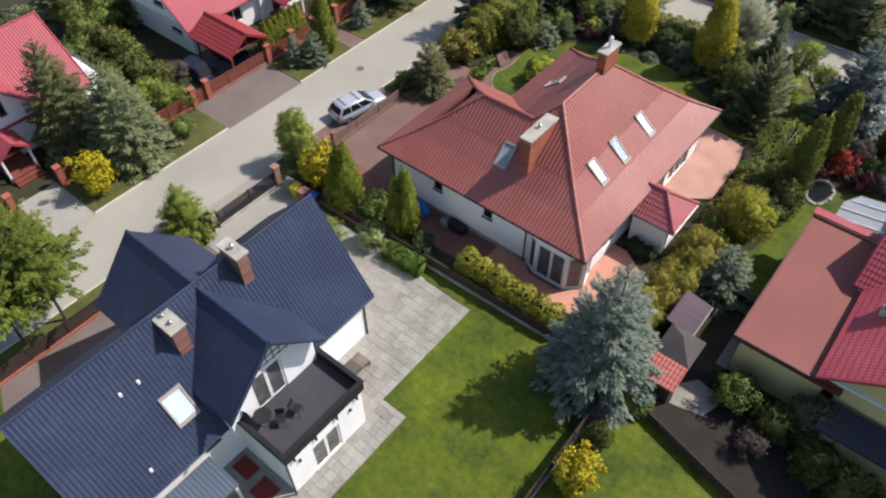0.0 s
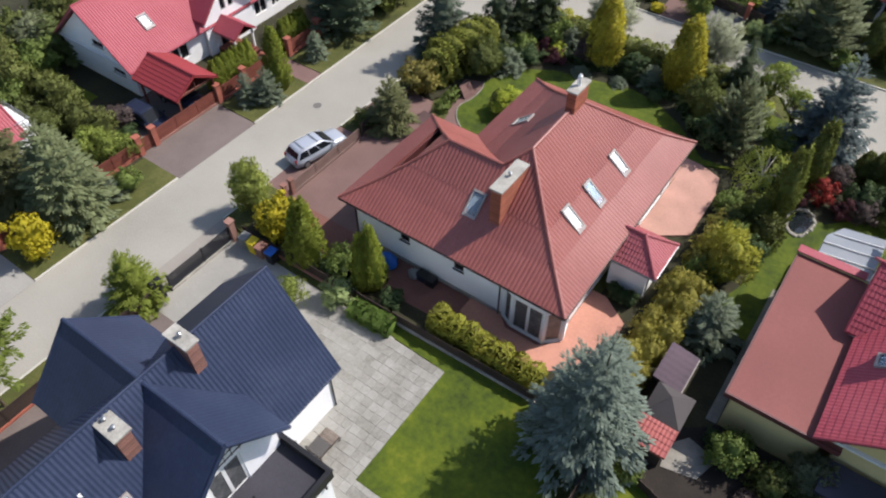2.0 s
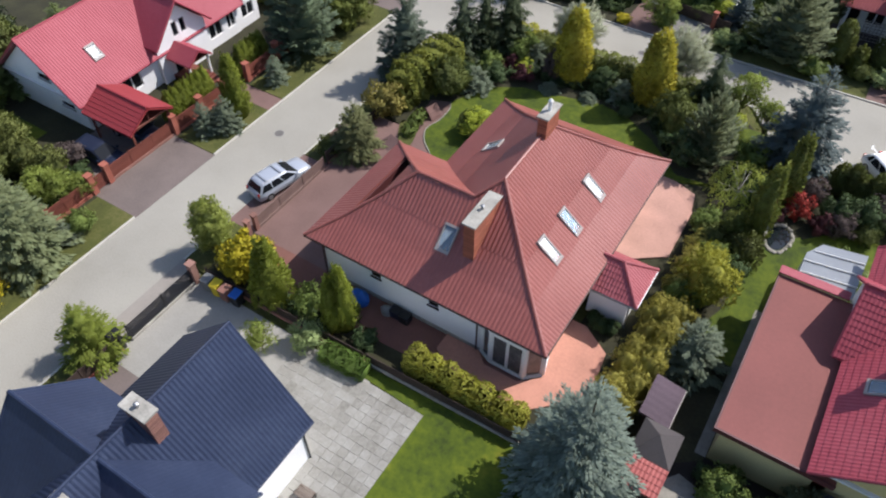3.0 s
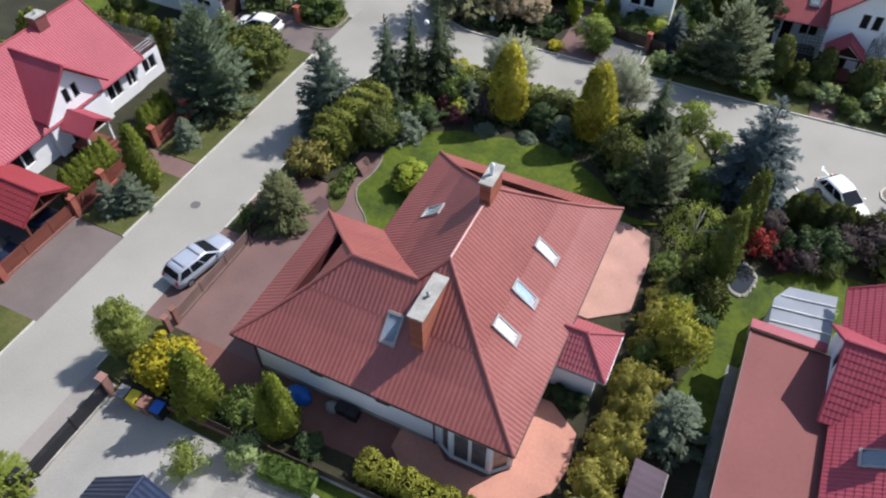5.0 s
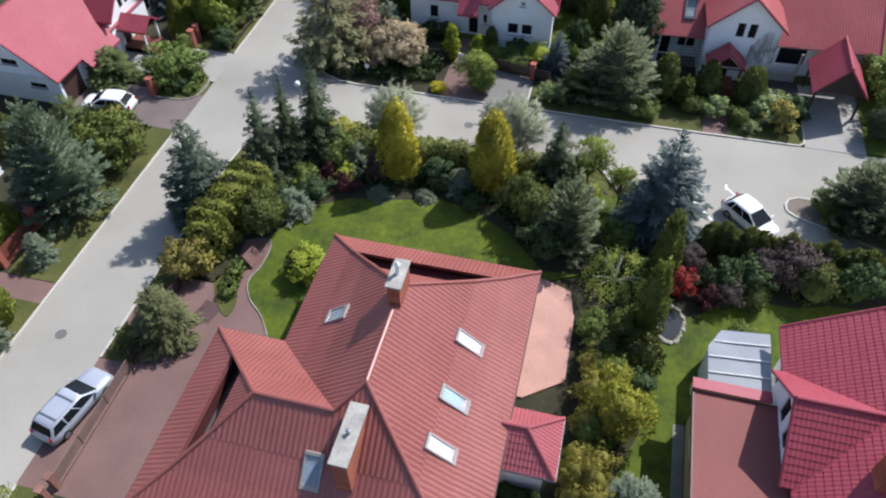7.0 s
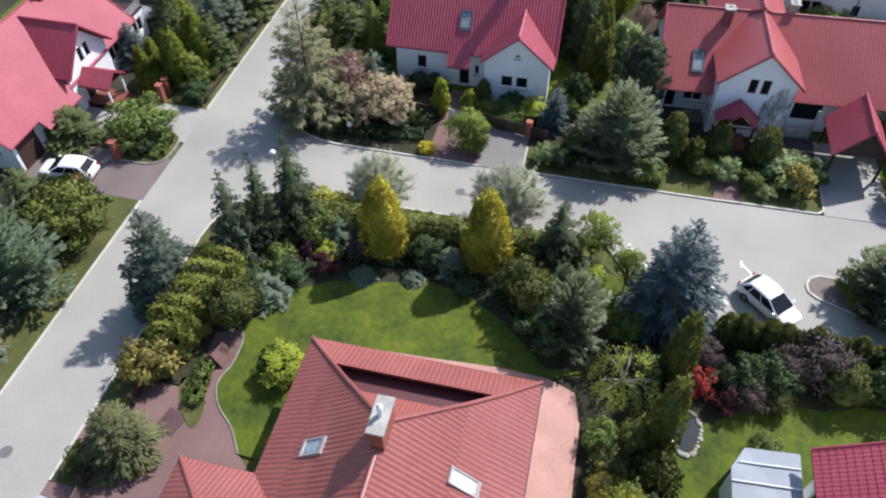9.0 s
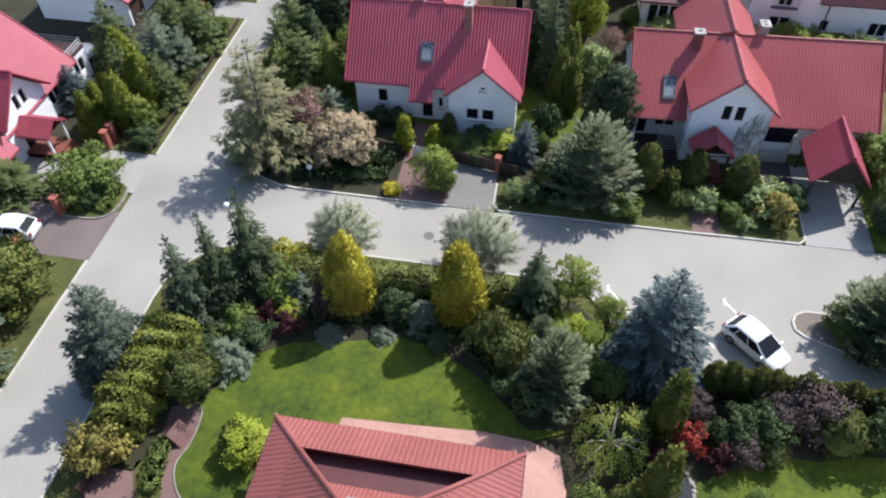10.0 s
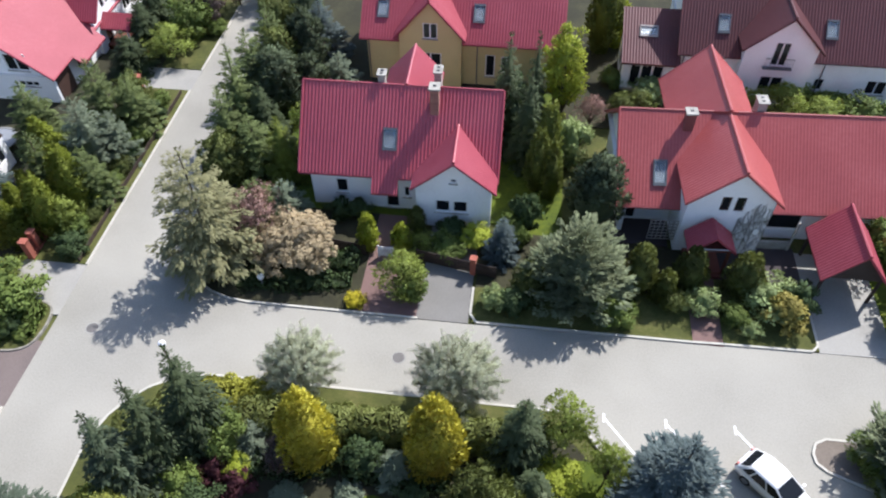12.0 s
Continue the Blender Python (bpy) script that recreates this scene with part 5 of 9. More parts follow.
    wall(h, (-14.15, 26.2), (-11.95, 26.2), 0, 3.9, [(0.06, 2.10, 0.15, 2.9, 2)], **bay)
    wall(h, (-11.95, 26.2), (-11.0, 27.1), 0, 3.9, [(0.08, 1.15, 0.15, 2.9)], **bay)
    wall(h, (-11.0, 27.1), (-11.4, 28.6), 0, 3.9, [(0.2, 1.3, 0.15, 2.9)], **bay)
    wall(h, (X1, 28.6), (X1, Y1), 0, zt, [(1.2, 2.8, 0.9, 2.3, 2), (8.2, 9.6, 0.15, 2.4, 1), (10.2, 13.2, 0.15, 2.5, 3)])
    wall(h, (X1, Y1), (XM, Y1), 0, zt, [(2, 4.4, 0.15, 2.4, 2), (6.5, 8.5, 0.9, 2.3, 2)])
    wall(h, (XM, Y1), (XM, YW), 0, zt, [(1.5, 3.0, 0.9, 2.3, 2), (5, 6.4, 0.9, 2.3, 2)])
    wall(h, (XM, YW), (X0, YW), 0, zt, [(1.2, 2.4, 0.05, 2.15)])
    wall(h, (X0, YW), (X0, Y0), 0, zt, [(0.8, 3.6, 0.05, 2.3), (4.6, 7.4, 0.05, 2.3)], frame=BROWNFRAME)
    part("plinth", boxes((X0 - 0.03, -15.0, Y0 - 0.03, Y0 + 0.05, 0.0, 0.35)), CAP, h)
    for xx in (X0 - 0.05, -15.2):
        part("downpipe", bars(((xx, Y0 - 0.09, 0), (xx, Y0 - 0.09, 3.7), 0.05)), BROWNFRAME, h)
    return h


red_house()


GARDENRED = surface("faded_crimson_tile", [(0.270, 0.062, 0.070), (0.325, 0.080, 0.088), (0.370, 0.105, 0.112)], 0.45, 0.3, 4, 0.08, spec=0.5)


def garden_room():
    h = thing("garden_room", "small white garden room with a crimson hipped roof", "garden room")
    x0, x1, y0, y1, ze, zr = -11.0, -8.05, 32.2, 35.6, 2.75, 4.1
    roof = part("roof", boxes((x0, x1 - 0.2, y0 + 0.2, y1 - 0.2, ze - 0.1, ze - 0.02)), UPVC, h)
    c, xr = (y0 + y1) / 2, x1 - 1.7
    S, N, E = [(x0, y0, ze), (x1, y0, ze), (xr, c, zr), (x0, c, zr)], [(x0, y1, ze), (x1, y1, ze), (xr, c, zr), (x0, c, zr)], [(x1, y0, ze), (x1, y1, ze), (xr, c, zr)]
    for s in (S, N, E):
        roof_panel(s, GARDENRED, roof, row=0.35)
    for a, b in (((x0, c, zr), (xr, c, zr)), ((x1, y0, ze), (xr, c, zr)), ((x1, y1, ze), (xr, c, zr))):
        ridge_cap(Vector(a) + Vector((0, 0, 0.03)), Vector(b) + Vector((0, 0, 0.03)), GARDENRED, roof)
    gutter((x0, y0, ze - 0.07), (x1, y0, ze - 0.07), roof, GREYMETAL)
    gutter((x1, y0, ze - 0.07), (x1, y1, ze - 0.07), roof, GREYMETAL)
    wall(h, (-11.0, 32.7), (-8.6, 32.7), 0, 2.7, [])
    wall(h, (-8.6, 32.7), (-8.6, 35.2), 0, 2.7, [(0.5, 2.0, 0.9, 2.1, 2)])
    wall(h, (-8.6, 35.2), (-11.0, 35.2), 0, 2.7, [(0.4, 1.3, 0.1, 2.1)])
    part("downpipe", bars(((-8.5, 32.6, 0), (-8.5, 32.6, 2.7), 0.05)), GREYMETAL, h)


garden_room()


def dark_house():
    h = thing("house", "white house with a steep blue-black ribbed metal roof", "house")
    xw, xe, ys, yn, ze, zr, zw, cx = -27.45, -18.75, -0.8, 16.6, 3.6, 9.08, 4.2, -22.66
    k, kw = (zr - ze) / (xe - cx), (zr - zw) / (cx - xw)
    roof, slopes = gable_roof(h, xw, xe, ys, yn, ze, zr, "y", NAVY, 0.22, crest=cx, low=zw)
    ridge_y = 8.95
    cross_gable(roof, (-17.5, ridge_y), (-1, 0), 3.05, 5.75, 8.85, xe * -1 - 17.5, ze, k, NAVY, 0.22, amp=0.004)
    cross_gable(roof, (-28.15, ridge_y), (1, 0), 3.05, 5.75, 8.92, 28.15 + xw, zw, kw, NAVY, 0.22, amp=0.004)
    X0, X1, Y0, Y1 = xw + 0.7, xe - 0.45, ys + 0.6, yn - 0.5
    zt = ze + 0.45 * k - 0.25
    wall(h, (X1, Y0), (X1, Y1), 0, zt, [(5.1, 5.9, 2.55, 3.05)], frame=BROWNFRAME, sill=DARKWOOD)
    zt = zw + 0.7 * kw - 0.25
    z1 = ze + 0.45 * k - 0.25
    wall(h, (X1, Y1), (X0, Y1), 0, [(0, z1), (X1 - cx, zr - 0.3), (X1 - X0, zt)], [(2.2, 4.2, 0.9, 2.3, 2), (2.4, 4.0, 4.6, 5.9, 2)])
    wall(h, (X0, Y1), (X0, Y0), 0, zt, [(3, 4.5, 0.9, 2.3, 2), (12, 14, 0.1, 2.2, 2)])
    wall(h, (X0, Y0), (X1, Y0), 0, [(0, zt), (cx - X0, zr - 0.3), (X1 - X0, z1)], [(2.2, 4.2, 0.9, 2.3, 2)])
    # east gable front above the balcony, west gable front
    hw = 2.75
    wall(h, (-18.3, ridge_y - hw), (-18.3, ridge_y + hw), 3.0, [(0, 5.55), (hw, 8.45), (2 * hw, 5.55)], [(1.55, 3.5, 3.45, 6.1, 2)], pane=CURTAINGLASS, bar=0.13)
    # timber lattice in the top of the gable
    for i in range(4):
        zz = 6.45 + 0.42 * i
        half = hw * (8.40 - zz) / 2.9
        part("lattice_bar", boxes((-18.296, -18.26, ridge_y - half, ridge_y + half, zz, zz + 0.035)), BROWNFRAME, h)
    for i in range(-4, 5):
        yy = ridge_y + 0.42 * i
        part("lattice_bar", boxes((-18.258, -18.23, yy - 0.018, yy + 0.018, 6.40, 8.30 - abs(0.42 * i) * 2.9 / hw)), BROWNFRAME, h)
    wall(h, (-27.6, ridge_y + hw), (-27.6, ridge_y - hw), 0, [(0, 5.55), (hw, 8.45), (2 * hw, 5.55)], [(1.6, 3.8, 0.1, 2.3, 2), (1.8, 3.6, 3.5, 5.0, 2)])
    wall(h, (-19.4, ridge_y - hw), (-18.6, ridge_y - hw), 3.0, 5.6)
    wall(h, (-18.6, ridge_y + hw), (-19.4, ridge_y + hw), 3.0, 5.6)
    wall(h, (-27.6, ridge_y - hw), (-25.7, ridge_y - hw), 0, 5.6)
    wall(h, (-25.7, ridge_y + hw), (-27.6, ridge_y + hw), 0, 5.6)
    # ground floor bay that carries the balcony
    bx0, bx1, by0, by1, zb = -19.3, -15.3, 6.75, 11.85, 3.35
    wall(h, (bx0, by0), (bx1, by0), 0, zb, [])
    wall(h, (bx1, by0), (bx1, by1), 0, zb, [(1.45, 3.35, 0.12, 2.35, 2)], sill=CAP, pane=CURTAINGLASS, bar=0.13)
    wall(h, (bx1, by1), (bx0, by1), 0, zb, [])
    bal = part("balcony", boxes((bx0 + 0.1, bx1 + 0.12, by0 - 0.12, by1 + 0.12, zb - 0.02, zb + 0.16)), DECK, h, "balcony with a dark felt deck")
    e = 0.14
    part("parapet", boxes((bx1 - 0.02, bx1 + e, by0 - e, by1 + e, zb + 0.05, zb + 0.72), (bx0 + 0.9, bx1 - 0.02, by0 - e, by0 + 0.02, zb + 0.05, zb + 0.72), (bx0 + 0.9, bx1 - 0.02, by1 - 0.02, by1 + e, zb + 0.05, zb + 0.72)), BLACK, bal, "dark slatted parapet")
    part("rail", boxes((bx1 - 0.06, bx1 + 0.18, by0 - 0.18, by1 + 0.18, zb + 0.722, zb + 0.80), (bx0 + 0.9, bx1 - 0.06, by0 - 0.18, by0 + 0.06, zb + 0.722, zb + 0.80), (bx0 + 0.9, bx1 - 0.06, by1 - 0.06, by1 + 0.18, zb + 0.722, zb + 0.80)), BLACK, bal)
    for i in range(4):
        yy = by0 + 0.4 + i * (by1 - by0 - 0.8) / 3
        part("bracket", boxes((bx1 + 0.0, bx1 + 0.16, yy - 0.04, yy + 0.04, zb - 0.35, zb + 0.02)), BLACK, bal)
    for yy in (by0 + 0.7, by0 + 4.2):
        part("wall_lamp", boxes((bx1 + 0.003, bx1 + 0.12, yy - 0.06, yy + 0.06, 2.45, 2.65), bevel=0.02), BLACK, h)
    # chimneys and roof window
    chimney(-22.35, 11.2, 7.4, 9.8, 1.35, 0.58, h, DARKBRICK, 1)
    chimney(-22.0, 6.85, 6.4, 8.95, 1.55, 0.68, h, DARKBRICK, 2, tall=0.7)
    u, n = slope_frame(slopes[1])
    xs = -20.22
    skylight((xs, 5.05, ze + (xe - xs) * k + 0.02), u, n, 1.0, 1.45, roof, GREYBLIND)
    for xx, yy in ((-21.42, 4.34), (-21.45, 3.43), (-19.3, 2.41)):
        part("roof_vent", boxes((xx - 0.07, xx + 0.07, yy - 0.07, yy + 0.07, ze + (xe - xx) * k - 0.05, ze + (xe - xx) * k + 0.16), bevel=0.02), UPVC, roof)
    for xx, yy, zz in ((-19.14, 16.1, 3.6), (-15.2, 6.65, 3.2)):
        part("downpipe", bars(((xx, yy, 0), (xx, yy, zz), 0.05)), BLACK, h)
    # lean-to roof of the porch at the south-east
    porch = part("porch_roof", boxes((-18.9, -16.9, 0.9, 4.7, 2.12, 2.22)), NAVY, h)
    roof_panel([(-16.8, 0.8, 2.25), (-16.8, 4.8, 2.25), (-18.9, 4.8, 2.5), (-18.9, 0.8, 2.5)], PORCHBLUE, porch, 0.22)
    for yy in (1.5, 5.1):
        part("post", boxes((-17.1, -16.96, yy - 0.07 - 0.4, yy + 0.07 - 0.4, 0, 2.12)), UPVC, h)
    return h


dark_house()


def terrace_house():
    h = thing("house", "cream house with a flat red roof terrace and crimson tiles", "house")
    # flat part
    x0, x1, y0, y1, z = -1.5, 3.6, 27.3, 38.3, 3.25
    wall(h, (x0, y0), (x1, y0), 0, z, [], CREAM)
    wall(h, (x0, y1), (x0, y0), 0, z, [(1.0, 2.4, 0.9, 2.2, 2), (4.5, 6.5, 0.1, 2.3, 2), (8.0, 9.4, 0.9, 2.2, 2)], CREAM)
    wall(h, (x1, y1), (x0, y1), 0, z, [], CREAM)
    deck = part("flat_roof", boxes((x0 - 0.35, x1 + 0.2, y0 - 0.3, y1 + 0.15, z, z + 0.18)), TERRACEROOF, h, "flat roof with a faded red coating")
    part("edge_trim", boxes((x0 - 0.45, x0 - 0.352, y0 - 0.4, y1 + 0.2, z - 0.1, z + 0.24), (x0 - 0.35, x1 + 0.2, y0 - 0.4, y0 - 0.302, z - 0.1, z + 0.24)), MAROON, deck)
    part("parapet", boxes((x0 - 0.45, 1.8, y1 + 0.16, y1 + 0.62, z - 0.4, z + 0.36)), CREAM, deck)
    part("coping", boxes((x0 - 0.5, 1.9, y1 + 0.08, y1 + 0.72, z + 0.363, z + 0.44), bevel=0.02), CRIMSON, deck)
    # tiled main part, its ridge to the east
    xe, xr, ys, yn, ze, zr = 2.4, 8.9, 26.7, 43.1, 3.9, 8.7
    k = (zr - ze) / (xr - xe)
    roof = part("roof", boxes((xe + 0.4, xr, ys + 0.4, yn - 0.4, ze - 0.15, ze - 0.02)), UPVC, h)
    west = [(xe, ys, ze), (xe, yn, ze), (xr, yn, zr), (xr, ys, zr)]
    roof_panel(west, CRIMSON, roof, 0.22, row=0.36)
    roof_panel([(2 * xr - xe, ys, ze), (2 * xr - xe, yn, ze), (xr, yn, zr), (xr, ys, zr)], CRIMSON, roof, 0.22)
    ridge_cap((xr, ys, zr + 0.03), (xr, yn, zr + 0.03), CRIMSON, roof)
    for yy in (ys, yn):
        ridge_cap((xe, yy, ze + 0.02), (xr, yy, zr + 0.02), CRIMSON, roof, 0.09, "verge_cap")
    cross_gable(roof, (1.9, 37.0), (1, 0), 3.15, 4.0, 6.6, 0.5, ze, k, CRIMSON, 0.22, 0.36)
    wall(h, (2.2, 39.8), (2.2, 34.2), 0, [(0, 3.95), (2.8, 6.25), (5.6, 3.95)], [(1.6, 2.5, 3.5, 5.2), (3.0, 3.9, 3.5, 5.2)])
    wall(h, (3.0, 42.5), (3.0, 39.8), 0, 4.1, [(0.6, 1.8, 0.9, 2.3)])
    wall(h, (14.8, 42.5), (3.0, 42.5), 0, [(0, 4.1), (5.9, 8.3), (11.8, 4.1)], [(4, 6, 0.9, 2.3, 2)])
    wall(h, (3.3, 34.1), (3.3, 27.3), 3.2, 4.3, [(2.0, 3.6, 3.45, 4.2, 2)])
    wall(h, (3.0, 27.3), (14.8, 27.3), 0, [(0, 4.1), (5.9, 8.3), (11.8, 4.1)], [(4, 6, 0.9, 2.3, 2)], CREAM)
    u, n = slope_frame(west)
    skylight((4.2, 32.1, ze + (4.2 - xe) * k + 0.02), u, n, 0.8, 1.3, roof, BLUEBLIND)
    chimney(5.4, 34.0, 6.0, 8.7, 0.7, 1.0, h, BRICK, 1)
    part("garage", boxes((3.9, 11.0, 25.2, 27.0, 0, 2.4)), CREAM, h)
    part("garage_roof", boxes((3.5, 11.3, 24.95, 27.0, 2.403, 2.58)), surface("slate_grey_sheet", three((0.030, 0.034, 0.055), 0.15), 0.45, 0.4, 6, 0.1), h, "flat grey felt garage roof")
    # glazed lean-to
    g = part("conservatory", boxes((-0.9, -0.8, 39.4, 42.0, 0, 2.2), (1.9, 2.0, 39.4, 43.3, 0, 2.6), (-0.8, 1.9, 39.4, 39.5, 0, 2.2), (-0.3, 1.9, 43.2, 43.3, 0, 2.2)), UPVC, h, "conservatory with a translucent ribbed roof")
    verts = [(-0.9, 39.3, 2.3), (2.2, 39.3, 2.75), (2.3, 43.4, 2.75), (-0.2, 43.4, 2.35), (-0.9, 42.2, 2.3)]
    link("glazed_roof", verts + [(x, y, zz - 0.04) for x, y, zz in verts], [[0, 1, 2, 3, 4], [9, 8, 7, 6, 5]] + [[i, 5 + i, 5 + (i + 1) % 5, (i + 1) % 5] for i in range(5)], surface("polycarbonate", three((0.25, 0.27, 0.29), 0.12), 0.4, 0.8, 6, 0.05), g, "grey translucent sheets")
    for i in range(4):
        yy = 39.4 + i * 1.05
        part("glazing_bar", bars(((-0.9 if yy < 42.2 else -0.55, yy, 2.37), (2.25, yy, 2.80), 0.045)), UPVC, g)
    return h


terrace_house()


def street_house(dy, label, mirror=False):
    """A white house with a crimson roof, its eave to the street on the west side; dy moves it along the street."""
    h = thing("house", label, "house")
    xe, xw, ys, yn, ze, zr = -50.2, -60.2, 27.6 + dy, 45.2 + dy, 2.65, 6.75
    k = (zr - ze) / ((xe - xw) / 2)
    roof, slopes = gable_roof(h, xw, xe, ys, yn, ze, zr, "y", CRIMSON, 0.22)
    for yy in (ys, yn):
        ridge_cap((xe, yy, ze + 0.02), (-55.2, yy, zr + 0.02), CRIMSON, roof, 0.08, "verge_cap")
    gy = 38.05 + dy
    cross_gable(roof, (-49.75, gy), (-1, 0), 3.0, 3.45, 6.45, 0.45, ze, k, CRIMSON, 0.22)
    X1, X0, Y0, Y1 = xe - 0.45, xw + 0.5, ys + 0.5, yn - 0.5
    zt = ze + 0.45 * k - 0.2
    F = X1 + 0.4
    wall(h, (X1, Y0), (X1, gy - 2.65), 0, zt, [(3.7, 5.5, 0.9, 2.2, 2)])
    wall(h, (F, gy - 2.65), (F, gy + 2.65), 0, [(0, 3.5), (2.65, 6.1), (5.3, 3.5)], [(2.0, 2.55, 3.4, 4.6), (2.85, 3.4, 3.4, 4.6), (1.3, 2.3, 0.1, 2.1)], frame=GREYMETAL)
    wall(h, (X1 - 0.3, gy - 2.65), (F, gy - 2.65), 0, 3.4)
    wall(h, (F, gy + 2.65), (X1 - 0.3, gy + 2.65), 0, 3.4)
    wall(h, (X1, gy + 2.65), (X1, Y1), 0, zt, [(0.5, 2.0, 0.9, 2.2, 2), (2.6, 3.6, 0.9, 2.2, 2)])
    mid = (X1 - X0) / 2
    wall(h, (X1, Y1), (X0, Y1), 0, [(0, zt), (mid, zr - 0.3), (2 * mid, zt)], [(2, 4, 0.9, 2.2, 2), (6, 8, 0.9, 2.2, 2), (4, 5.6, 3.6, 4.9, 2)])
    wall(h, (X0, Y1), (X0, Y0), 0, zt, [(3, 5, 0.9, 2.2, 2), (10, 12, 0.9, 2.2, 2)])
    wall(h, (X0, Y0), (X1, Y0), 0, [(0, zt), (mid, zr - 0.3), (2 * mid, zt)], [(5.6, 7.5, 3.0, 4.5, 2), (5.9, 7.7, 1.5, 2.0, 3)] if dy > 50 else [(6.3, 7.8, 1.4, 1.85, 2), (4.6, 6.0, 3.3, 3.8, 2)], frame=BROWNFRAME if dy < 50 else None, sill=CAP)
    u, n = slope_frame(slopes[1])
    xs = -52.4
    if dy == 0:
        skylight((xs, 31.6 + dy, ze + (xe - xs) * k + 0.02), u, n, 0.72, 1.0, roof, BLIND)
    # entrance porch under the gable
    py = gy - 0.8
    pr = part("porch_roof", boxes((-50.2, -47.8, py - 1.0, py + 1.0, 2.15, 2.25)), WOOD, h)
    for sg in (-1, 1):
        roof_panel([(-47.5, py + 1.25 * sg, 2.25), (-50.2, py + 1.25 * sg, 2.25), (-50.2, py, 3.15), (-47.5, py, 3.15)], CRIMSON, pr, 0.22)
        part("post", boxes((-47.95, -47.8, py + sg * 1.0 - 0.08, py + sg * 1.0 + 0.08, 0, 2.2)), UPVC, pr)
    for i in range(3):
        part("step", boxes((-50.2, -47.6 + 0.3 * i, py - 1.0, py + 1.0, 0.0, 0.48 - 0.16 * i)), WOOD, h)
    chimney(-55.0, yn - 4.0, 6.0, 7.5, 0.8, 1.0, h, TERRACEROOF, 1)
    # the eave reaches further out between the garage corner and the gable
    if dy > 20:
        roof_panel([(xe + 0.8, ys + 3.3, ze - 0.8 * k), (xe + 0.8, gy - 3.0, ze - 0.8 * k), (xe, gy - 3.0, ze), (xe, ys + 3.3, ze)], CRIMSON, roof, 0.22)
        part("garage_door", boxes((X1 + 0.004, X1 + 0.05, ys + 0.8, ys + 3.0, 0.02, 2.1)), BROWNFRAME, h, "brown panelled garage door")
    # flat balcony at the north end
    bd = 2.1 if dy > -20 else 0.9
    b = part("balcony", boxes((-57.5, -50.75, yn - 0.45, yn + bd + 0.1, 2.5, 2.7)), BROWNFRAME if dy > -20 else PLASTER, h, "flat-roofed balcony with a dark rail" if dy > -20 else "flat white balcony roof")
    wall(h, (-50.75, yn - 0.45), (-50.75, yn + bd), 0, 2.5, [(0.5, 2.0, 0.9, 2.1, 2)] if bd > 2 else [])
    wall(h, (-50.75, yn + bd), (-57.4, yn + bd), 0, 2.5, [])
    rows = []
    for zz in (2.9, 3.15, 3.4):
        rows += [((-50.8, yn - 0.3, zz), (-50.8, yn + bd, zz), 0.025), ((-50.8, yn + bd, zz), (-57.4, yn + bd, zz), 0.025)]
    for xx in (-50.8, -53, -55.2, -57.4):
        rows.append(((xx, yn + bd, 2.7), (xx, yn + bd, 3.45), 0.03))
    part("rail", bars(*rows), GREYMETAL, b)
    return h


street_house(0.0, "white house with a crimson ribbed roof and front gable")
street_house(-26.6, "white house with a crimson roof behind tall spruces")
street_house(27.4, "white house with a crimson roof beside a parked car")
street_house(54.1, "white house with a crimson roof far up the street")


def carport_west():
    h = thing("carport", "timber carport with a bright red ribbed roof", "carport")
    x0, x1, y0, y1, ze, zr = -50.0, -44.7, 27.5, 31.6, 2.4, 3.6
    roof = part("roof", boxes((x0 + 0.2, x1 - 0.3, y0 + 0.3, y1 - 0.3, ze - 0.14, ze - 0.04)), WOOD, h)
    c = (y0 + y1) / 2
    m = surface("bright_red_roof", three((0.245, 0.030, 0.034), 0.12), 0.55, 0.3, 5, 0.08)
    roof_panel([(x0, y0, ze), (x1, y0, ze), (x1, c, zr), (x0, c, zr)], m, roof, 0.22, row=0.36)
    roof_panel([(x0, y1, ze), (x1, y1, ze), (x1, c, zr), (x0, c, zr)], m, roof, 0.22, row=0.36)
    ridge_cap((x0, c, zr + 0.03), (x1, c, zr + 0.03), m, roof)
    for xx in (x0 + 0.5, x1 - 0.35):
        for yy in (y0 + 0.35, y1 - 0.35):
            part("post", boxes((xx - 0.07, xx + 0.07, yy - 0.07, yy + 0.07, 0, ze)), WOOD, h)
    part("truss", bars(((x1 - 0.3, y0 + 0.3, ze), (x1 - 0.3, c, zr - 0.15), 0.06), ((x1 - 0.3, y1 - 0.3, ze), (x1 - 0.3, c, zr - 0.15), 0.06), ((x1 - 0.3, y0 + 0.3, ze), (x1 - 0.3, y1 - 0.3, ze), 0.06), ((x1 - 0.3, c, ze), (x1 - 0.3, c, zr - 0.15), 0.05)), WOOD, h)


carport_west()


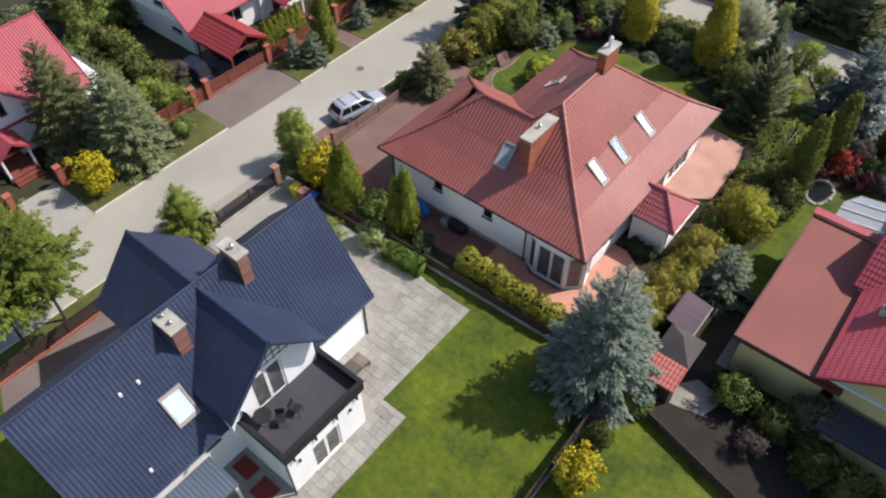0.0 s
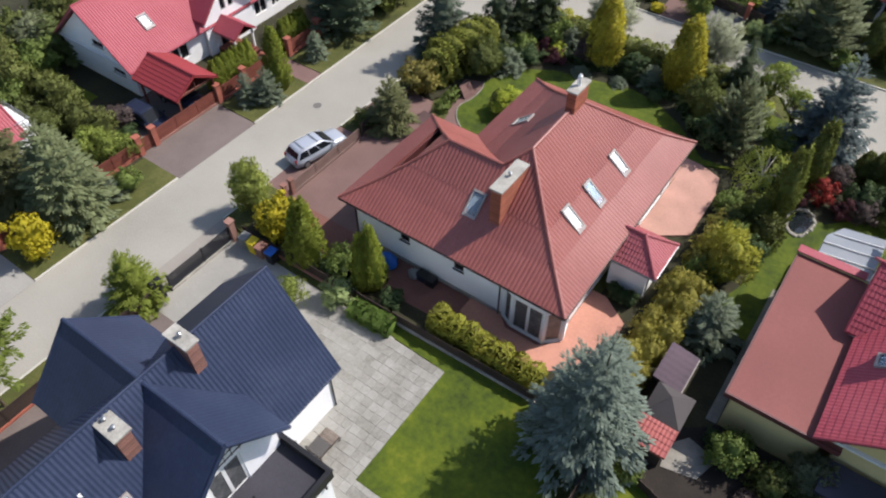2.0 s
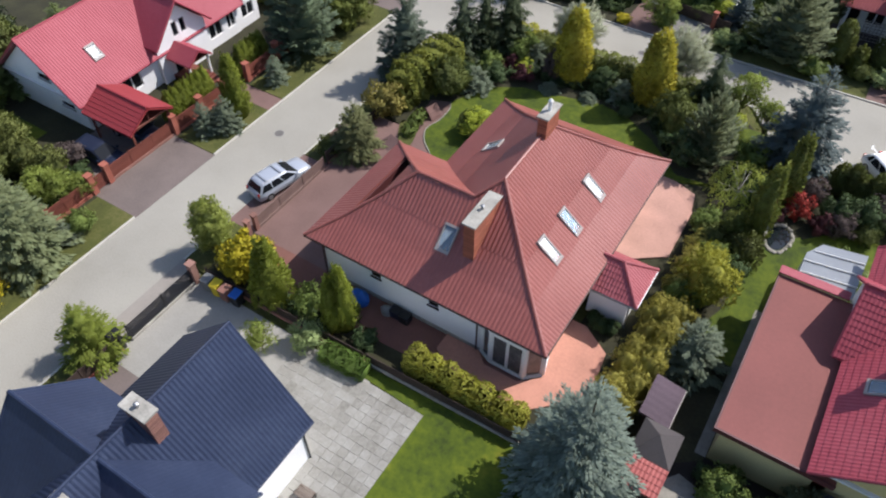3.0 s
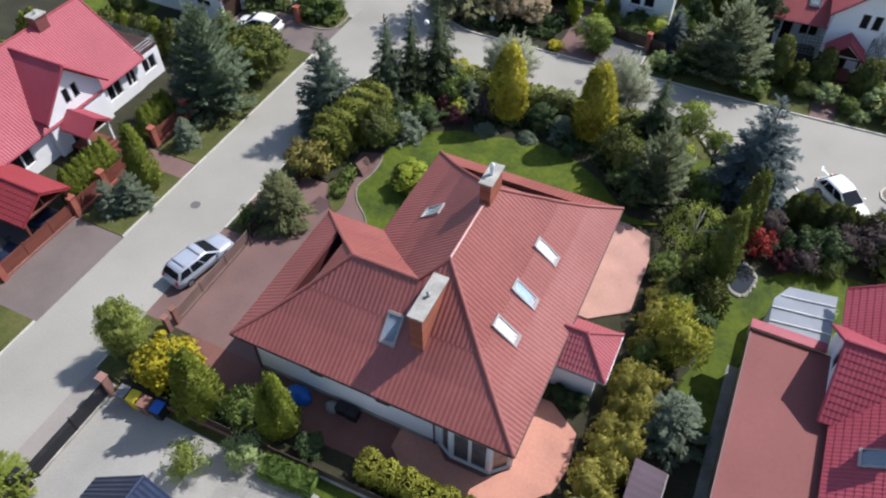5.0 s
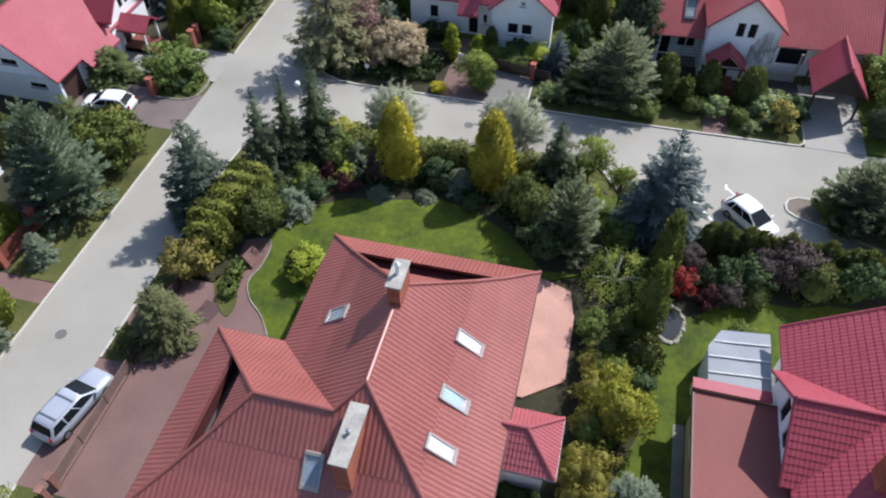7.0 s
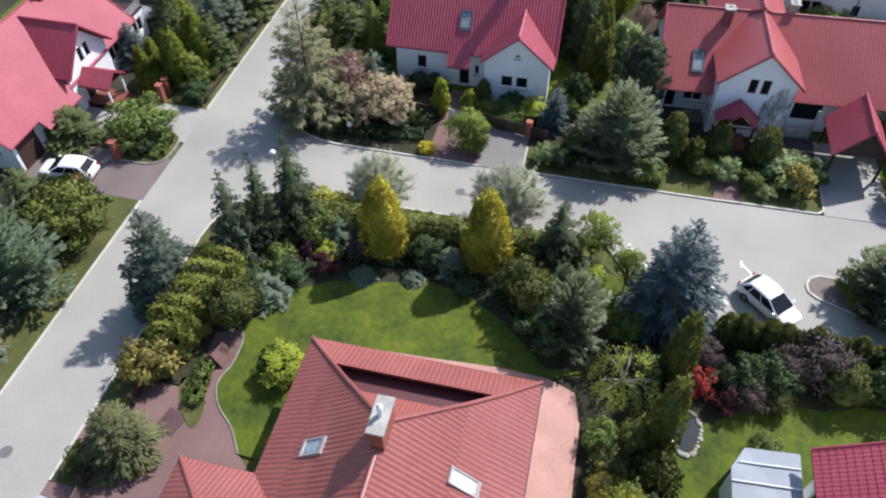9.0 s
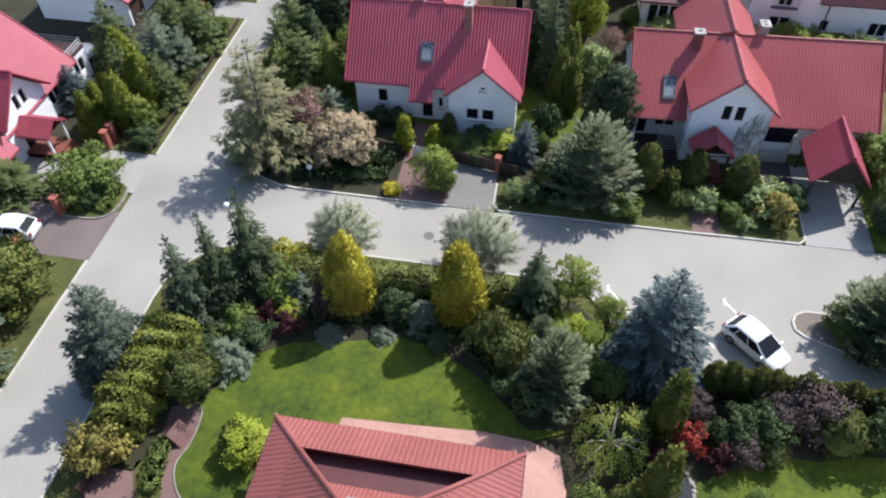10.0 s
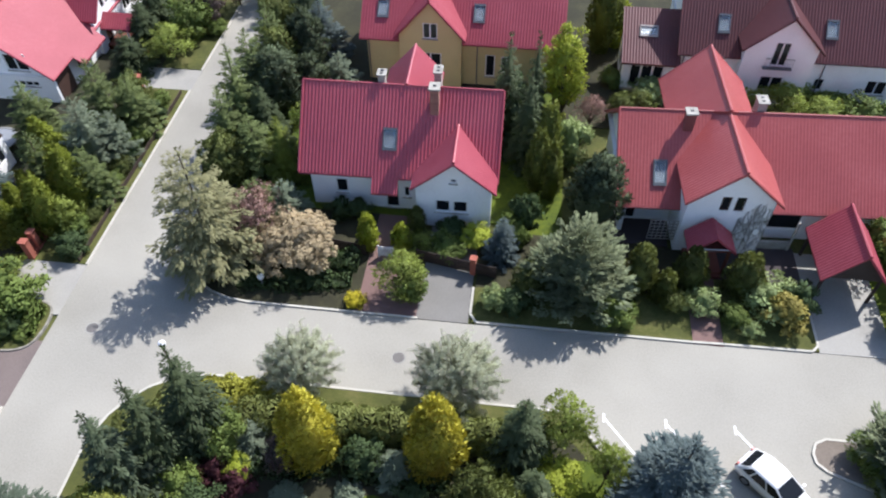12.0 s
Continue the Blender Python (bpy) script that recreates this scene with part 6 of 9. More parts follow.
def north_house():
    h = thing("house", "white house with a crimson tile roof and front gable", "house")
    x0, x1, y0, y1, ze, zr = -27.4, -13.76, 72.56, 81.16, 3.5, 8.0
    k = (zr - ze) / ((y1 - y0) / 2)
    roof, slopes = gable_roof(h, x0, x1, y0, y1, ze, zr, "x", ROSE, 0.24)
    for xx in (x0, x1):
        ridge_cap((xx, y0, ze + 0.02), (xx, 76.86, zr + 0.02), ROSE, roof, 0.09, "verge_cap")
    gx = -16.63
    cross_gable(roof, (gx, 71.28), (0, 1), 2.85, 3.82, 6.25, 1.28, ze, k, ROSE, 0.22)
    cross_gable(roof, (-20.3, 81.6), (0, -1), 2.0, 5.9, 8.1, 0.4, ze, k, ROSE, 0.22)
    roof_panel([(-22.3, 71.75, 2.7), (-20.5, 71.75, 2.7), (-20.5, 72.6, 3.54), (-22.3, 72.6, 3.54)], ROSE, roof, 0.22)
    Y0, Y1, X0, X1 = y0 + 0.6, y1 - 0.6, x0 + 0.6, x1 - 0.5
    zt = ze + 0.6 * k - 0.25
    wall(h, (X0, Y0), (-19.4, Y0), 0, zt, [(1.7, 2.6, 1.25, 2.55), (5.2, 6.2, 0.1, 2.2), (6.5, 7.0, 1.2, 2.2)], sill=CAP, bar=0.11)
    wall(h, (-19.2, 71.7), (-14.1, 71.7), 0, [(0, 3.85), (2.55, 5.95), (5.1, 3.85)], [(1.3, 2.35, 1.45, 2.55), (2.5, 3.55, 1.45, 2.55), (2.3, 2.8, 4.15, 4.55)], sill=CAP, bar=0.11)
    wall(h, (-19.2, Y0 + 0.1), (-19.2, 71.7), 0, 3.8)
    wall(h, (-14.1, 71.7), (-14.1, Y0 + 0.1), 0, 3.8)
    wall(h, (X1, Y0), (X1, Y1), 0, [(0, zt), ((Y1 - Y0) / 2, zr - 0.3), (Y1 - Y0, zt)], [(3, 4.5, 0.9, 2.3, 2)])
    wall(h, (X1, Y1), (X0, Y1), 0, zt, [(2, 4, 0.9, 2.3, 2)])
    wall(h, (X0, Y1), (X0, Y0), 0, [(0, zt), ((Y1 - Y0) / 2, zr - 0.3), (Y1 - Y0, zt)], [(3, 4.5, 0.9, 2.3, 2)])
    u, n = slope_frame(slopes[0])
    skylight((-21.2, 74.35, ze + (74.35 - y0) * k + 0.02), u, n, 0.80, 1.2, roof, SLATEBLIND, SLATEFRAME)
    chimney(-18.3, 75.9, 6.6, 8.8, 0.55, 0.7, h, DARKBRICK, -1)
    chimney(-18.3, 78.1, 6.5, 8.6, 0.45, 0.8, h, CAP, -2)
    chimney(-22.05, 77.4, 7.0, 8.6, 0.45, 0.6, h, CAP, -2)
    h.matrix_basis = pose(-20.8, 77, 0, 0, 0, 1.0) @ pose(20.8, -77, 0)


north_house()


def veranda_house():
    h = thing("house", "white house with an orange-red roof and tall front gable", "house")
    x0, x1, y0, y1, ze, zr = -6.0, 11.8, 72.5, 82.7, 3.0, 7.1
    k = (zr - ze) / ((y1 - y0) / 2)
    roof, slopes = gable_roof(h, x0, x1, y0, y1, ze, zr, "x", SCARLET, 0.22)
    for xx in (x0, x1):
        ridge_cap((xx, y0, ze + 0.02), (xx, 77.6, zr + 0.02), SCARLET, roof, 0.09, "verge_cap")
    gx = 0.92
    cross_gable(roof, (gx, 71.0), (0, 1), 3.05, 4.92, 7.6, 1.5, ze, k, SCARLET, 0.22)
    cross_gable(roof, (gx, 84.2), (0, -1), 3.05, 4.92, 7.9, 1.5, ze, k, SCARLET, 0.22)
    Y0, Y1, X0, X1 = y0 + 0.6, y1 - 0.6, x0 + 0.6, x1 - 0.5
    zt = ze + 0.6 * k - 0.25
    wall(h, (X0, Y0 + 1.2), (-1.6, Y0 + 1.2), 0, zt + 0.9, [(0.3, 1.3, 0.1, 2.2), (1.8, 3.3, 0.9, 2.3, 2)])
    wall(h, (gx - 2.7, 71.45), (gx + 2.7, 71.45), 0, [(0, 5.0), (2.7, 7.3), (5.4, 5.0)], [(2.0, 2.6, 4.0, 5.2), (2.9, 3.5, 4.0, 5.2), (1.3, 2.3, 0.1, 2.15)], frame=BROWNFRAME)
    wall(h, (gx - 2.7, 74.6), (gx - 2.7, 71.45), 0, 4.9)
    wall(h, (gx + 2.7, 71.45), (gx + 2.7, 74.6), 0, 4.9)
    wall(h, (gx + 2.7, Y0), (X1, Y0), 0, zt, [(0.7, 3.0, 0.9, 2.5, 1), (5, 6.5, 0.9, 2.3, 2)])
    wall(h, (X1, Y0), (X1, Y1), 0, [(0, zt), ((Y1 - Y0) / 2, zr - 0.3), (Y1 - Y0, zt)], [(3, 4.5, 0.9, 2.3, 2)])
    wall(h, (X1, Y1), (X0, Y1), 0, zt, [(2, 4, 0.9, 2.3, 2)])
    wall(h, (X0, Y1), (X0, Y0), 0, [(0, zt), ((Y1 - Y0) / 2, zr - 0.3), (Y1 - Y0, zt)], [(3, 4.5, 0.9, 2.3, 2)])
    u, n = slope_frame(slopes[0])
    skylight((-3.2, 74.3, ze + (74.3 - y0) * k + 0.02), u, n, 0.72, 1.4, roof, SLATEBLIND, SLATEFRAME)
    chimney(-1.5, 76.8, 6.2, 7.7, 0.6, 0.6, h, TERRACEROOF, -1)
    chimney(3.3, 78.2, 6.0, 7.8, 0.55, 0.8, h, CAP, -2)
    # trellis and porch
    us, zs = [], []
    for i in range(7):
        us += [-3.6 + i * 0.3, -3.56 + i * 0.3]
        zs += [0.6 + i * 0.29, 0.64 + i * 0.29]
    vs, fs = lattice(us, zs, lambda i, j: i % 2 == 0 or j % 2 == 0, 71.9, 71.95)
    # white lattice in taupe: the shade under the eave is in its colour
    link("trellis", vs, [f[::-1] for f in fs], TAUPE, h, "white lattice screen on the veranda, toned taupe for shade")
    pr = part("porch_roof", boxes((-1.5, 1.3, 69.4, 71.1, 2.28, 2.38)), WOOD, h)
    roof_panel([(-1.6, 69.2, 2.4), (-1.6, 71.1, 2.4), (-0.1, 71.1, 3.7), (-0.1, 69.2, 3.7)], CRIMSON, pr, 0.22)
    roof_panel([(1.4, 69.2, 2.4), (1.4, 71.1, 2.4), (-0.1, 71.1, 3.7), (-0.1, 69.2, 3.7)], CRIMSON, pr, 0.22)
    for xx in (-1.3, 1.1):
        part("post", boxes((xx - 0.08, xx + 0.08, 69.5, 69.66, 0, 2.3)), WOOD, pr)
    part("truss", bars(((-1.3, 69.5, 2.4), (-0.1, 69.5, 3.4), 0.05), ((1.1, 69.5, 2.4), (-0.1, 69.5, 3.4), 0.05), ((-1.3, 69.5, 2.4), (1.1, 69.5, 2.4), 0.05)), UPVC, pr)
    # low wall and posts of the veranda
    part("veranda_wall", boxes((3.9, 6.0, 72.0, 72.1, 0, 0.8), (5.85, 6.0, 71.9, 72.0, 0, 2.7)), CAP, h, "low white veranda wall with a post")
    for i in range(2):
        part("step", boxes((-1.2, 1.0, 69.4 - 0.3 * (1 - i), 71.4, 0, 0.18 + 0.17 * i)), WOOD, h)
    h.matrix_basis = pose(1, 77, 0, 0, 0, 2.9) @ pose(-1, -77, 0)


veranda_house()


def climber(o, turn, width, height):
    """Bare climbing stems spread over a wall: thin square shoots that fork as they rise."""
    ob = thing("climbing_plant", "bare grey climbing stems on the white gable wall", "climbing plant", at=o, turn=turn)
    rnd = random.Random(31)
    vs, fs = [], []

    def shoot(x, z, a, r, left):
        while left > 0 and z < height * (0.62 + 0.38 * min(1, x / width * 1.4)):
            n = 0.22
            x1, z1 = min(width, max(0.0, x + n * math.sin(a))), max(0.05, z + n * math.cos(a))
            k = len(vs)
            dx, dz = r * math.cos(a), -r * math.sin(a)
            vs.extend([(x - dx, 0.0, z - dz), (x + dx, 0.0, z + dz), (x + dx, -2 * r, z + dz), (x - dx, -2 * r, z - dz), (x1 - dx, 0.0, z1 - dz), (x1 + dx, 0.0, z1 + dz), (x1 + dx, -2 * r, z1 + dz), (x1 - dx, -2 * r, z1 - dz)])
            fs.extend([[k, k + 1, k + 5, k + 4], [k + 1, k + 2, k + 6, k + 5], [k + 2, k + 3, k + 7, k + 6], [k + 3, k, k + 4, k + 7]])
            x, z, a, left = x1, z1, a + rnd.uniform(-0.4, 0.4) - 0.12 * a, left - 1
            if r > 0.008 and rnd.random() < 0.24:
                shoot(x, z, a + rnd.choice((-1, 1)) * rnd.uniform(0.5, 1.1), r * 0.72, left)

    for i in range(6):
        shoot(width * (0.30 + 0.12 * i), 0.05, rnd.uniform(-0.35, 0.3), 0.013, 22)
    link("stem", vs, fs, surface("grey_stems", three((0.26, 0.25, 0.22), 0.3), 0.95, 2, 12, 0.3), ob)


climber((1.93, 71.466, 0.0), 2.9, 1.95, 5.2)


def carport_north():
    h = thing("carport", "timber carport with a steep crimson roof", "carport")
    x0, x1, y0, y1, ze, zr = 6.7, 10.65, 67.8, 72.3, 2.25, 4.6
    roof = part("roof", boxes((x0 + 0.3, x1 - 0.3, y0 + 0.4, y1 - 0.2, ze - 0.12, ze - 0.04)), WOOD, h)
    c = (x0 + x1) / 2
    for xx in (x0, x1):
        roof_panel([(xx, y0, ze), (xx, y1, ze), (c, y1, zr), (c, y0, zr)], CRIMSON, roof, 0.22)
        for yy in (y0 + 0.4, y1 - 0.4):
            s = 0.3 if xx == x0 else -0.3
            part("post", boxes((xx + s - 0.08, xx + s + 0.08, yy - 0.08, yy + 0.08, 0, ze)), DARKWOOD, h)
    ridge_cap((c, y0, zr + 0.03), (c, y1, zr + 0.03), CRIMSON, roof)
    link("gable_boarding", [(x0 + 0.2, y0 + 0.3, ze), (x1 - 0.2, y0 + 0.3, ze), (c, y0 + 0.3, zr - 0.2), (x0 + 0.2, y0 + 0.36, ze), (x1 - 0.2, y0 + 0.36, ze), (c, y0 + 0.36, zr - 0.2)], [[0, 1, 2], [5, 4, 3], [0, 3, 4, 1], [1, 4, 5, 2], [2, 5, 3, 0]], DARKWOOD, h)


carport_north()


def back_house(x0, x1, y0, gx, gy, half, roofmat, wallmat, label, ze=4.9, zr=9.4, gpk=9.0, gwin=(3.3, 4.8), lwin=(0.9, 2.2), up=0.4, wins=(), deep=10.0):
    h = thing("house", label, "house")
    k = (zr - ze) / (deep / 2)
    roof, slopes = gable_roof(h, x0, x1, y0, y0 + deep, ze, zr, "x", roofmat, 0.24)
    cross_gable(roof, (gx, gy), (0, 1), half, ze + up, gpk, y0 - gy, ze, k, roofmat, 0.24)
    Y0, Y1, X0, X1 = y0 + 0.5, y0 + deep - 0.5, x0 + 0.5, x1 - 0.5
    zt = ze + 0.5 * k - 0.25
    wall(h, (X0, Y0), (X1, Y0), 0, zt, list(wins), wallmat, sill=CAP)
    w = half - 0.35
    wall(h, (gx - w, gy + 0.4), (gx + w, gy + 0.4), 0, [(0, ze + up + 0.1), (w, gpk - 0.35), (2 * w, ze + up + 0.1)], [(w - 0.6, w + 0.6, gwin[0], gwin[1], 2), (w - 0.9, w + 0.9, *lwin, 2)], wallmat, sill=CAP)
    wall(h, (gx - w, Y0 + 0.3), (gx - w, gy + 0.4), 0, ze + up, mat=wallmat)
    wall(h, (gx + w, gy + 0.4), (gx + w, Y0 + 0.3), 0, ze + up, mat=wallmat)
    mid = (Y1 - Y0) / 2
    wall(h, (X1, Y0), (X1, Y1), 0, [(0, zt), (mid, zr - 0.3), (2 * mid, zt)], [(2, 3.2, 0.9, 2.2, 2)], wallmat)
    wall(h, (X1, Y1), (X0, Y1), 0, zt, [(2, 3.2, 0.9, 2.2, 2)], wallmat)
    wall(h, (X0, Y1), (X0, Y0), 0, [(0, zt), (mid, zr - 0.3), (2 * mid, zt)], [(2, 3.2, 0.9, 2.2, 2)], wallmat)
    u, n = slope_frame(slopes[0])
    for xx in (gx - half - 1.2, gx + half + 0.9):
        skylight((xx, y0 + 1.9, ze + 1.9 * k + 0.02), u, n, 0.75, 1.2, roof, SLATEBLIND, SLATEFRAME)
    chimney(gx + 1.5, y0 + deep / 2 + 0.3, zr - 0.7, zr + 0.9, 0.7, 0.7, h, BRICK, -1)
    for xx in (X0 + 0.15, gx + half + 0.9):
        part("downpipe", bars(((xx, Y0 - 0.07, 0), (xx, Y0 - 0.07, zt), 0.05)), SLATEFRAME, h)
    return h


back_house(-26.2, -9.5, 88.2, -20.3, 87.6, 2.9, CRIMSON, CREAM, "cream yellow house with a red tile roof and gable", 4.2, 8.6, 8.1, (4.6, 6.0), (2.0, 3.3), 0.6, [(9.9, 10.7, 0.9, 3.0, 1), (11.2, 12.2, 1.4, 2.9, 2)])


def balcony_house():
    h = back_house(-0.4, 19.0, 89.2, 7.3, 88.4, 3.1, MAROON, PLASTER, "white house with a brown-red tile roof and gable balcony", 3.9, 8.6, 8.0, (3.6, 5.7), (1.3, 2.6), 1.2, [(10.9, 11.7, 1.0, 2.1, 1), (15.0, 16.6, 0.9, 2.2, 2)])
    b = part("balcony", boxes((6.2, 8.4, 88.40, 88.79, 3.48, 3.56)), SLATEFRAME, h, "narrow balcony with a black rail")
    for i in range(12):
        part("baluster", bars(((6.25 + 0.19 * i, 88.44, 3.56), (6.25 + 0.19 * i, 88.44, 4.45), 0.012)), BLACK, b)
    part("handrail", bars(((6.2, 88.44, 4.47), (8.4, 88.44, 4.47), 0.025)), BLACK, b)
    # glazed annex with a lean-to roof
    a = part("annex", boxes((-4.4, -0.2, 89.3, 93.6, 0, 0.3)), CAP, h)
    wall(a, (-4.4, 89.3), (-0.2, 89.3), 0.3, 2.9, [(0.5, 3.3, 0.5, 2.6, 3)], bar=0.13)
    wall(a, (-4.4, 93.6), (-4.4, 89.6), 0.3, 2.9, [(0.6, 3.2, 0.5, 2.6, 2)], bar=0.13)
    roof_panel([(-4.7, 88.9, 2.95), (0.0, 88.9, 2.95), (0.0, 93.6, 5.3), (-4.7, 93.6, 5.3)], MAROON, a, 0.24)
    u, n = slope_frame([(-4.7, 88.9, 2.95), (0.0, 88.9, 2.95), (0.0, 93.6, 5.3)])
    skylight((-2.6, 91.6, 2.95 + 2.7 * 0.5 + 0.02), u, n, 1.3, 0.7, a, BLIND)


balcony_house()


# ---- terraces, edgings, street furniture ----
DULLSTONE = surface("weathered_stone", three((0.24, 0.225, 0.19), 0.3), 0.95, 1.0, 7, 0.5, spread=0.3)
PLAYWOOD = surface("faded_brown_boards", three((0.165, 0.090, 0.075), 0.25), 0.8, 0.8, 9, 0.3, spread=0.2)
def raised(name, pts, z, mat, label, category):
    return sheet(name, pts, z, mat, label, category, depth=0.22)


SE_TERRACE = [(-17.2, 26.55), (-17.2, 25.4), (-16.2, 24.6), (-14.2, 24.15), (-10.7, 24.7), (-8.7, 26.6), (-8.35, 28.2), (-8.6, 30.3), (-10.4, 31.5), (-11.35, 31.5), (-11.35, 28.6), (-11.05, 26.85), (-12.1, 25.9), (-14.3, 25.9), (-15.0, 26.55)]
raised("terrace", SE_TERRACE, 0.14, TERRACE, "orange-red tiled terrace wrapping the house corner", "terrace")
E_TERRACE = [(-11.35, 46.2), (-10.6, 46.1), (-8.35, 44.1), (-8.3, 39.4), (-10.5, 37.8), (-11.35, 37.8)]
raised("terrace", E_TERRACE, 0.16, PINKTILE, "pale pinkish tiled terrace beside the east wall", "terrace")
raised("terrace", [(-21.3, 43.2), (-11.4, 43.2), (-11.4, 44.16), (-8.36, 44.16), (-8.7, 45.9), (-10.3, 46.5), (-13.0, 46.65), (-16.8, 46.4), (-20.8, 46.2)], 0.13, PINKTILE, "narrow pinkish tiled terrace at the back of the house", "terrace")


def edging(pts, mat, label, w=0.10, z=0.19, closed=False, piece=1.0):
    """A row of edging stones along a line."""
    ob = thing("edging", label, "edging", kind="structure")
    if closed:
        pts = pts + [pts[0]]
    me = None
    for p, q in zip(pts, pts[1:]):
        p, q = Vector((*p, 0)), Vector((*q, 0))
        L = (q - p).length
        n = max(1, round(L / piece))
        a = math.degrees(math.atan2(q.y - p.y, q.x - p.x))
        for i in range(n):
            if me is None:
                bm = boxes((-0.5, 0.5, -0.5, 0.5, -1, 0), bevel=0.02)
                me = bpy.data.meshes.new("edging_stone")
                bm.to_mesh(me)
                bm.free()
                me.materials.append(mat)
            c = p.lerp(q, (i + 0.5) / n)
            s = new("edging_stone", me)
            s.parent = ob
            s.matrix_basis = pose(c.x, c.y, z, 0, 0, a) @ Matrix.Diagonal((L / n - 0.012, w, 0.25, 1))
    return ob


edging([(-8.35, 44.15), (-8.3, 39.4), (-10.5, 37.8)], PINKTILE, "tiled raised edge of the terrace", 0.14, 0.18)
edging(ISLAND, DULLSTONE, "dark stone edge round the planted corner", 0.12, 0.11, piece=0.5)
edging(PATH_EDGE, DULLSTONE, "grey stone edge between path and lawn", 0.08, 0.095, piece=0.4)
KERBS = [[(W_KERB - 0.07, a), (W_KERB - 0.07, b)] for a, b in ((-20, 8.6), (11.6, 23.3), (31.0, 37.2), (37.2, 38.9), (38.9, 54.6), (65.4, 85), (88, 120))]
KERBS += [[(E_KERB + 0.07, -20), (E_KERB + 0.07, 15.4)], [(E_KERB + 0.07, 22.4), (E_KERB + 0.07, 26.6)], [(E_KERB + 0.07, 34.6)] + [(E_KERB + 0.07, 52.3)] + arc(-29.2, 52.35, 5.73, 180, 90, 7) + [(-8.2, 58.08)], [(-8.2, 58.08), (-4.5, 52.95)],
          [(-17.9, 63.62), (-21.9, 63.62), (-29, 63.62)] + arc(-29.0, 69.55, 5.93, 270, 180, 7)[1:] + [(E_KERB + 0.07, 110)], [(-14.62, 66.5), (-14.62, 64.3), (-14.2, 63.72), (-0.9, 63.80)], [(-0.9, 63.80), (0.95, 63.86)], [(0.95, 63.86), (6.2, 63.95), (6.6, 64.4), (6.6, 68)],
          [(13.5, 53.3), (8.03, 55.15), (6.5, 55.72), (5.37, 56.16), (4.86, 56.61), (4.80, 57.18), (5.04, 57.76), (5.67, 58.10), (6.99, 58.11), (8.56, 57.85), (30, 57.3)]]
for k in KERBS:
    edging(k, KERB, "row of pale concrete kerb stones", 0.14, 0.10, piece=1.2)


def manhole(x, y, r=0.36, ring=None):
    bm = bmesh.new()
    add_bar(bm, (x, y, -0.03), (x, y, 0.008), r + 0.10, 24)
    ob = part("manhole", bm, ring or CONCRETE, None)
    tagged(ob, "round cast-iron manhole cover set in the street", "manhole")
    bm = bmesh.new()
    add_bar(bm, (x, y, 0.0), (x, y, 0.014), r, 24)
    for i in range(-2, 3):
        add_box(bm, x - r * 0.8, x + r * 0.8, y + i * 0.11 - 0.02, y + i * 0.11 + 0.02, 0.01, 0.022)
    part("cover", bm, surface("cast_iron", three((0.14, 0.13, 0.12), 0.2), 0.7, 2, 20, 0.3), ob)


for x, y in ((-38.0, 60.5), (-18.6, 60.6), (-38.2, 35.5)):
    manhole(x, y)
manhole(5.75, 57.35, 0.22, PAINT)


def bay_line(x, y):
    ob = thing("parking_line", "white painted line of a parking bay", "road marking", "parking bay lines", at=(x, y, 0.004), turn=-51.5)
    part("stripe", boxes((0, 4.6, -0.06, 0.06, -0.004, 0.003)), PAINT, ob)
    part("head", boxes((-0.08, 0.06, -0.28, 0.28, -0.004, 0.0035), m=pose(0, 0, 0, 0, 0, 51.5)), PAINT, ob)


for x, y in ((-6.4, 58.0), (-2.95, 58.05), (0.85, 58.1)):
    bay_line(x, y)


def street_lamp(x, y, h):
    ob = thing("street_lamp", "slim street lamp with a milky globe", "street lamp", at=(x, y, 0))
    part("post", bars(((0, 0, 0), (0, 0, h - 0.2), 0.045), ((0, 0, 0), (0, 0, 0.5), 0.08), sides=10), GREYMETAL, ob)
    bm = bmesh.new()
    bmesh.ops.create_uvsphere(bm, u_segments=16, v_segments=10, radius=0.22, matrix=Matrix.Translation((0, 0, h)))
    part("globe", bm, MILK, ob, "white globe", True)


street_lamp(-30.9, 57.3, 4.15)
street_lamp(-28.3, 65.0, 1.0)


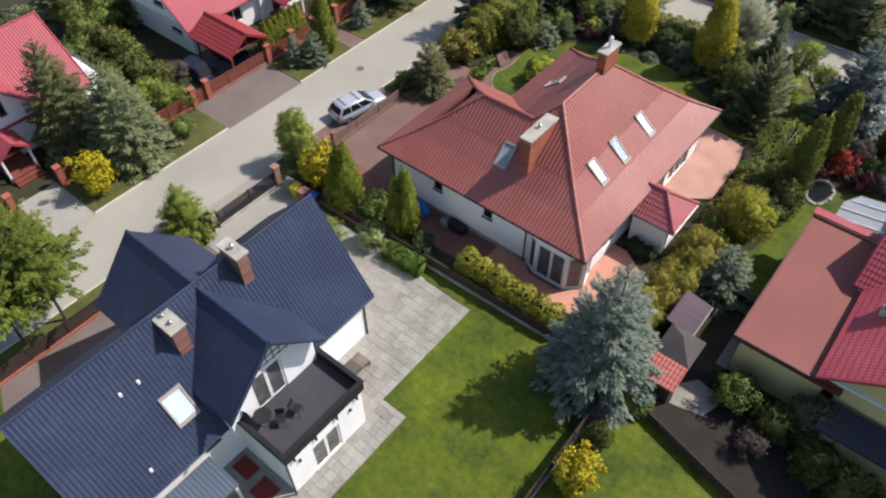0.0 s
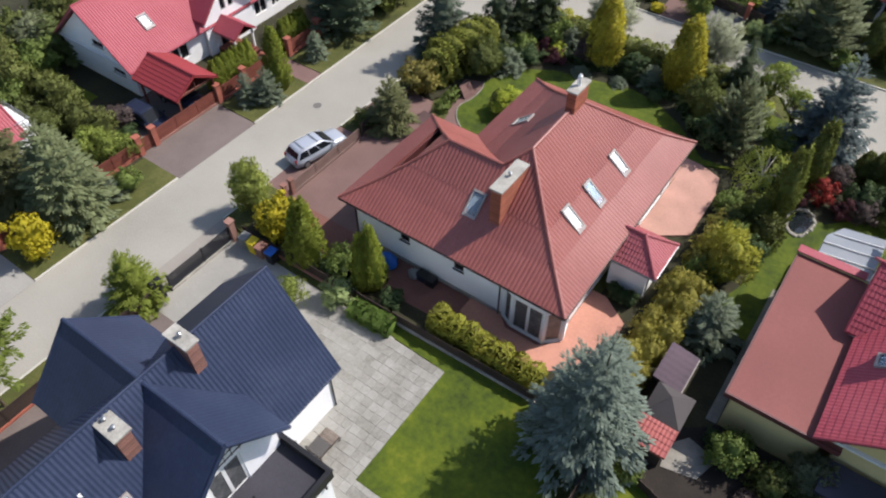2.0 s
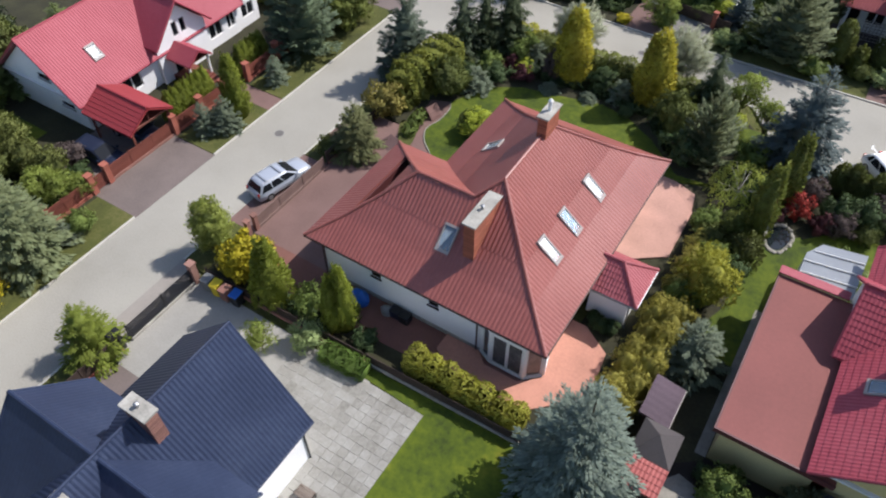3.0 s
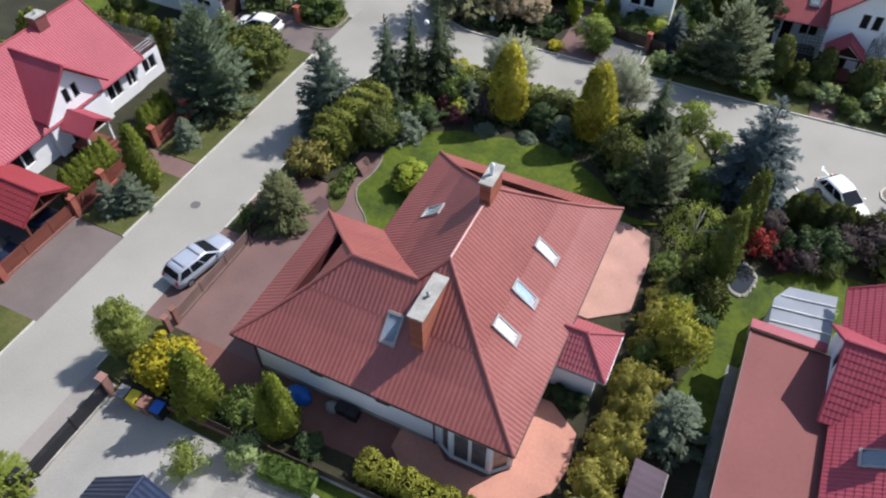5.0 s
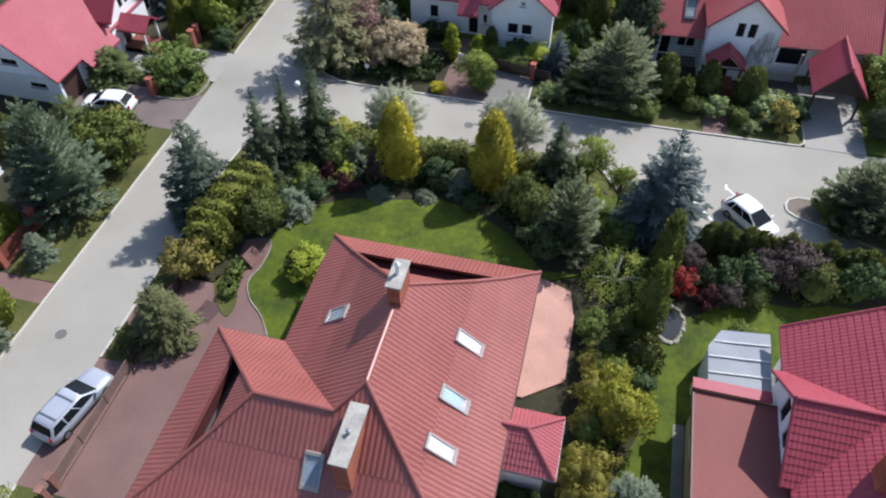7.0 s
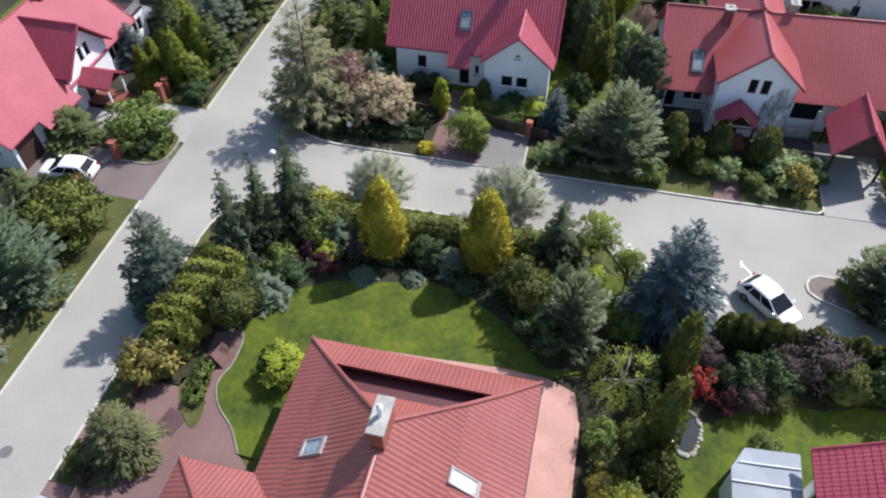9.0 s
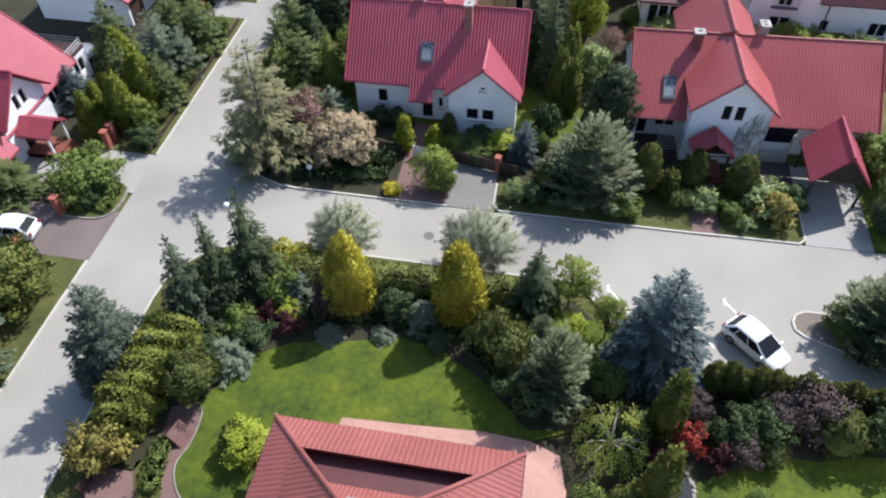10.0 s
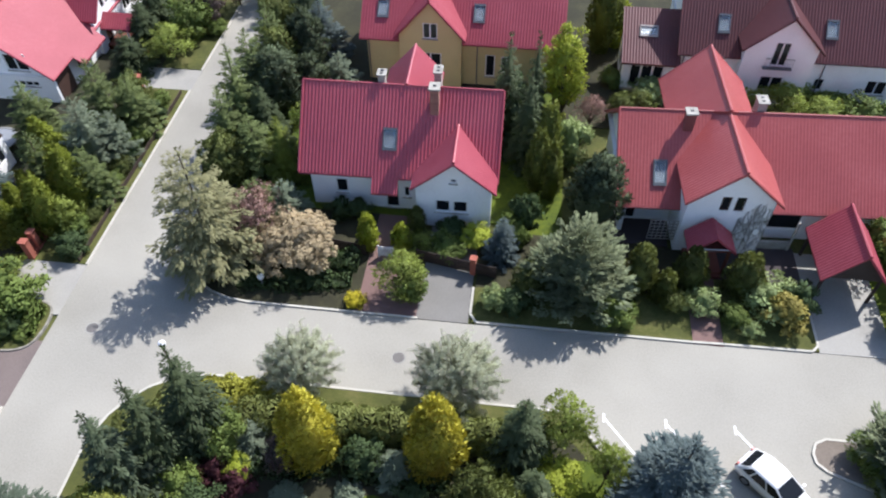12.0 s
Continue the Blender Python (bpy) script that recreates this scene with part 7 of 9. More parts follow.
# ---- fences ----
def fence(a, b, h, mat, label, posts=(), post_mat=None, post=0.34, post_h=None, rows=5, gap=0.03, base=None, bay=2.4, upright=False):
    """A fence from a to b of boards between posts; posts are distances along it of masonry piers."""
    A, B = Vector((*a, 0)), Vector((*b, 0))
    L = (B - A).length
    ang = math.degrees(math.atan2(B.y - A.y, B.x - A.x))
    ob = thing("fence", label, "fence", at=(a[0], a[1], 0), turn=ang)
    if base:
        part("plinth", boxes((0, L, -0.10, 0.10, 0, 0.22)), base, ob)
    n = max(1, round(L / bay))
    for i in range(n):
        s0, s1 = L * i / n + 0.05, L * (i + 1) / n - 0.05
        if upright:
            k = max(3, int((s1 - s0) / 0.14))
            rws = [(s0 + (s1 - s0) * j / k, s0 + (s1 - s0) * (j + 0.78) / k, -0.015, 0.015, 0.18, h) for j in range(k)]
            tagged(part("pickets", boxes(*rws, (s0, s1, -0.03, 0.03, 0.35, 0.42), (s0, s1, -0.03, 0.03, h - 0.25, h - 0.18)), mat, ob), kind="stuff")
        else:
            z0 = 0.24 if base else 0.08
            bh = (h - z0) / rows
            for j in range(rows):
                part("board", boxes((s0, s1, -0.02, 0.02, z0 + bh * j, z0 + bh * (j + 1) - gap)), mat, ob)
        part("post", boxes((L * i / n - 0.045, L * i / n + 0.045, -0.05, 0.05, 0, h + 0.05)), mat, ob)
    for s in posts:
        ph = post_h or h + 0.35
        pr = part("pier", boxes((s - post / 2, s + post / 2, -post / 2, post / 2, 0, ph)), post_mat or BRICK, ob, "brick gate pier")
        part("cap", boxes((s - post / 2 - 0.06, s + post / 2 + 0.06, -post / 2 - 0.06, post / 2 + 0.06, ph, ph + 0.09), bevel=0.025), post_mat or BRICK, pr)
    return ob


REDPIER = surface("red_brick_pier", three((0.33, 0.105, 0.07), 0.25), 0.9, 1.0, 9, 0.6)
DUSTYPIER = surface("dusty_brick_pier", three((0.30, 0.165, 0.13), 0.25), 0.9, 1.0, 9, 0.6)
fence((-32.9, 16.2), (-32.9, 21.7), 1.45, BLACK, "black metal slatted sliding gate on a pale rail", (5.3,), DUSTYPIER, 0.42, 1.75, 7, 0.06, CAP)
fence((-32.9, 10.0), (-32.9, 15.6), 1.30, DARKWOOD, "dark brown board fence with black gate posts", (5.2, 5.6), BLACK, 0.24, 1.7, 6, 0.02, REDPIER)
fence((-32.9, -22), (-32.9, 9.8), 1.30, DARKWOOD, "dark brown board fence along the street", (4, 10, 16, 22), DARKBRICK, 0.36, 1.5, 5, 0.02, REDPIER)
fence((-32.4, 22.1), (-20.2, 22.35), 1.05, DARKWOOD, "low dark timber fence between two gardens", base=DARKBRICK)
fence((-20.0, 22.4), (-10.2, 22.6), 1.0, DARKWOOD, "dark timber fence behind the lawn", base=CAP)
fence((-10.1, 22.5), (-6.2, 20.4), 1.2, DARKWOOD, "dark timber fence under the blue spruce", base=CAP)
fence((-5.9, 20.2), (-5.9, -20), 1.35, DARKWOOD, "weathered timber fence dividing two lawns", base=CAP)
fence((-5.6, 22.1), (14, 17.0), 0.8, DARKWOOD, "low dark timber border fence", bay=3.0)
fence((-32.75, 27.0), (-32.75, 34.4), 1.05, WEATHERED, "low weathered brown board gate of the driveway", (-0.7, 0.0), DARKBRICK, 0.30, 1.35, 5, 0.004, WEATHERED)
fence((-32.8, 34.7), (-32.8, 37.9), 1.25, DARKWOOD, "brown board fence behind the yew bush", (3.3,), DUSTYPIER, 0.55, 1.35, 5, 0.04, DARKBRICK)
fence((-32.8, 39.6), (-32.8, 50.0), 1.15, DARKWOOD, "dark board fence behind the hedge", (), None, rows=5)
fence((-44.9, 24.9), (-44.9, 31.3), 1.35, WOOD, "red-brown board driveway gate between brick piers", (0, 6.4), REDPIER, 0.42, 1.65, 6, 0.03, DARKBRICK)
fence((-44.9, 11.9), (-44.9, 23.5), 1.35, WOOD, "red-brown board fence between brick piers", (0, 3.9, 7.8, 11.6), REDPIER, 0.42, 1.65, 6, 0.03, REDPIER)
fence((-44.9, 23.7), (-44.9, 24.7), 1.3, WOOD, "narrow red-brown garden gate", (), None, rows=6)
fence((-44.9, 31.5), (-44.9, 36.8), 1.35, WOOD, "red-brown board fence beside the thuja hedge", (2.6, 5.2), REDPIER, 0.42, 1.65, 6, 0.03, REDPIER)
fence((-44.9, 39.2), (-44.9, 54.3), 1.35, WOOD, "red-brown board fence behind the pine", (0.2, 3.8, 7.6, 11.4, 15.0), REDPIER, 0.42, 1.65, 6, 0.03, REDPIER)
fence((-44.9, -20), (-44.9, 8.4), 1.35, WOOD, "red-brown board fence by the corner drive", (16, 20, 24, 28.2), REDPIER, 0.42, 1.65, 6, 0.03, REDPIER)
fence((-44.6, 58.4), (-44.6, 62.1), 1.25, WOOD, "red-brown gate with brick piers at the side street", (0, 3.7), REDPIER, 0.42, 1.6, 6, 0.03, REDPIER)
fence((-44.6, 65.6), (-44.6, 84.5), 1.2, WOOD, "red-brown board fence behind conifers", (0, 0.9, 6, 12, 18.8), REDPIER, 0.42, 1.6, 6, 0.03, REDPIER)
fence((-41.2, 65.6), (-41.2, 84.6), 0.45, DARKWOOD, "low dark timber edging wall along the side street", (), None, rows=2, gap=0.0)
fence((-18.6, 68.4), (-13.2, 67.4), 1.15, DARKWOOD, "dark timber fence with a red gatepost", (3.9,), REDPIER, 0.36, 1.5, 5)
fence((-21.2, 68.4), (-20.1, 68.4), 1.1, UPVC, "small white picket garden gate", (), None, upright=True, bay=1.1)
fence((-32.5, 69.8), (-22.0, 68.4), 1.1, DARKWOOD, "dark timber fence under the trees", (), None)


# ---- patio slabs ----
def slab_field():
    ob = thing("patio", "patio of weathered pale concrete slabs", "pavement", kind="structure")
    bm = boxes((-0.270, 0.270, -0.270, 0.270, -0.05, 0), bevel=0.010)
    me = bpy.data.meshes.new("slab")
    bm.to_mesh(me)
    bm.free()
    me.materials.append(SLAB)
    rnd = random.Random(5)
    for i in range(-9, 10):
        for j in range(31):
            x, y = -18.97 + 0.55 * i, 4.55 + 0.55 * j
            if x > -15.3 and not (8.2 < y < 13.4 or y < 8.2):
                continue
            if x < -15.3 and 6.6 < y < 12.0 or i < 0 and (y < 17.0 or y > 21.2):
                continue
            s = new("slab", me)
            s.parent = ob
            s.matrix_basis = pose(x, y, 0.045 + rnd.uniform(-0.006, 0.006), rnd.uniform(-0.5, 0.5), rnd.uniform(-0.5, 0.5), rnd.choice((0, 90, 180, 270)) + rnd.uniform(-0.5, 0.5))


slab_field()


# ---- vehicles ----
def car(x, y, turn, length, width, height, paint, label, estate=False, rails=False):
    """A car, its front towards +x before it is turned."""
    ob = thing("car", label, "car", at=(x, y, 0.0), turn=turn)
    L, w, h = length / 2, width / 2, height
    belt = h * 0.60
    # body: cross sections from the rear bumper to the front bumper
    st = [(-L, 0.80, 0.32, belt * 0.80), (-L + 0.12, 0.92, 0.24, belt * 0.97), (-L + 0.6, 0.99, 0.20, belt), (-0.5, 1.0, 0.20, belt), (L - 1.55, 1.0, 0.20, belt * 0.99),
          (L - 1.0, 0.99, 0.20, belt * 0.94), (L - 0.35, 0.96, 0.22, belt * 0.87), (L - 0.08, 0.90, 0.28, belt * 0.77), (L, 0.80, 0.34, belt * 0.67)]
    vs, fs = [], []
    for s, k, zb, zt in st:
        ww = w * k
        ring = [(-ww * 0.86, zb), (-ww, zb + 0.14), (-ww * 1.0, zt - 0.16), (-ww * 0.90, zt - 0.02), (-ww * 0.4, zt + 0.02), (ww * 0.4, zt + 0.02), (ww * 0.90, zt - 0.02), (ww, zt - 0.16), (ww, zb + 0.14), (ww * 0.86, zb)]
        vs += [(s, a, b) for a, b in ring]
    m = 10
    for i in range(len(st) - 1):
        for j in range(m):
            fs.append([i * m + j, i * m + (j + 1) % m, (i + 1) * m + (j + 1) % m, (i + 1) * m + j])
    fs += [list(range(m))[::-1], [(len(st) - 1) * m + j for j in range(m)]]
    body = link("body", vs, fs, paint, ob, smooth=True)
    # cabin: a rounded shell in the body's colour, with panes let into its sides
    r0, r1, f1, f0 = (-L + 0.10, -L + 0.50, 0.30, 1.22) if estate else (-L + 0.14, -L + 0.72, 0.22, 1.20)
    z0, z1 = belt - 0.03, h - 0.07
    wb, wt = w * 0.91, w * 0.74
    nu, nv = 7, 5
    vs, fs = [], []

    def shell(s, e, k):
        """A point of the cabin: s along it, e across it, k up it (1 at the roof's edge)."""
        xb, xt = r0 + (f0 - r0) * s, r1 + (f1 - r1) * s
        bow = 0.05 * (1 - (2 * s - 1) ** 2)
        return (xb + (xt - xb) * k, e * ((wb + (wt - wb) * k) + bow), z0 + (z1 - z0) * k + 0.05 * (1 - (2 * s - 1) ** 4) * k)

    for i in range(nu):
        s = i / (nu - 1)
        sec = [shell(s, -1, 0), shell(s, -1, 0.55), shell(s, -1, 1)]
        top = shell(s, 0, 1)
        sec += [(top[0], e * wt * 0.75, top[2] + 0.035) for e in (-1, 1)]
        sec += [shell(s, 1, 1), shell(s, 1, 0.55), shell(s, 1, 0)]
        vs += sec
    c = 8
    for i in range(nu - 1):
        fs += [[i * c + j, (i + 1) * c + j, (i + 1) * c + j + 1, i * c + j + 1] for j in range(c - 1)]
    fs += [list(range(c)), [(nu - 1) * c + j for j in range(c)][::-1]]
    link("cabin", vs, fs, paint, ob, smooth=True)

    def pane(quad, out, label):
        q = [Vector(p) + Vector(out) * (0.012 if abs(out[1]) > 0.5 else 0.032) for p in quad]
        b = [p - Vector(out) * 0.05 for p in q]
        link("side_window" if abs(out[1]) > 0.5 else "windscreen", [tuple(p) for p in q + b], [[0, 1, 2, 3], [7, 6, 5, 4], [0, 4, 5, 1], [1, 5, 6, 2], [2, 6, 7, 3], [3, 7, 4, 0]], DARKGLASS, ob, label)

    cuts = ((0.04, 0.31), (0.325, 0.61), (0.625, 0.95)) if estate else ((0.07, 0.23), (0.25, 0.58), (0.60, 0.94))
    for sg in (-1, 1):
        for a, b in cuts:
            pane([shell(a + 0.01, sg, 0.10), shell(b, sg, 0.10), shell(b - 0.01, sg, 0.90), shell(a + 0.02, sg, 0.90)], (0, sg, 0.25), "dark tinted side window")
    pane([shell(1, -0.93, 0.08), shell(1, 0.93, 0.08), shell(1, 0.90, 0.95), shell(1, -0.90, 0.95)], (0.8, 0, 0.6), "dark tinted windscreen")
    pane([shell(0, -0.90, 0.22), shell(0, 0.90, 0.22), shell(0, 0.88, 0.90), shell(0, -0.88, 0.90)], (-0.9, 0, 0.3), "dark tinted rear window")
    for sg in (-1, 1):
        if rails:
            part("roof_rail", bars(((r1 + 0.1, sg * wt * 0.92, h + 0.05), (f1 - 0.1, sg * wt * 0.92, h + 0.05), 0.022)), GREYMETAL, ob)
        part("headlight", boxes((L - 0.30, L - 0.10, sg * w * 0.62 - 0.15, sg * w * 0.62 + 0.15, belt * 0.58, belt * 0.76), bevel=0.03), CLEARLAMP, ob)
        part("tail_light", boxes((-L + 0.02, -L + 0.14, sg * w * 0.74 - 0.09, sg * w * 0.74 + 0.09, belt * 0.62, belt * 1.05), bevel=0.02), REDLAMP, ob)
        part("door_mirror", boxes((f0 - 0.32, f0 - 0.18, sg * (w + 0.06) - 0.09, sg * (w + 0.06) + 0.09, belt + 0.02, belt + 0.15), bevel=0.03), paint, ob)
        for s in (-L + 0.85, L - 0.85):
            bm = bmesh.new()
            add_bar(bm, (s, sg * (w - 0.20), 0.31), (s, sg * (w + 0.01), 0.31), 0.31, 20)
            wh = part("wheel", bm, RUBBER, ob)
            bm = bmesh.new()
            add_bar(bm, (s, sg * (w + 0.005), 0.31), (s, sg * (w + 0.022), 0.31), 0.20, 12)
            part("rim", bm, GREYMETAL, wh)
    if rails:
        for s in (r1 + 0.45, f1 - 0.45):
            part("cross_bar", boxes((s - 0.03, s + 0.03, -wt, wt, h + 0.06, h + 0.085)), GREYMETAL, ob)
    part("number_plate", boxes((-L - 0.012, -L + 0.01, -0.26, 0.26, 0.52, 0.63)), UPVC, ob)
    return ob


car(-34.35, 31.25, 79.0, 4.65, 1.80, 1.50, SILVER, "silver estate car with roof bars parked by the gate", True, True)
car(2.2, 54.8, -45.0, 4.0, 1.72, 1.48, WHITEPAINT, "white hatchback standing in a parking bay")
car(-47.1, 56.0, 186.0, 4.2, 1.70, 1.42, WHITEPAINT, "white hatchback parked on the block-paved drive")
car(-47.4, 26.2, 4.0, 4.3, 1.76, 1.45, INKPAINT, "dark blue car parked beside the carport", True)
car(-47.3, 29.6, 4.0, 4.3, 1.76, 1.45, INKPAINT, "dark car standing under the carport")


# ---- small buildings and garden things ----
def sheds():
    s = thing("garden_shed", "small timber shed with a red tile lean-to roof", "shed")
    part("wall", boxes((-4.75, -3.15, 23.0, 24.1, 0, 2.0)), DARKWOOD, s)
    roof_panel([(-4.95, 22.65, 1.95), (-2.95, 22.65, 1.95), (-2.95, 24.1, 2.45), (-4.95, 24.1, 2.45)], surface("pale_red_tile", three((0.40, 0.11, 0.095), 0.2), 0.6, 0.5, 6, 0.1), s, 0.22, 0.03, 0.33)
    g = thing("garden_shed", "timber shed with a grey felt pyramid roof", "shed")
    part("wall", boxes((-4.75, -3.2, 24.25, 26.1, 0, 2.3)), DARKWOOD, g)
    x0, x1, y0, y1, ze, c = -5.0, -2.95, 24.13, 26.35, 2.35, (-4.05, 25.25, 3.25)
    for a, b in (((x0, y0), (x1, y0)), ((x1, y0), (x1, y1)), ((x1, y1), (x0, y1)), ((x0, y1), (x0, y0))):
        roof_panel([(*a, ze), (*b, ze), c], FELT, g, 0.5, 0.002)
    b = thing("garden_shed", "long low shed with a brownish felt roof", "shed")
    part("wall", boxes((-5.2, -3.95, 26.75, 29.0, 0, 2.0)), DARKWOOD, b)
    roof_panel([(-3.8, 26.5, 2.0), (-3.8, 29.15, 2.0), (-5.45, 29.15, 2.3), (-5.45, 26.5, 2.3)], surface("mauve_felt", three((0.078, 0.054, 0.066), 0.3), 0.85, 0.5, 7, 0.2), b, 0.42, 0.012)
    part("eave_board", boxes((-3.82, -3.75, 26.5, 29.15, 1.80, 1.97)), TAUPE, b)


sheds()


def bin_thing(x, y, mat, lid, label):
    ob = thing("wheelie_bin", label, "bin", "bins by the gate", at=(x, y, 0.03), turn=4)
    vs = [(-0.24, -0.28, 0.05), (0.24, -0.28, 0.05), (0.24, 0.26, 0.05), (-0.24, 0.26, 0.05), (-0.29, -0.34, 0.98), (0.29, -0.34, 0.98), (0.29, 0.34, 0.98), (-0.29, 0.34, 0.98)]
    link("body", vs, [[3, 2, 1, 0], [4, 5, 6, 7], [0, 1, 5, 4], [1, 2, 6, 5], [2, 3, 7, 6], [3, 0, 4, 7]], mat, ob)
    part("lid", boxes((-0.32, 0.32, -0.37, 0.38, 0.985, 1.06), bevel=0.03), lid, ob)
    for sx in (-0.26, 0.26):
        part("wheel", bars(((sx - 0.03, 0.24, 0.10), (sx + 0.03, 0.24, 0.10), 0.10), sides=12), RUBBER, ob)


bin_thing(-31.75, 21.55, GREYPLASTIC, GREYPLASTIC, "grey wheelie bin beside the gate")
bin_thing(-31.0, 21.55, YELLOWPLASTIC, YELLOWPLASTIC, "yellow wheelie bin beside the gate")
bin_thing(-30.25, 21.55, BROWNPLASTIC, BROWNPLASTIC, "brown wheelie bin beside the gate")
bin_thing(-29.4, 21.6, BLACK, BLUEPLASTIC, "black wheelie bin with a blue lid")


def tarpaulin_mound(x, y, mat, label, s=(0.8, 0.6, 0.7)):
    bm = bmesh.new()
    bmesh.ops.create_icosphere(bm, subdivisions=3, radius=1.0)
    for v in bm.verts:
        k = 1 + 0.22 * noise.noise(v.co * 2.3 + Vector((x, y, 0)))
        v.co = Vector((v.co.x * s[0] * k, v.co.y * s[1] * k, max(0, v.co.z * s[2] * k + s[2] * 0.35)))
    ob = part("tarpaulin_mound", bm, mat, None, smooth=True)
    ob.location = (x, y, 0.03)
    tagged(ob, label, "heap")


tarpaulin_mound(-23.2, 25.8, BLUEPLASTIC, "blue tarpaulin over a heap by the wall", (0.75, 0.5, 0.75))
tarpaulin_mound(-21.2, 26.0, GREYPLASTIC, "bags and tools piled against the wall", (0.45, 0.35, 0.4))
for x, y in ((-20.6, 26.1), (-19.9, 26.05)):
    ob = thing("storage_box", "dark plastic storage box standing by the wall", "box", at=(x, y, 0.03))
    part("body", boxes((-0.32, 0.32, -0.28, 0.28, 0, 0.55), bevel=0.03), BLACK if x > -20 else INKPAINT, ob)
    part("lid", boxes((-0.34, 0.34, -0.30, 0.30, 0.555, 0.62), bevel=0.02), BLACK, ob)


def garden_lounger(x, y, turn):
    """A low patio seat: a grey padded seat with a slatted timber end, on square legs."""
    ob = thing("garden_lounger", "grey padded lounger with a brown slatted end on the patio", "garden seat", at=(x, y, 0.05), turn=turn)
    wood = surface("weathered_timber", three((0.160, 0.128, 0.105), 0.3), 0.85, 1.0, 9, 0.3, spread=0.3)
    cloth = surface("grey_seat_cloth", three((0.082, 0.078, 0.074), 0.25), 0.95, 1.0, 12, 0.3)
    part("frame", boxes((-0.48, -0.42, -0.78, 0.78, 0.34, 0.42), (0.42, 0.48, -0.78, 0.78, 0.34, 0.42), (-0.42, 0.42, -0.78, -0.72, 0.34, 0.42), (-0.42, 0.42, 0.72, 0.78, 0.34, 0.42)), DARKWOOD, ob)
    part("cushion", boxes((-0.45, 0.45, -0.76, 0.12, 0.423, 0.53), bevel=0.04), cloth, ob, "grey padded seat")
    part("backrest", boxes((-0.45, 0.45, -0.06, 0.06, 0.0, 0.42), bevel=0.03, m=pose(0, -0.74, 0.53, 14, 0, 0)), cloth, ob, "grey padded backrest")
    for k in range(6):
        part("slat", boxes((-0.46, 0.46, 0.17 + k * 0.102, 0.255 + k * 0.102, 0.423, 0.45), bevel=0.004), wood, ob)
    for sx in (-0.45, 0.45):
        for sy in (-0.72, 0.72):
            part("leg", boxes((sx - 0.03, sx + 0.03, sy - 0.03, sy + 0.03, 0, 0.338)), DARKWOOD, ob)


garden_lounger(-18.0, 13.85, 0)


def garden_table(x, y, z, turn=0, r=0.45):
    ob = thing("garden_table", "small dark metal garden table", "table", at=(x, y, z), turn=turn)
    bm = bmesh.new()
    add_bar(bm, (0, 0, 0.70), (0, 0, 0.73), r, 20)
    part("tabletop", bm, BLACK, ob)
    for i in range(3):
        a = 2.1 * i
        part("leg", bars(((math.cos(a) * r * 0.8, math.sin(a) * r * 0.8, 0), (0.05 * math.cos(a), 0.05 * math.sin(a), 0.70), 0.018)), BLACK, ob)


def garden_chair(x, y, z, turn, mat=None, label="dark folding metal garden chair"):
    mat = mat or BLACK
    ob = thing("garden_chair", label, "chair", "balcony chairs", at=(x, y, z), turn=turn)
    part("seat", boxes((-0.22, 0.22, -0.22, 0.22, 0.42, 0.45), bevel=0.01), mat, ob)
    part("backrest", boxes((-0.22, 0.22, 0.21, 0.24, 0.55, 0.92), m=pose(0, 0, 0, -6, 0, 0)), mat, ob)
    for sx in (-0.2, 0.2):
        for sy in (-0.2, 0.2):
            part("leg", bars(((sx * 1.15, sy * 1.2, 0), (sx, sy, 0.43), 0.016)), mat, ob)


garden_table(-17.6, 7.5, 3.52)
garden_chair(-16.9, 8.0, 3.52, 50)
garden_chair(-16.75, 8.9, 3.52, 110)
garden_chair(-18.75, 12.75, 0.05, 90, label="dark garden chair against the white house wall")
dish = bmesh.new()
bmesh.ops.create_uvsphere(dish, u_segments=20, v_segments=12, radius=0.5)
bmesh.ops.delete(dish, geom=[v for v in dish.verts if v.co.z > -0.18], context="VERTS")
bmesh.ops.solidify(dish, geom=dish.faces[:], thickness=0.015)
ob = part("satellite_dish", dish, BLACK, None, smooth=True)
ob.matrix_basis = pose(-18.0, 6.55, 4.5, 60, 0, 30)
tagged(ob, "black satellite dish on the balcony wall", "satellite dish")
part("bracket", bars(((0, 0, -0.5), (0, 0.15, -0.95), 0.025)), BLACK, ob)
# one real mat; the other rectangle stands in for a dark opening
for x0, x1, y0, y1 in ((-18.9, -17.7, 5.5, 6.4), (-17.2, -16.0, 5.2, 6.3)):
    tagged(part("doormat", boxes((x0, x1, y0, y1, 0.052, 0.07), bevel=0.006), RUG, None), "dark red mat, one of two standing in for an opening", "mat")


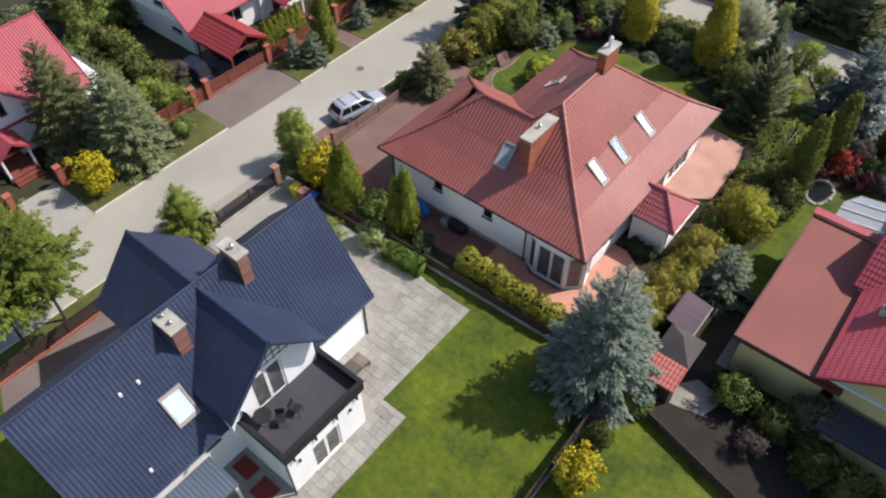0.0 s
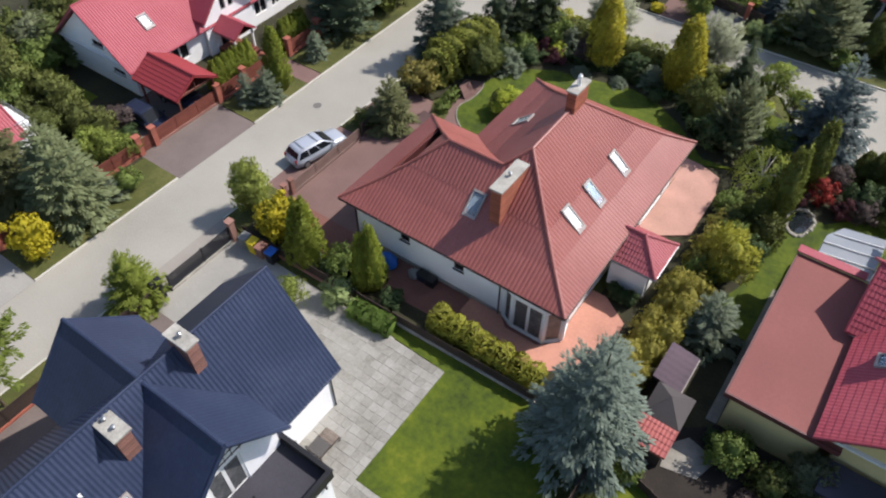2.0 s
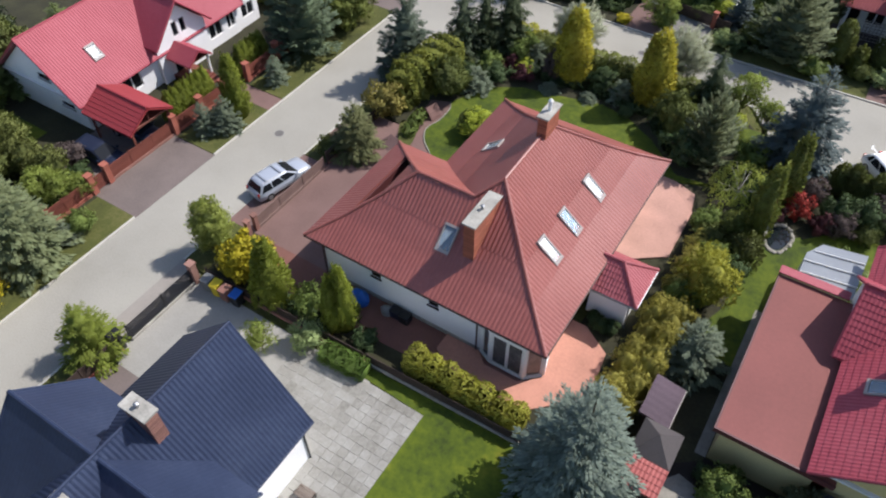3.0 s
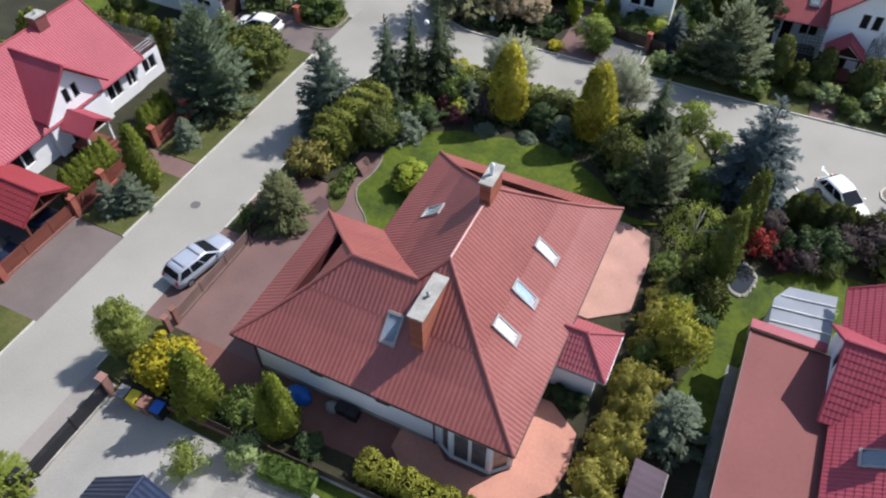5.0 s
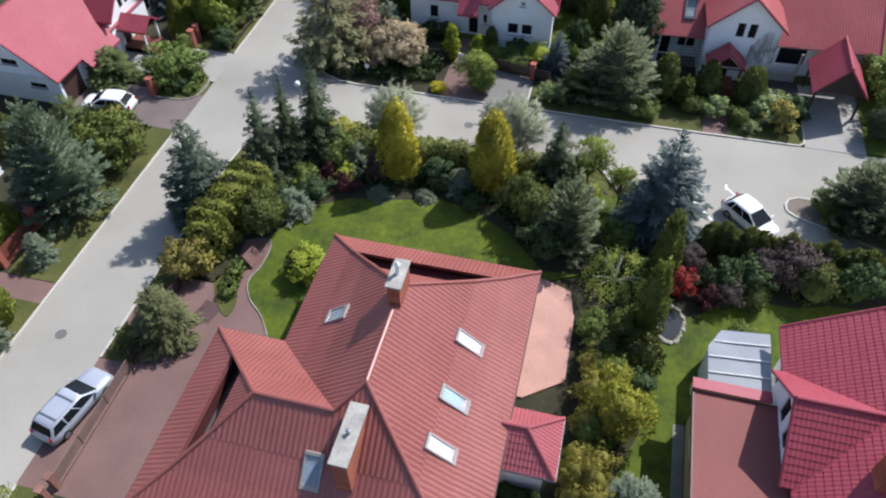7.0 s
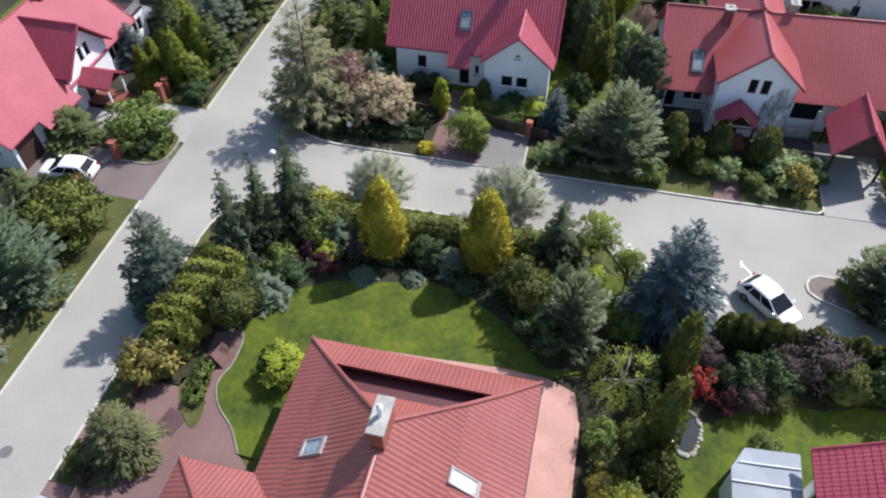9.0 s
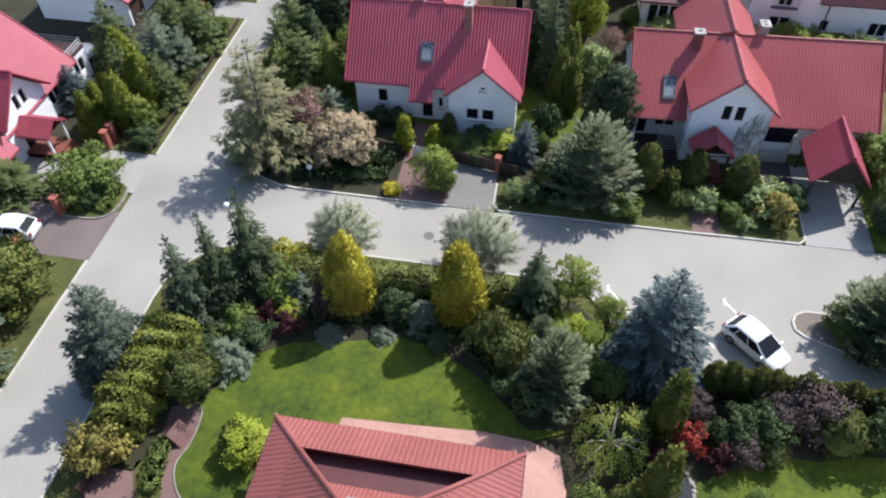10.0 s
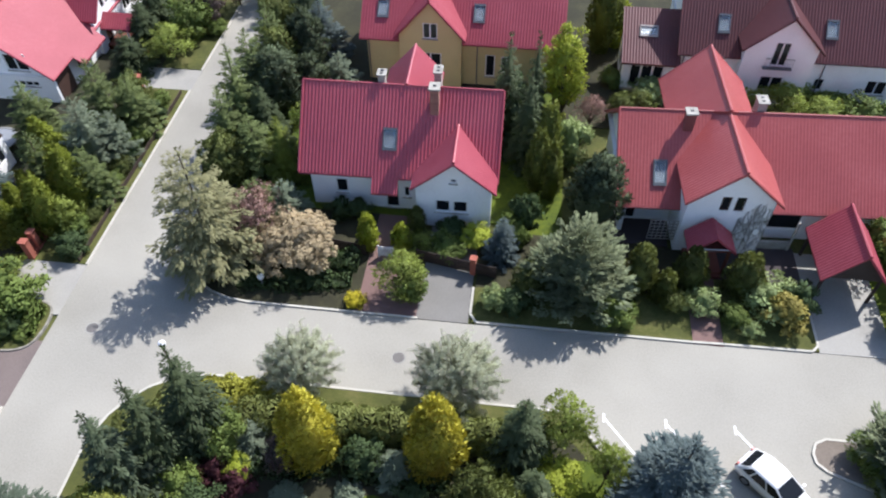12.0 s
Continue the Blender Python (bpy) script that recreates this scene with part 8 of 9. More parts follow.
def playhouse(x, y, turn):
    ob = thing("playhouse", "small brown A-frame shelter beside the garden path", "shelter", at=(x, y, 0.04), turn=turn)
    for sg in (-1, 1):
        for i in range(6):
            f, g = i / 6, (i + 0.94) / 6
            ys, zs = [sg * 0.85 * (1 - f), sg * 0.85 * (1 - g)], [0.10 + 0.95 * f, 0.10 + 0.95 * g]
            link("roof_board", [(-0.7, ys[0], zs[0]), (0.7, ys[0], zs[0]), (0.7, ys[1], zs[1]), (-0.7, ys[1], zs[1]), (-0.7, ys[0], zs[0] - 0.05), (0.7, ys[0], zs[0] - 0.05), (0.7, ys[1], zs[1] - 0.05), (-0.7, ys[1], zs[1] - 0.05)],
                 [[0, 1, 2, 3], [7, 6, 5, 4], [0, 4, 5, 1], [1, 5, 6, 2], [2, 6, 7, 3], [3, 7, 4, 0]], PLAYWOOD, ob)
    link("end_panel", [(-0.60, -0.72, 0.08), (-0.60, 0.72, 0.08), (-0.60, 0, 0.90), (-0.64, -0.72, 0.08), (-0.64, 0.72, 0.08), (-0.64, 0, 0.90)], [[0, 1, 2], [5, 4, 3], [0, 3, 4, 1], [1, 4, 5, 2], [2, 5, 3, 0]], STONE, ob, "pale end panel")
    link("end_panel", [(0.60, -0.72, 0.08), (0.60, -0.20, 0.08), (0.60, -0.20, 0.68), (0.64, -0.72, 0.08), (0.64, -0.20, 0.08), (0.64, -0.20, 0.68)], [[2, 1, 0], [3, 4, 5], [1, 4, 3, 0], [2, 5, 4, 1], [0, 3, 5, 2]], STONE, ob, "pale end panel")
    part("floor", boxes((-0.75, 0.75, -0.9, 0.9, 0, 0.07)), PLAYWOOD, ob)
    return ob


playhouse(-29.5, 43.7, -105).scale = (0.78, 0.78, 0.85)
sheet("paving_patch", [(-31.1, 38.6), (-29.9, 38.3), (-29.5, 39.6), (-30.8, 40.0)], 0.03, surface("dark_red_blocks", three((0.085, 0.050, 0.048), 0.25), 0.9, 0.6, 9, 0.4), "dark red-brown paved square on the garden path", "pavement", depth=0.03)


def trampoline(x, y, r=1.6, h=0.72):
    ob = thing("trampoline", "round garden trampoline with a pale grey mat", "trampoline", at=(x, y, 0.0))
    bm = bmesh.new()
    add_bar(bm, (0, 0, h - 0.02), (0, 0, h), r * 0.88, 32)
    part("mat", bm, surface("pale_grey_mat", three((0.20, 0.215, 0.235), 0.15), 0.7, 1, 8, 0.1), ob)
    n = 28
    vs, fs = [], []
    for i in range(n):
        a = 2 * math.pi * i / n
        for q, z in ((0.885, h - 0.03), (1.0, h - 0.03), (1.0, h + 0.03), (0.885, h + 0.03)):
            vs.append((r * q * math.cos(a), r * q * math.sin(a), z))
        for j in range(4):
            fs.append([4 * i + j, 4 * i + (j + 1) % 4, 4 * ((i + 1) % n) + (j + 1) % 4, 4 * ((i + 1) % n) + j])
    link("rim_pad", vs, [f[::-1] for f in fs], GREYPLASTIC, ob, "grey rim pad")
    for i in range(6):
        a = math.pi * i / 3
        part("leg", bars(((r * 0.95 * math.cos(a), r * 0.95 * math.sin(a), 0), (r * 0.95 * math.cos(a), r * 0.95 * math.sin(a), h - 0.03), 0.022)), GREYMETAL, ob)


trampoline(-52.9, 76.2)


def pond():
    ring = [(-2.65 + 0.72 * math.cos(a) * (1 + 0.12 * math.sin(3 * a)), 44.9 + 1.15 * math.sin(a)) for a in [2 * math.pi * i / 18 for i in range(18)]]
    sheet("pond", ring, 0.085, WATER, "small dark garden pond ringed with stones", "pond", "structure", 0.05)
    rnd = random.Random(3)
    for i in range(34):
        a = 2 * math.pi * i / 34
        k = 1.12 + rnd.uniform(0, 0.12)
        bm = bmesh.new()
        bmesh.ops.create_icosphere(bm, subdivisions=2, radius=rnd.uniform(0.09, 0.18))
        for v in bm.verts:
            v.co *= 1 + 0.2 * noise.noise(v.co * 6 + Vector((i, 0, 0)))
            v.co.z *= 0.6
        ob = part("stone", bm, DULLSTONE, None, smooth=True)
        ob.location = (-2.65 + 0.72 * math.cos(a) * k * (1 + 0.12 * math.sin(3 * a)), 44.9 + 1.15 * math.sin(a) * k, 0.10)
        tagged(ob, "rounded grey stone at the pond's edge", "stone", "pond stones")


pond()
sheet("gravel", [(-2.15, 27.2), (-1.55, 27.2), (-1.55, 38.2), (-2.15, 38.2)], 0.075, DULLSTONE, "strip of pale gravel along the terrace house", "gravel", depth=0.05)
sheet("gravel", [(-3.0, 23.2), (-1.2, 23.6), (-0.7, 25.2), (-2.4, 25.6), (-3.2, 24.6)], 0.08, DULLSTONE, "patch of pale gravel beside the shed", "gravel", depth=0.05)


# ---- planting ----
plant("spruce_slate", -33.9, 46.9, 8.2, 2.7)
plant("spruce_mid", -30.9, 50.8, 8.2, 1.9)
plant("spruce_dark", -29.7, 52.4, 8.4, 1.7)
plant("spruce_dark", -28.3, 54.3, 8.7, 2.0)
plant("gold", -22.2, 53.7, 6.7, 1.45)
plant("gold", -15.5, 54.1, 6.7, 1.5)
plant("bare", -23.8, 58.1, 4.5, 2.3)
plant("bare", -14.8, 58.2, 5.2, 2.6)
plant("spruce_dark", -11.1, 55.0, 6.2, 1.9)
plant("light", -8.9, 56.0, 4.4, 1.6)
plant("light", -6.6, 54.0, 4.2, 1.2)
plant("spruce_blue", -3.9, 52.6, 8.5, 3.0)
plant("pine_pale", -9.5, 49.6, 6.0, 2.0)
plant("birch", -6.2, 46.8, 3.3, 1.8)
plant("thujaslim", -3.5, 48.1, 6.4, 0.85)
plant("thujaslim", -4.2, 43.7, 6.9, 0.9)
plant("red", -2.3, 47.5, 2.2, 1.0)
plant("goldbush", -5.2, 37.0, 4.6, 1.7)
plant("spruce_grey", -4.2, 32.2, 4.2, 1.8)
plant("yew", -29.6, 46.5, 3.7, 1.8)
plant("hedgegold", -32.6, 41.8, 3.0, 1.5)
plant("spruce_olive", -31.7, 37.0, 4.4, 1.8)
plant("yew", -33.3, 35.9, 1.6, 1.1)
plant("young", -33.6, 24.2, 5.2, 2.0)
plant("yellow", -30.5, 23.5, 3.7, 1.4)
plant("thuja", -27.4, 22.9, 5.9, 1.3)
plant("thuja", -22.7, 23.8, 5.8, 0.9)
plant("thuja", -23.1, 23.3, 5.2, 0.7)
plant("white", -23.9, 21.7, 1.7, 1.1, "rounded shrub with white blossom beside the clipped hedge")
plant("light", -25.8, 19.8, 2.5, 1.15)
plant("spruce_silver", -6.9, 21.9, 10.0, 3.1)
plant("spruce_fresh", -33.9, 14.5, 4.6, 1.9)
plant("decid", -34.1, 5.3, 9.8, 2.5)
plant("decid", -34.3, 2.8, 9.6, 2.4)
plant("spruce_umber", -47.7, 15.0, 9.2, 2.7)
plant("spruce_moss", -43.5, 17.0, 8.0, 2.8)
plant("yellow", -42.3, 13.2, 3.8, 1.3)
plant("shrub", -42.7, 20.7, 1.5, 1.0)
plant("spruce_grey", -42.9, 19.5, 1.4, 1.0)
plant("thuja", -42.2, 35.5, 5.8, 1.1)
plant("spruce_grey", -41.9, 33.8, 3.1, 1.2)
plant("spruce_grey", -42.9, 32.6, 2.9, 1.0)
plant("pine_blue", -43.8, 45.6, 8.5, 2.9)
plant("shrubolive", -43.3, 50.7, 4.0, 2.5)
plant("spruce_grey", -42.7, 40.5, 2.6, 1.0)
plant("shrub", -0.3, 25.5, 2.3, 1.2)
plant("pine", 3.3, 26.1, 3.3, 1.6)
plant("yellow", -4.7, 16.0, 3.0, 1.2)
plant("yew", -4.9, 18.7, 1.8, 0.8)
plant("willow", -31.9, 66.6, 10.0, 3.3)
plant("beech", -29.8, 69.3, 4.5, 2.3)
plant("blossom", -26.5, 67.6, 3.8, 3.2)
plant("cypress", -22.0, 69.1, 3.3, 0.7)
plant("cypress", -19.8, 69.3, 2.5, 0.7)
plant("light", -19.1, 65.6, 3.2, 1.7)
plant("spruce_blue", -13.0, 69.3, 3.9, 1.2)
plant("pine_pale", -8.1, 66.7, 6.2, 3.2)
plant("pine_dark", -7.0, 72.6, 7.7, 2.5)
plant("spruce_dark", -13.6, 81.6, 9.4, 1.9)
plant("spruce_dark", -11.6, 82.4, 9.3, 1.3)
plant("lime", -9.4, 84.6, 8.8, 1.5)
plant("thujaslim", -11.0, 76.4, 5.6, 0.9)
plant("thujaslim", -10.0, 75.6, 5.0, 0.8)
plant("thujadark", -4.2, 67.7, 4.2, 1.05)
plant("thujadark", -0.9, 68.3, 3.6, 1.05)
plant("thujadark", 2.4, 68.2, 3.6, 1.15)
plant("white", 4.0, 67.3, 1.9, 1.9)
plant("olive", 4.8, 65.8, 2.1, 1.3)
plant("white", -13.2, 65.2, 1.6, 0.9, "rounded pale green shrub at the drive's edge")
plant("white", -0.3, 66.4, 1.7, 1.2)
plant("thujaslim", -2.6, 66.9, 2.8, 0.8)
plant("spruce_green", -49.5, 77.2, 5.7, 2.1)
plant("thuja", -45.8, 67.1, 3.0, 1.5)
plant("thuja", -44.3, 68.3, 5.1, 1.4)
plant("spruce_grey", -43.9, 74.8, 6.5, 2.2)
plant("thuja", -43.6, 70.8, 5.5, 1.6)
plant("light", -43.3, 68.5, 3.0, 1.4)
plant("spruce_green", -44.4, 78.6, 7.1, 2.1)
plant("spruce_green", -42.4, 71.5, 5.0, 1.6)
plant("spruce_green", -33.9, 79.9, 8.2, 2.0)
plant("pine_dark", -31.8, 82.8, 7.4, 2.8)
plant("spruce_blue", -30.1, 90.7, 5.9, 2.5)
plant("spruce_green", -31.5, 75.5, 5.7, 1.9)
plant("yew", -33.5, 74.1, 5.2, 1.9)
plant("spruce_dark", -46.6, 87.4, 3.9, 1.9)
plant("shrub", -43.8, 61.1, 2.9, 2.4)
plant("pine_pale", 9.4, 56.9, 4.8, 2.8)
plant("shrub", 7.4, 57.0, 1.7, 1.2)
plant("shrubolive", 8.0, 55.8, 1.5, 1.2)
plant("bush", 12.5, 72.3, 3.6, 2.1)
plant("purple", 4.6, 50.0, 2.9, 1.8)
plant("darkshrub", 1.5, 49.5, 1.9, 1.2)
plant("yew", -44.5, 51.4, 3.2, 3.1)
plant("spruce_green", -49.1, 59.8, 2.9, 2.4)
plant("spruce_blue", -49.8, 70.6, 3.6, 1.8)
plant("light", -44.7, 62.7, 1.5, 2.2)
plant("yew", -26.0, 43.5, 1.9, 1.0)
plant("cypress", -4.5, 96.2, 4.4, 1.3)
plant("white", -1.6, 88.6, 1.8, 2.0)
plant("shrub", -5.0, 90.0, 1.4, 1.1)
plant("light", 8.7, 89.2, 2.2, 2.3)
plant("light", 12.4, 88.6, 1.3, 2.6)
# borders of the red-roofed house
hedge((-26.6, 55.2), (-9.5, 55.4), 1.6, 2.2, L_OLIVE, "clipped olive green hedge along the side street", 110, 0.16, 0.16)
hedge((-32.6, 52.6), (-29.6, 55.6), 2.4, 1.5, L_OLIVE, "spreading olive hedge around the street corner", 90, 0.17, 0.2)
hedge((-29.4, 55.9), (-24.8, 56.8), 2.5, 1.5, L_GOLDGREEN, "spreading olive-gold hedge beside the kerb", 90, 0.17, 0.2)
hedge((-32.3, 42.6), (-30.9, 49.6), 2.3, 3.1, L_HEDGE, "wide olive green hedge beside the street", 100, 0.18, 0.24)
garden(curve([(-31.0, 41.8), (-29.9, 41.9), (-29.2, 41.0), (-28.85, 39.9), (-29.0, 39.1), (-29.6, 39.4), (-30.4, 40.4)], True), ROUGHGRASS, "small grass island between two paths", "lawn")
hedge((-30.0, 43.2), (-29.5, 40.3), 0.8, 0.8, L_SHRUB, "low clipped hedge between the paths", 50, 0.18)
hedge((-18.0, 23.55), (-10.4, 23.5), 1.25, 1.75, L_GOLDGREEN, "dense olive-gold hedge behind the fence", 100, 0.15, 0.14)
hedge((-22.6, 21.5), (-19.6, 21.7), 1.15, 1.0, L_BOX, "low square-cut green hedge at the patio's edge", 170, 0.09, 0.0)
hedge((-28.6, 22.9), (-24.6, 22.95), 0.9, 1.0, L_DARKSHRUB, "dark low hedge along the boundary", 44, 0.22, 0.15)
plant("thuja", -28.2, 23.2, 4.3, 1.0)
plant("shrub", -25.2, 23.6, 2.0, 1.1)
plant("yellow", -29.9, 24.3, 3.2, 1.2)
plant("darkshrub", -21.0, 23.4, 1.1, 0.8)
plant("shrub", -31.6, 24.2, 2.0, 1.2)
for x, y, h, r, k in ((-25.4, 54.0, 2.4, 1.3, "spruce_grey"), (-23.6, 53.0, 2.6, 1.0, "purple"), (-19.2, 53.6, 2.1, 1.3, "darkshrub"), (-17.6, 53.3, 2.0, 1.2, "spruce_grey"), (-13.0, 52.2, 3.6, 1.6, "yew"),
                      (-12.0, 51.0, 4.2, 1.6, "yew"), (-27.0, 52.0, 1.6, 0.9, "wine"), (-25.9, 52.4, 1.5, 0.7, "lime"), (-28.6, 51.0, 2.0, 1.3, "shrub"), (-26.8, 53.7, 2.8, 1.4, "shrub"),
                      (-30.9, 50.0, 2.2, 1.5, "yew"), (-10.3, 52.6, 3.4, 1.6, "spruce_dark"), (-10.9, 49.2, 2.8, 1.5, "darkshrub"), (-6.4, 50.6, 2.0, 1.2, "shrub"), (-9.0, 53.6, 2.0, 1.2, "lime"),
                      (-16.3, 51.9, 0.9, 0.9, "darkshrub"), (-19.8, 51.9, 0.8, 0.8, "spruce_grey"), (-23.0, 51.4, 0.8, 0.9, "spruce_grey"), (-33.2, 48.6, 1.6, 1.0, "darkshrub")):
    plant(k, x, y, h, r)
for a, b in (((-26.6, 52.9), (-20.6, 53.2)), ((-20.4, 53.2), (-14.6, 53.0)), ((-14.4, 52.6), (-11.4, 49.4))):
    hedge(a, b, 1.7, 0.6, L_DARKSHRUB, "low dark ground cover in the planted border", 60, 0.16, 0.3)
# along the west wall
plant("lime", -25.2, 43.4, 2.3, 1.2, "yellow-green rounded shrub on the lawn")
for y in (37.4, 39.0, 40.6, 42.2):
    plant("darkshrub", -23.3, y, 1.3, 0.8)
# east border
for x, y, h, r, k in ((-6.6, 36.4, 2.6, 1.1, "bronze"), (-6.8, 38.6, 2.6, 1.1, "bronze"), (-6.7, 40.4, 2.4, 1.1, "bronze"),
                      (-5.8, 39.2, 2.8, 1.3, "goldbush"), (-5.6, 40.0, 2.3, 1.2, "shrub"), (-6.4, 41.4, 2.2, 1.3, "yew"), (-5.2, 43.5, 2.2, 1.2, "shrubolive"), (-7.2, 43.2, 1.6, 1.0, "shrub"),                       (-4.4, 39.4, 2.0, 1.0, "darkshrub"), (-4.3, 41.6, 2.6, 1.2, "thujadark"), (-5.0, 47.8, 1.8, 1.2, "darkshrub"), (-3.6, 46.2, 1.6, 0.9, "wine")):
    plant(k, x, y, h, r)
for x, y in ((-9.6, 31.9), (-9.0, 32.0), (-10.2, 32.1)):
    plant("darkshrub", x, y, 0.9, 0.55)
rnd = random.Random(11)
for i in range(9):
    y = 24.6 + 1.25 * i
    for sg in (-1, 1):
        plant("bronze", -6.9 + 0.05 * i + 0.52 * sg + rnd.uniform(-0.15, 0.15), y + rnd.uniform(-0.2, 0.2), rnd.uniform(2.2, 3.1), rnd.uniform(0.8, 1.05))
plant("shrub", -6.3, 36.0, 2.2, 1.1)
# plot of the terrace house
for i in range(16):
    plant("thujadark", -0.6 + 0.78 * i, 51.5 - 0.03 * i, 2.7 + 0.35 * math.sin(2.3 * i), 0.72, "dark thuja in the row behind the parking bays")
hedge((11, 51.0), (30, 50.4), 1.6, 3.6, L_THUJADARK, "tall dark thuja hedge along the lawn", 20, 0.30, 0.18)
for x, y, h, r, k in ((-1.6, 49.6, 2.0, 1.0, "purple"), (1.8, 48.6, 2.6, 1.3, "darkshrub"), (0.4, 47.4, 1.9, 1.1, "purple"), (2.9, 50.0, 2.2, 1.3, "purple"), (-0.6, 46.9, 1.5, 0.9, "wine"), (2.2, 47.6, 1.6, 0.9, "yew"), (-28.4, 48.6, 2.0, 1.5, "spruce_grey"), (-27.6, 50.3, 1.6, 1.2, "darkshrub"), (-29.4, 48.6, 1.8, 1.2, "darkshrub"), (-25.6, 51.6, 1.2, 1.0, "wine"), (0.2, 48.2, 2.4, 1.2, "darkshrub"), (1.5, 44.6, 1.2, 0.9, "shrub"), (2.4, 43.9, 1.0, 0.7, "white"), (2.0, 25.0, 2.4, 1.2, "yew"), (4.5, 23.9, 2.8, 1.4, "yew"), (6.3, 23.6, 3.0, 1.4, "hedgecol"), (8.2, 23.0, 3.0, 1.4, "yew"), (10.0, 22.4, 3.0, 1.4, "hedgecol"), (5.8, 49.0, 3.0, 1.5, "yew"), (8.2, 49.4, 3.0, 1.5, "darkshrub"),
                      (1.4, 23.4, 1.5, 0.9, "purple"), (-1.2, 26.0, 1.0, 0.7, "darkshrub"), (-4.3, 21.6, 1.2, 0.8, "shrub"), (8.8, 55.0, 3.0, 1.8, "pine_dark"), (11.5, 54.6, 3.6, 2.0, "pine"), (14.5, 54.2, 3.4, 2.0, "shrub")):
    plant(k, x, y, h, r)
# added dark leaves that stand in for the green-brown shade under the trees
hedge((-30.2, 65.2), (-22.6, 65.9), 1.7, 0.55, L_DARKSHRUB, "low ground cover added dark for the corner trees' shade", 60, 0.16, 0.3)
hedge((-27.4, 67.6), (-22.4, 67.4), 1.4, 0.9, L_DARKSHRUB, "dark low shrubs before the garden fence", 50, 0.18, 0.25)
# gardens of the western houses
for x, y, h, r in ((-61.5, 23.6, 4.6, 1.5), (-59.2, 22.9, 4.4, 1.4), (-57.0, 22.4, 4.6, 1.5), (-55.2, 23.1, 4.0, 1.3), (-53.2, 23.2, 4.2, 1.5), (-51.4, 22.6, 3.4, 1.3), (-49.9, 22.5, 3.6, 1.3), (-48.2, 23.0, 3.2, 1.2)):
    plant("hedgecol", x, y, h, r)
for x, y, h, r, k in ((-60.5, 27.5, 4.4, 2.0, "spruce_green"), (-63.0, 30.0, 5.0, 2.3, "yew"), (-66.0, 31.0, 5.5, 2.4, "pine_dark"), (-59.5, 25.0, 3.6, 1.8, "shrub"), (-54.6, 20.6, 3.2, 1.7, "yew"), (-66.5, 25.0, 5.0, 2.4, "spruce_moss")):
    plant(k, x, y, h, r)
plant("pine", -62.2, 26.8, 4.6, 2.6, "broad blue-grey pine beside the hedge row")
for x, y, h, r in ((-47.6, 21.3, 2.6, 1.5), (-46.2, 21.9, 2.3, 1.4), (-45.4, 22.9, 2.0, 1.1)):
    plant("light", x, y, h, r, "fresh light green bush behind the brick fence")
plant("purple", -48.6, 24.6, 2.2, 1.3)
for i in range(7):
    plant("thuja", -46.0, 32.2 + 0.62 * i, 3.0, 0.72)
for i in range(5):
    plant("thuja", -45.9, 39.8 + 0.62 * i, 2.9, 0.70)
for x, y, h, r, k in ((-51.6, 20.6, 3.0, 1.6, "yew"),
                      (-56.0, 20.2, 3.4, 1.8, "shrub"), (-63.5, 26, 4.5, 2.2, "yew"), (-64, 20, 4, 2.2, "pine"), (-60, 30, 3.4, 1.9, "yew"), (-62, 35, 4, 2.2, "spruce_green"), (-61, 40, 4.5, 2.0, "thujadark"), (-62, 45, 4, 2.0, "thuja"), (-47.4, 17.4, 3.0, 1.6, "shrub"), (-47.0, 24.0, 1.2, 0.9, "darkshrub"),
                      (-57.5, 48.8, 3.2, 1.2, "thujadark"), (-56.0, 49.2, 3.2, 1.2, "thuja"), (-54.5, 49.4, 3.2, 1.2, "thujadark"), (-53.0, 49.6, 3.2, 1.2, "thuja"), (-51.5, 49.8, 3.2, 1.2, "thujadark"), (-50.0, 50.0, 3.0, 1.1, "thuja"), (-58.5, 52.0, 4.0, 1.8, "yew"), (-47.0, 47.4, 2.4, 1.4, "darkshrub"),
                      (-47.2, 51.8, 4.4, 1.8, "spruce_green"), (-44.0, 46.5, 2.2, 1.3, "darkshrub"), (-46.6, 1.5, 2.4, 1.4, "shrub"), (-45.9, 4.5, 2.8, 1.5, "shrub"), (-48.5, 7.0, 2.2, 1.4, "darkshrub"), (-43.0, 59.6, 1.2, 1.0, "darkshrub"), (-43.2, 61.4, 1.3, 1.0, "shrub")):
    plant(k, x, y, h, r)
for i in range(6):
    plant("thuja", -47.0 + 0.25 * i, 67.6 + 1.3 * i, 3.6, 0.9)
for x, y, h, r, k in ((-45.6, 71.5, 6.0, 1.6, "spruce_green"), (-46.8, 74.0, 5.0, 1.5, "thuja"), (-42.6, 76.0, 4.5, 1.5, "spruce_grey"), (-42.4, 79.4, 5.5, 1.7, "spruce_green"), (-43.6, 81.5, 4.2, 1.6, "yew"), (-42.0, 66.6, 1.4, 1.0, "darkshrub"), (-42.6, 71.8, 2.2, 1.1, "shrub"), (-46.5, 91, 5, 2, "spruce_dark"), (-43, 93, 4, 2, "shrub"), (-44, 98, 6, 2.4, "pine_dark"), (-48, 96, 6, 2.2, "spruce_green")):
    plant(k, x, y, h, r)
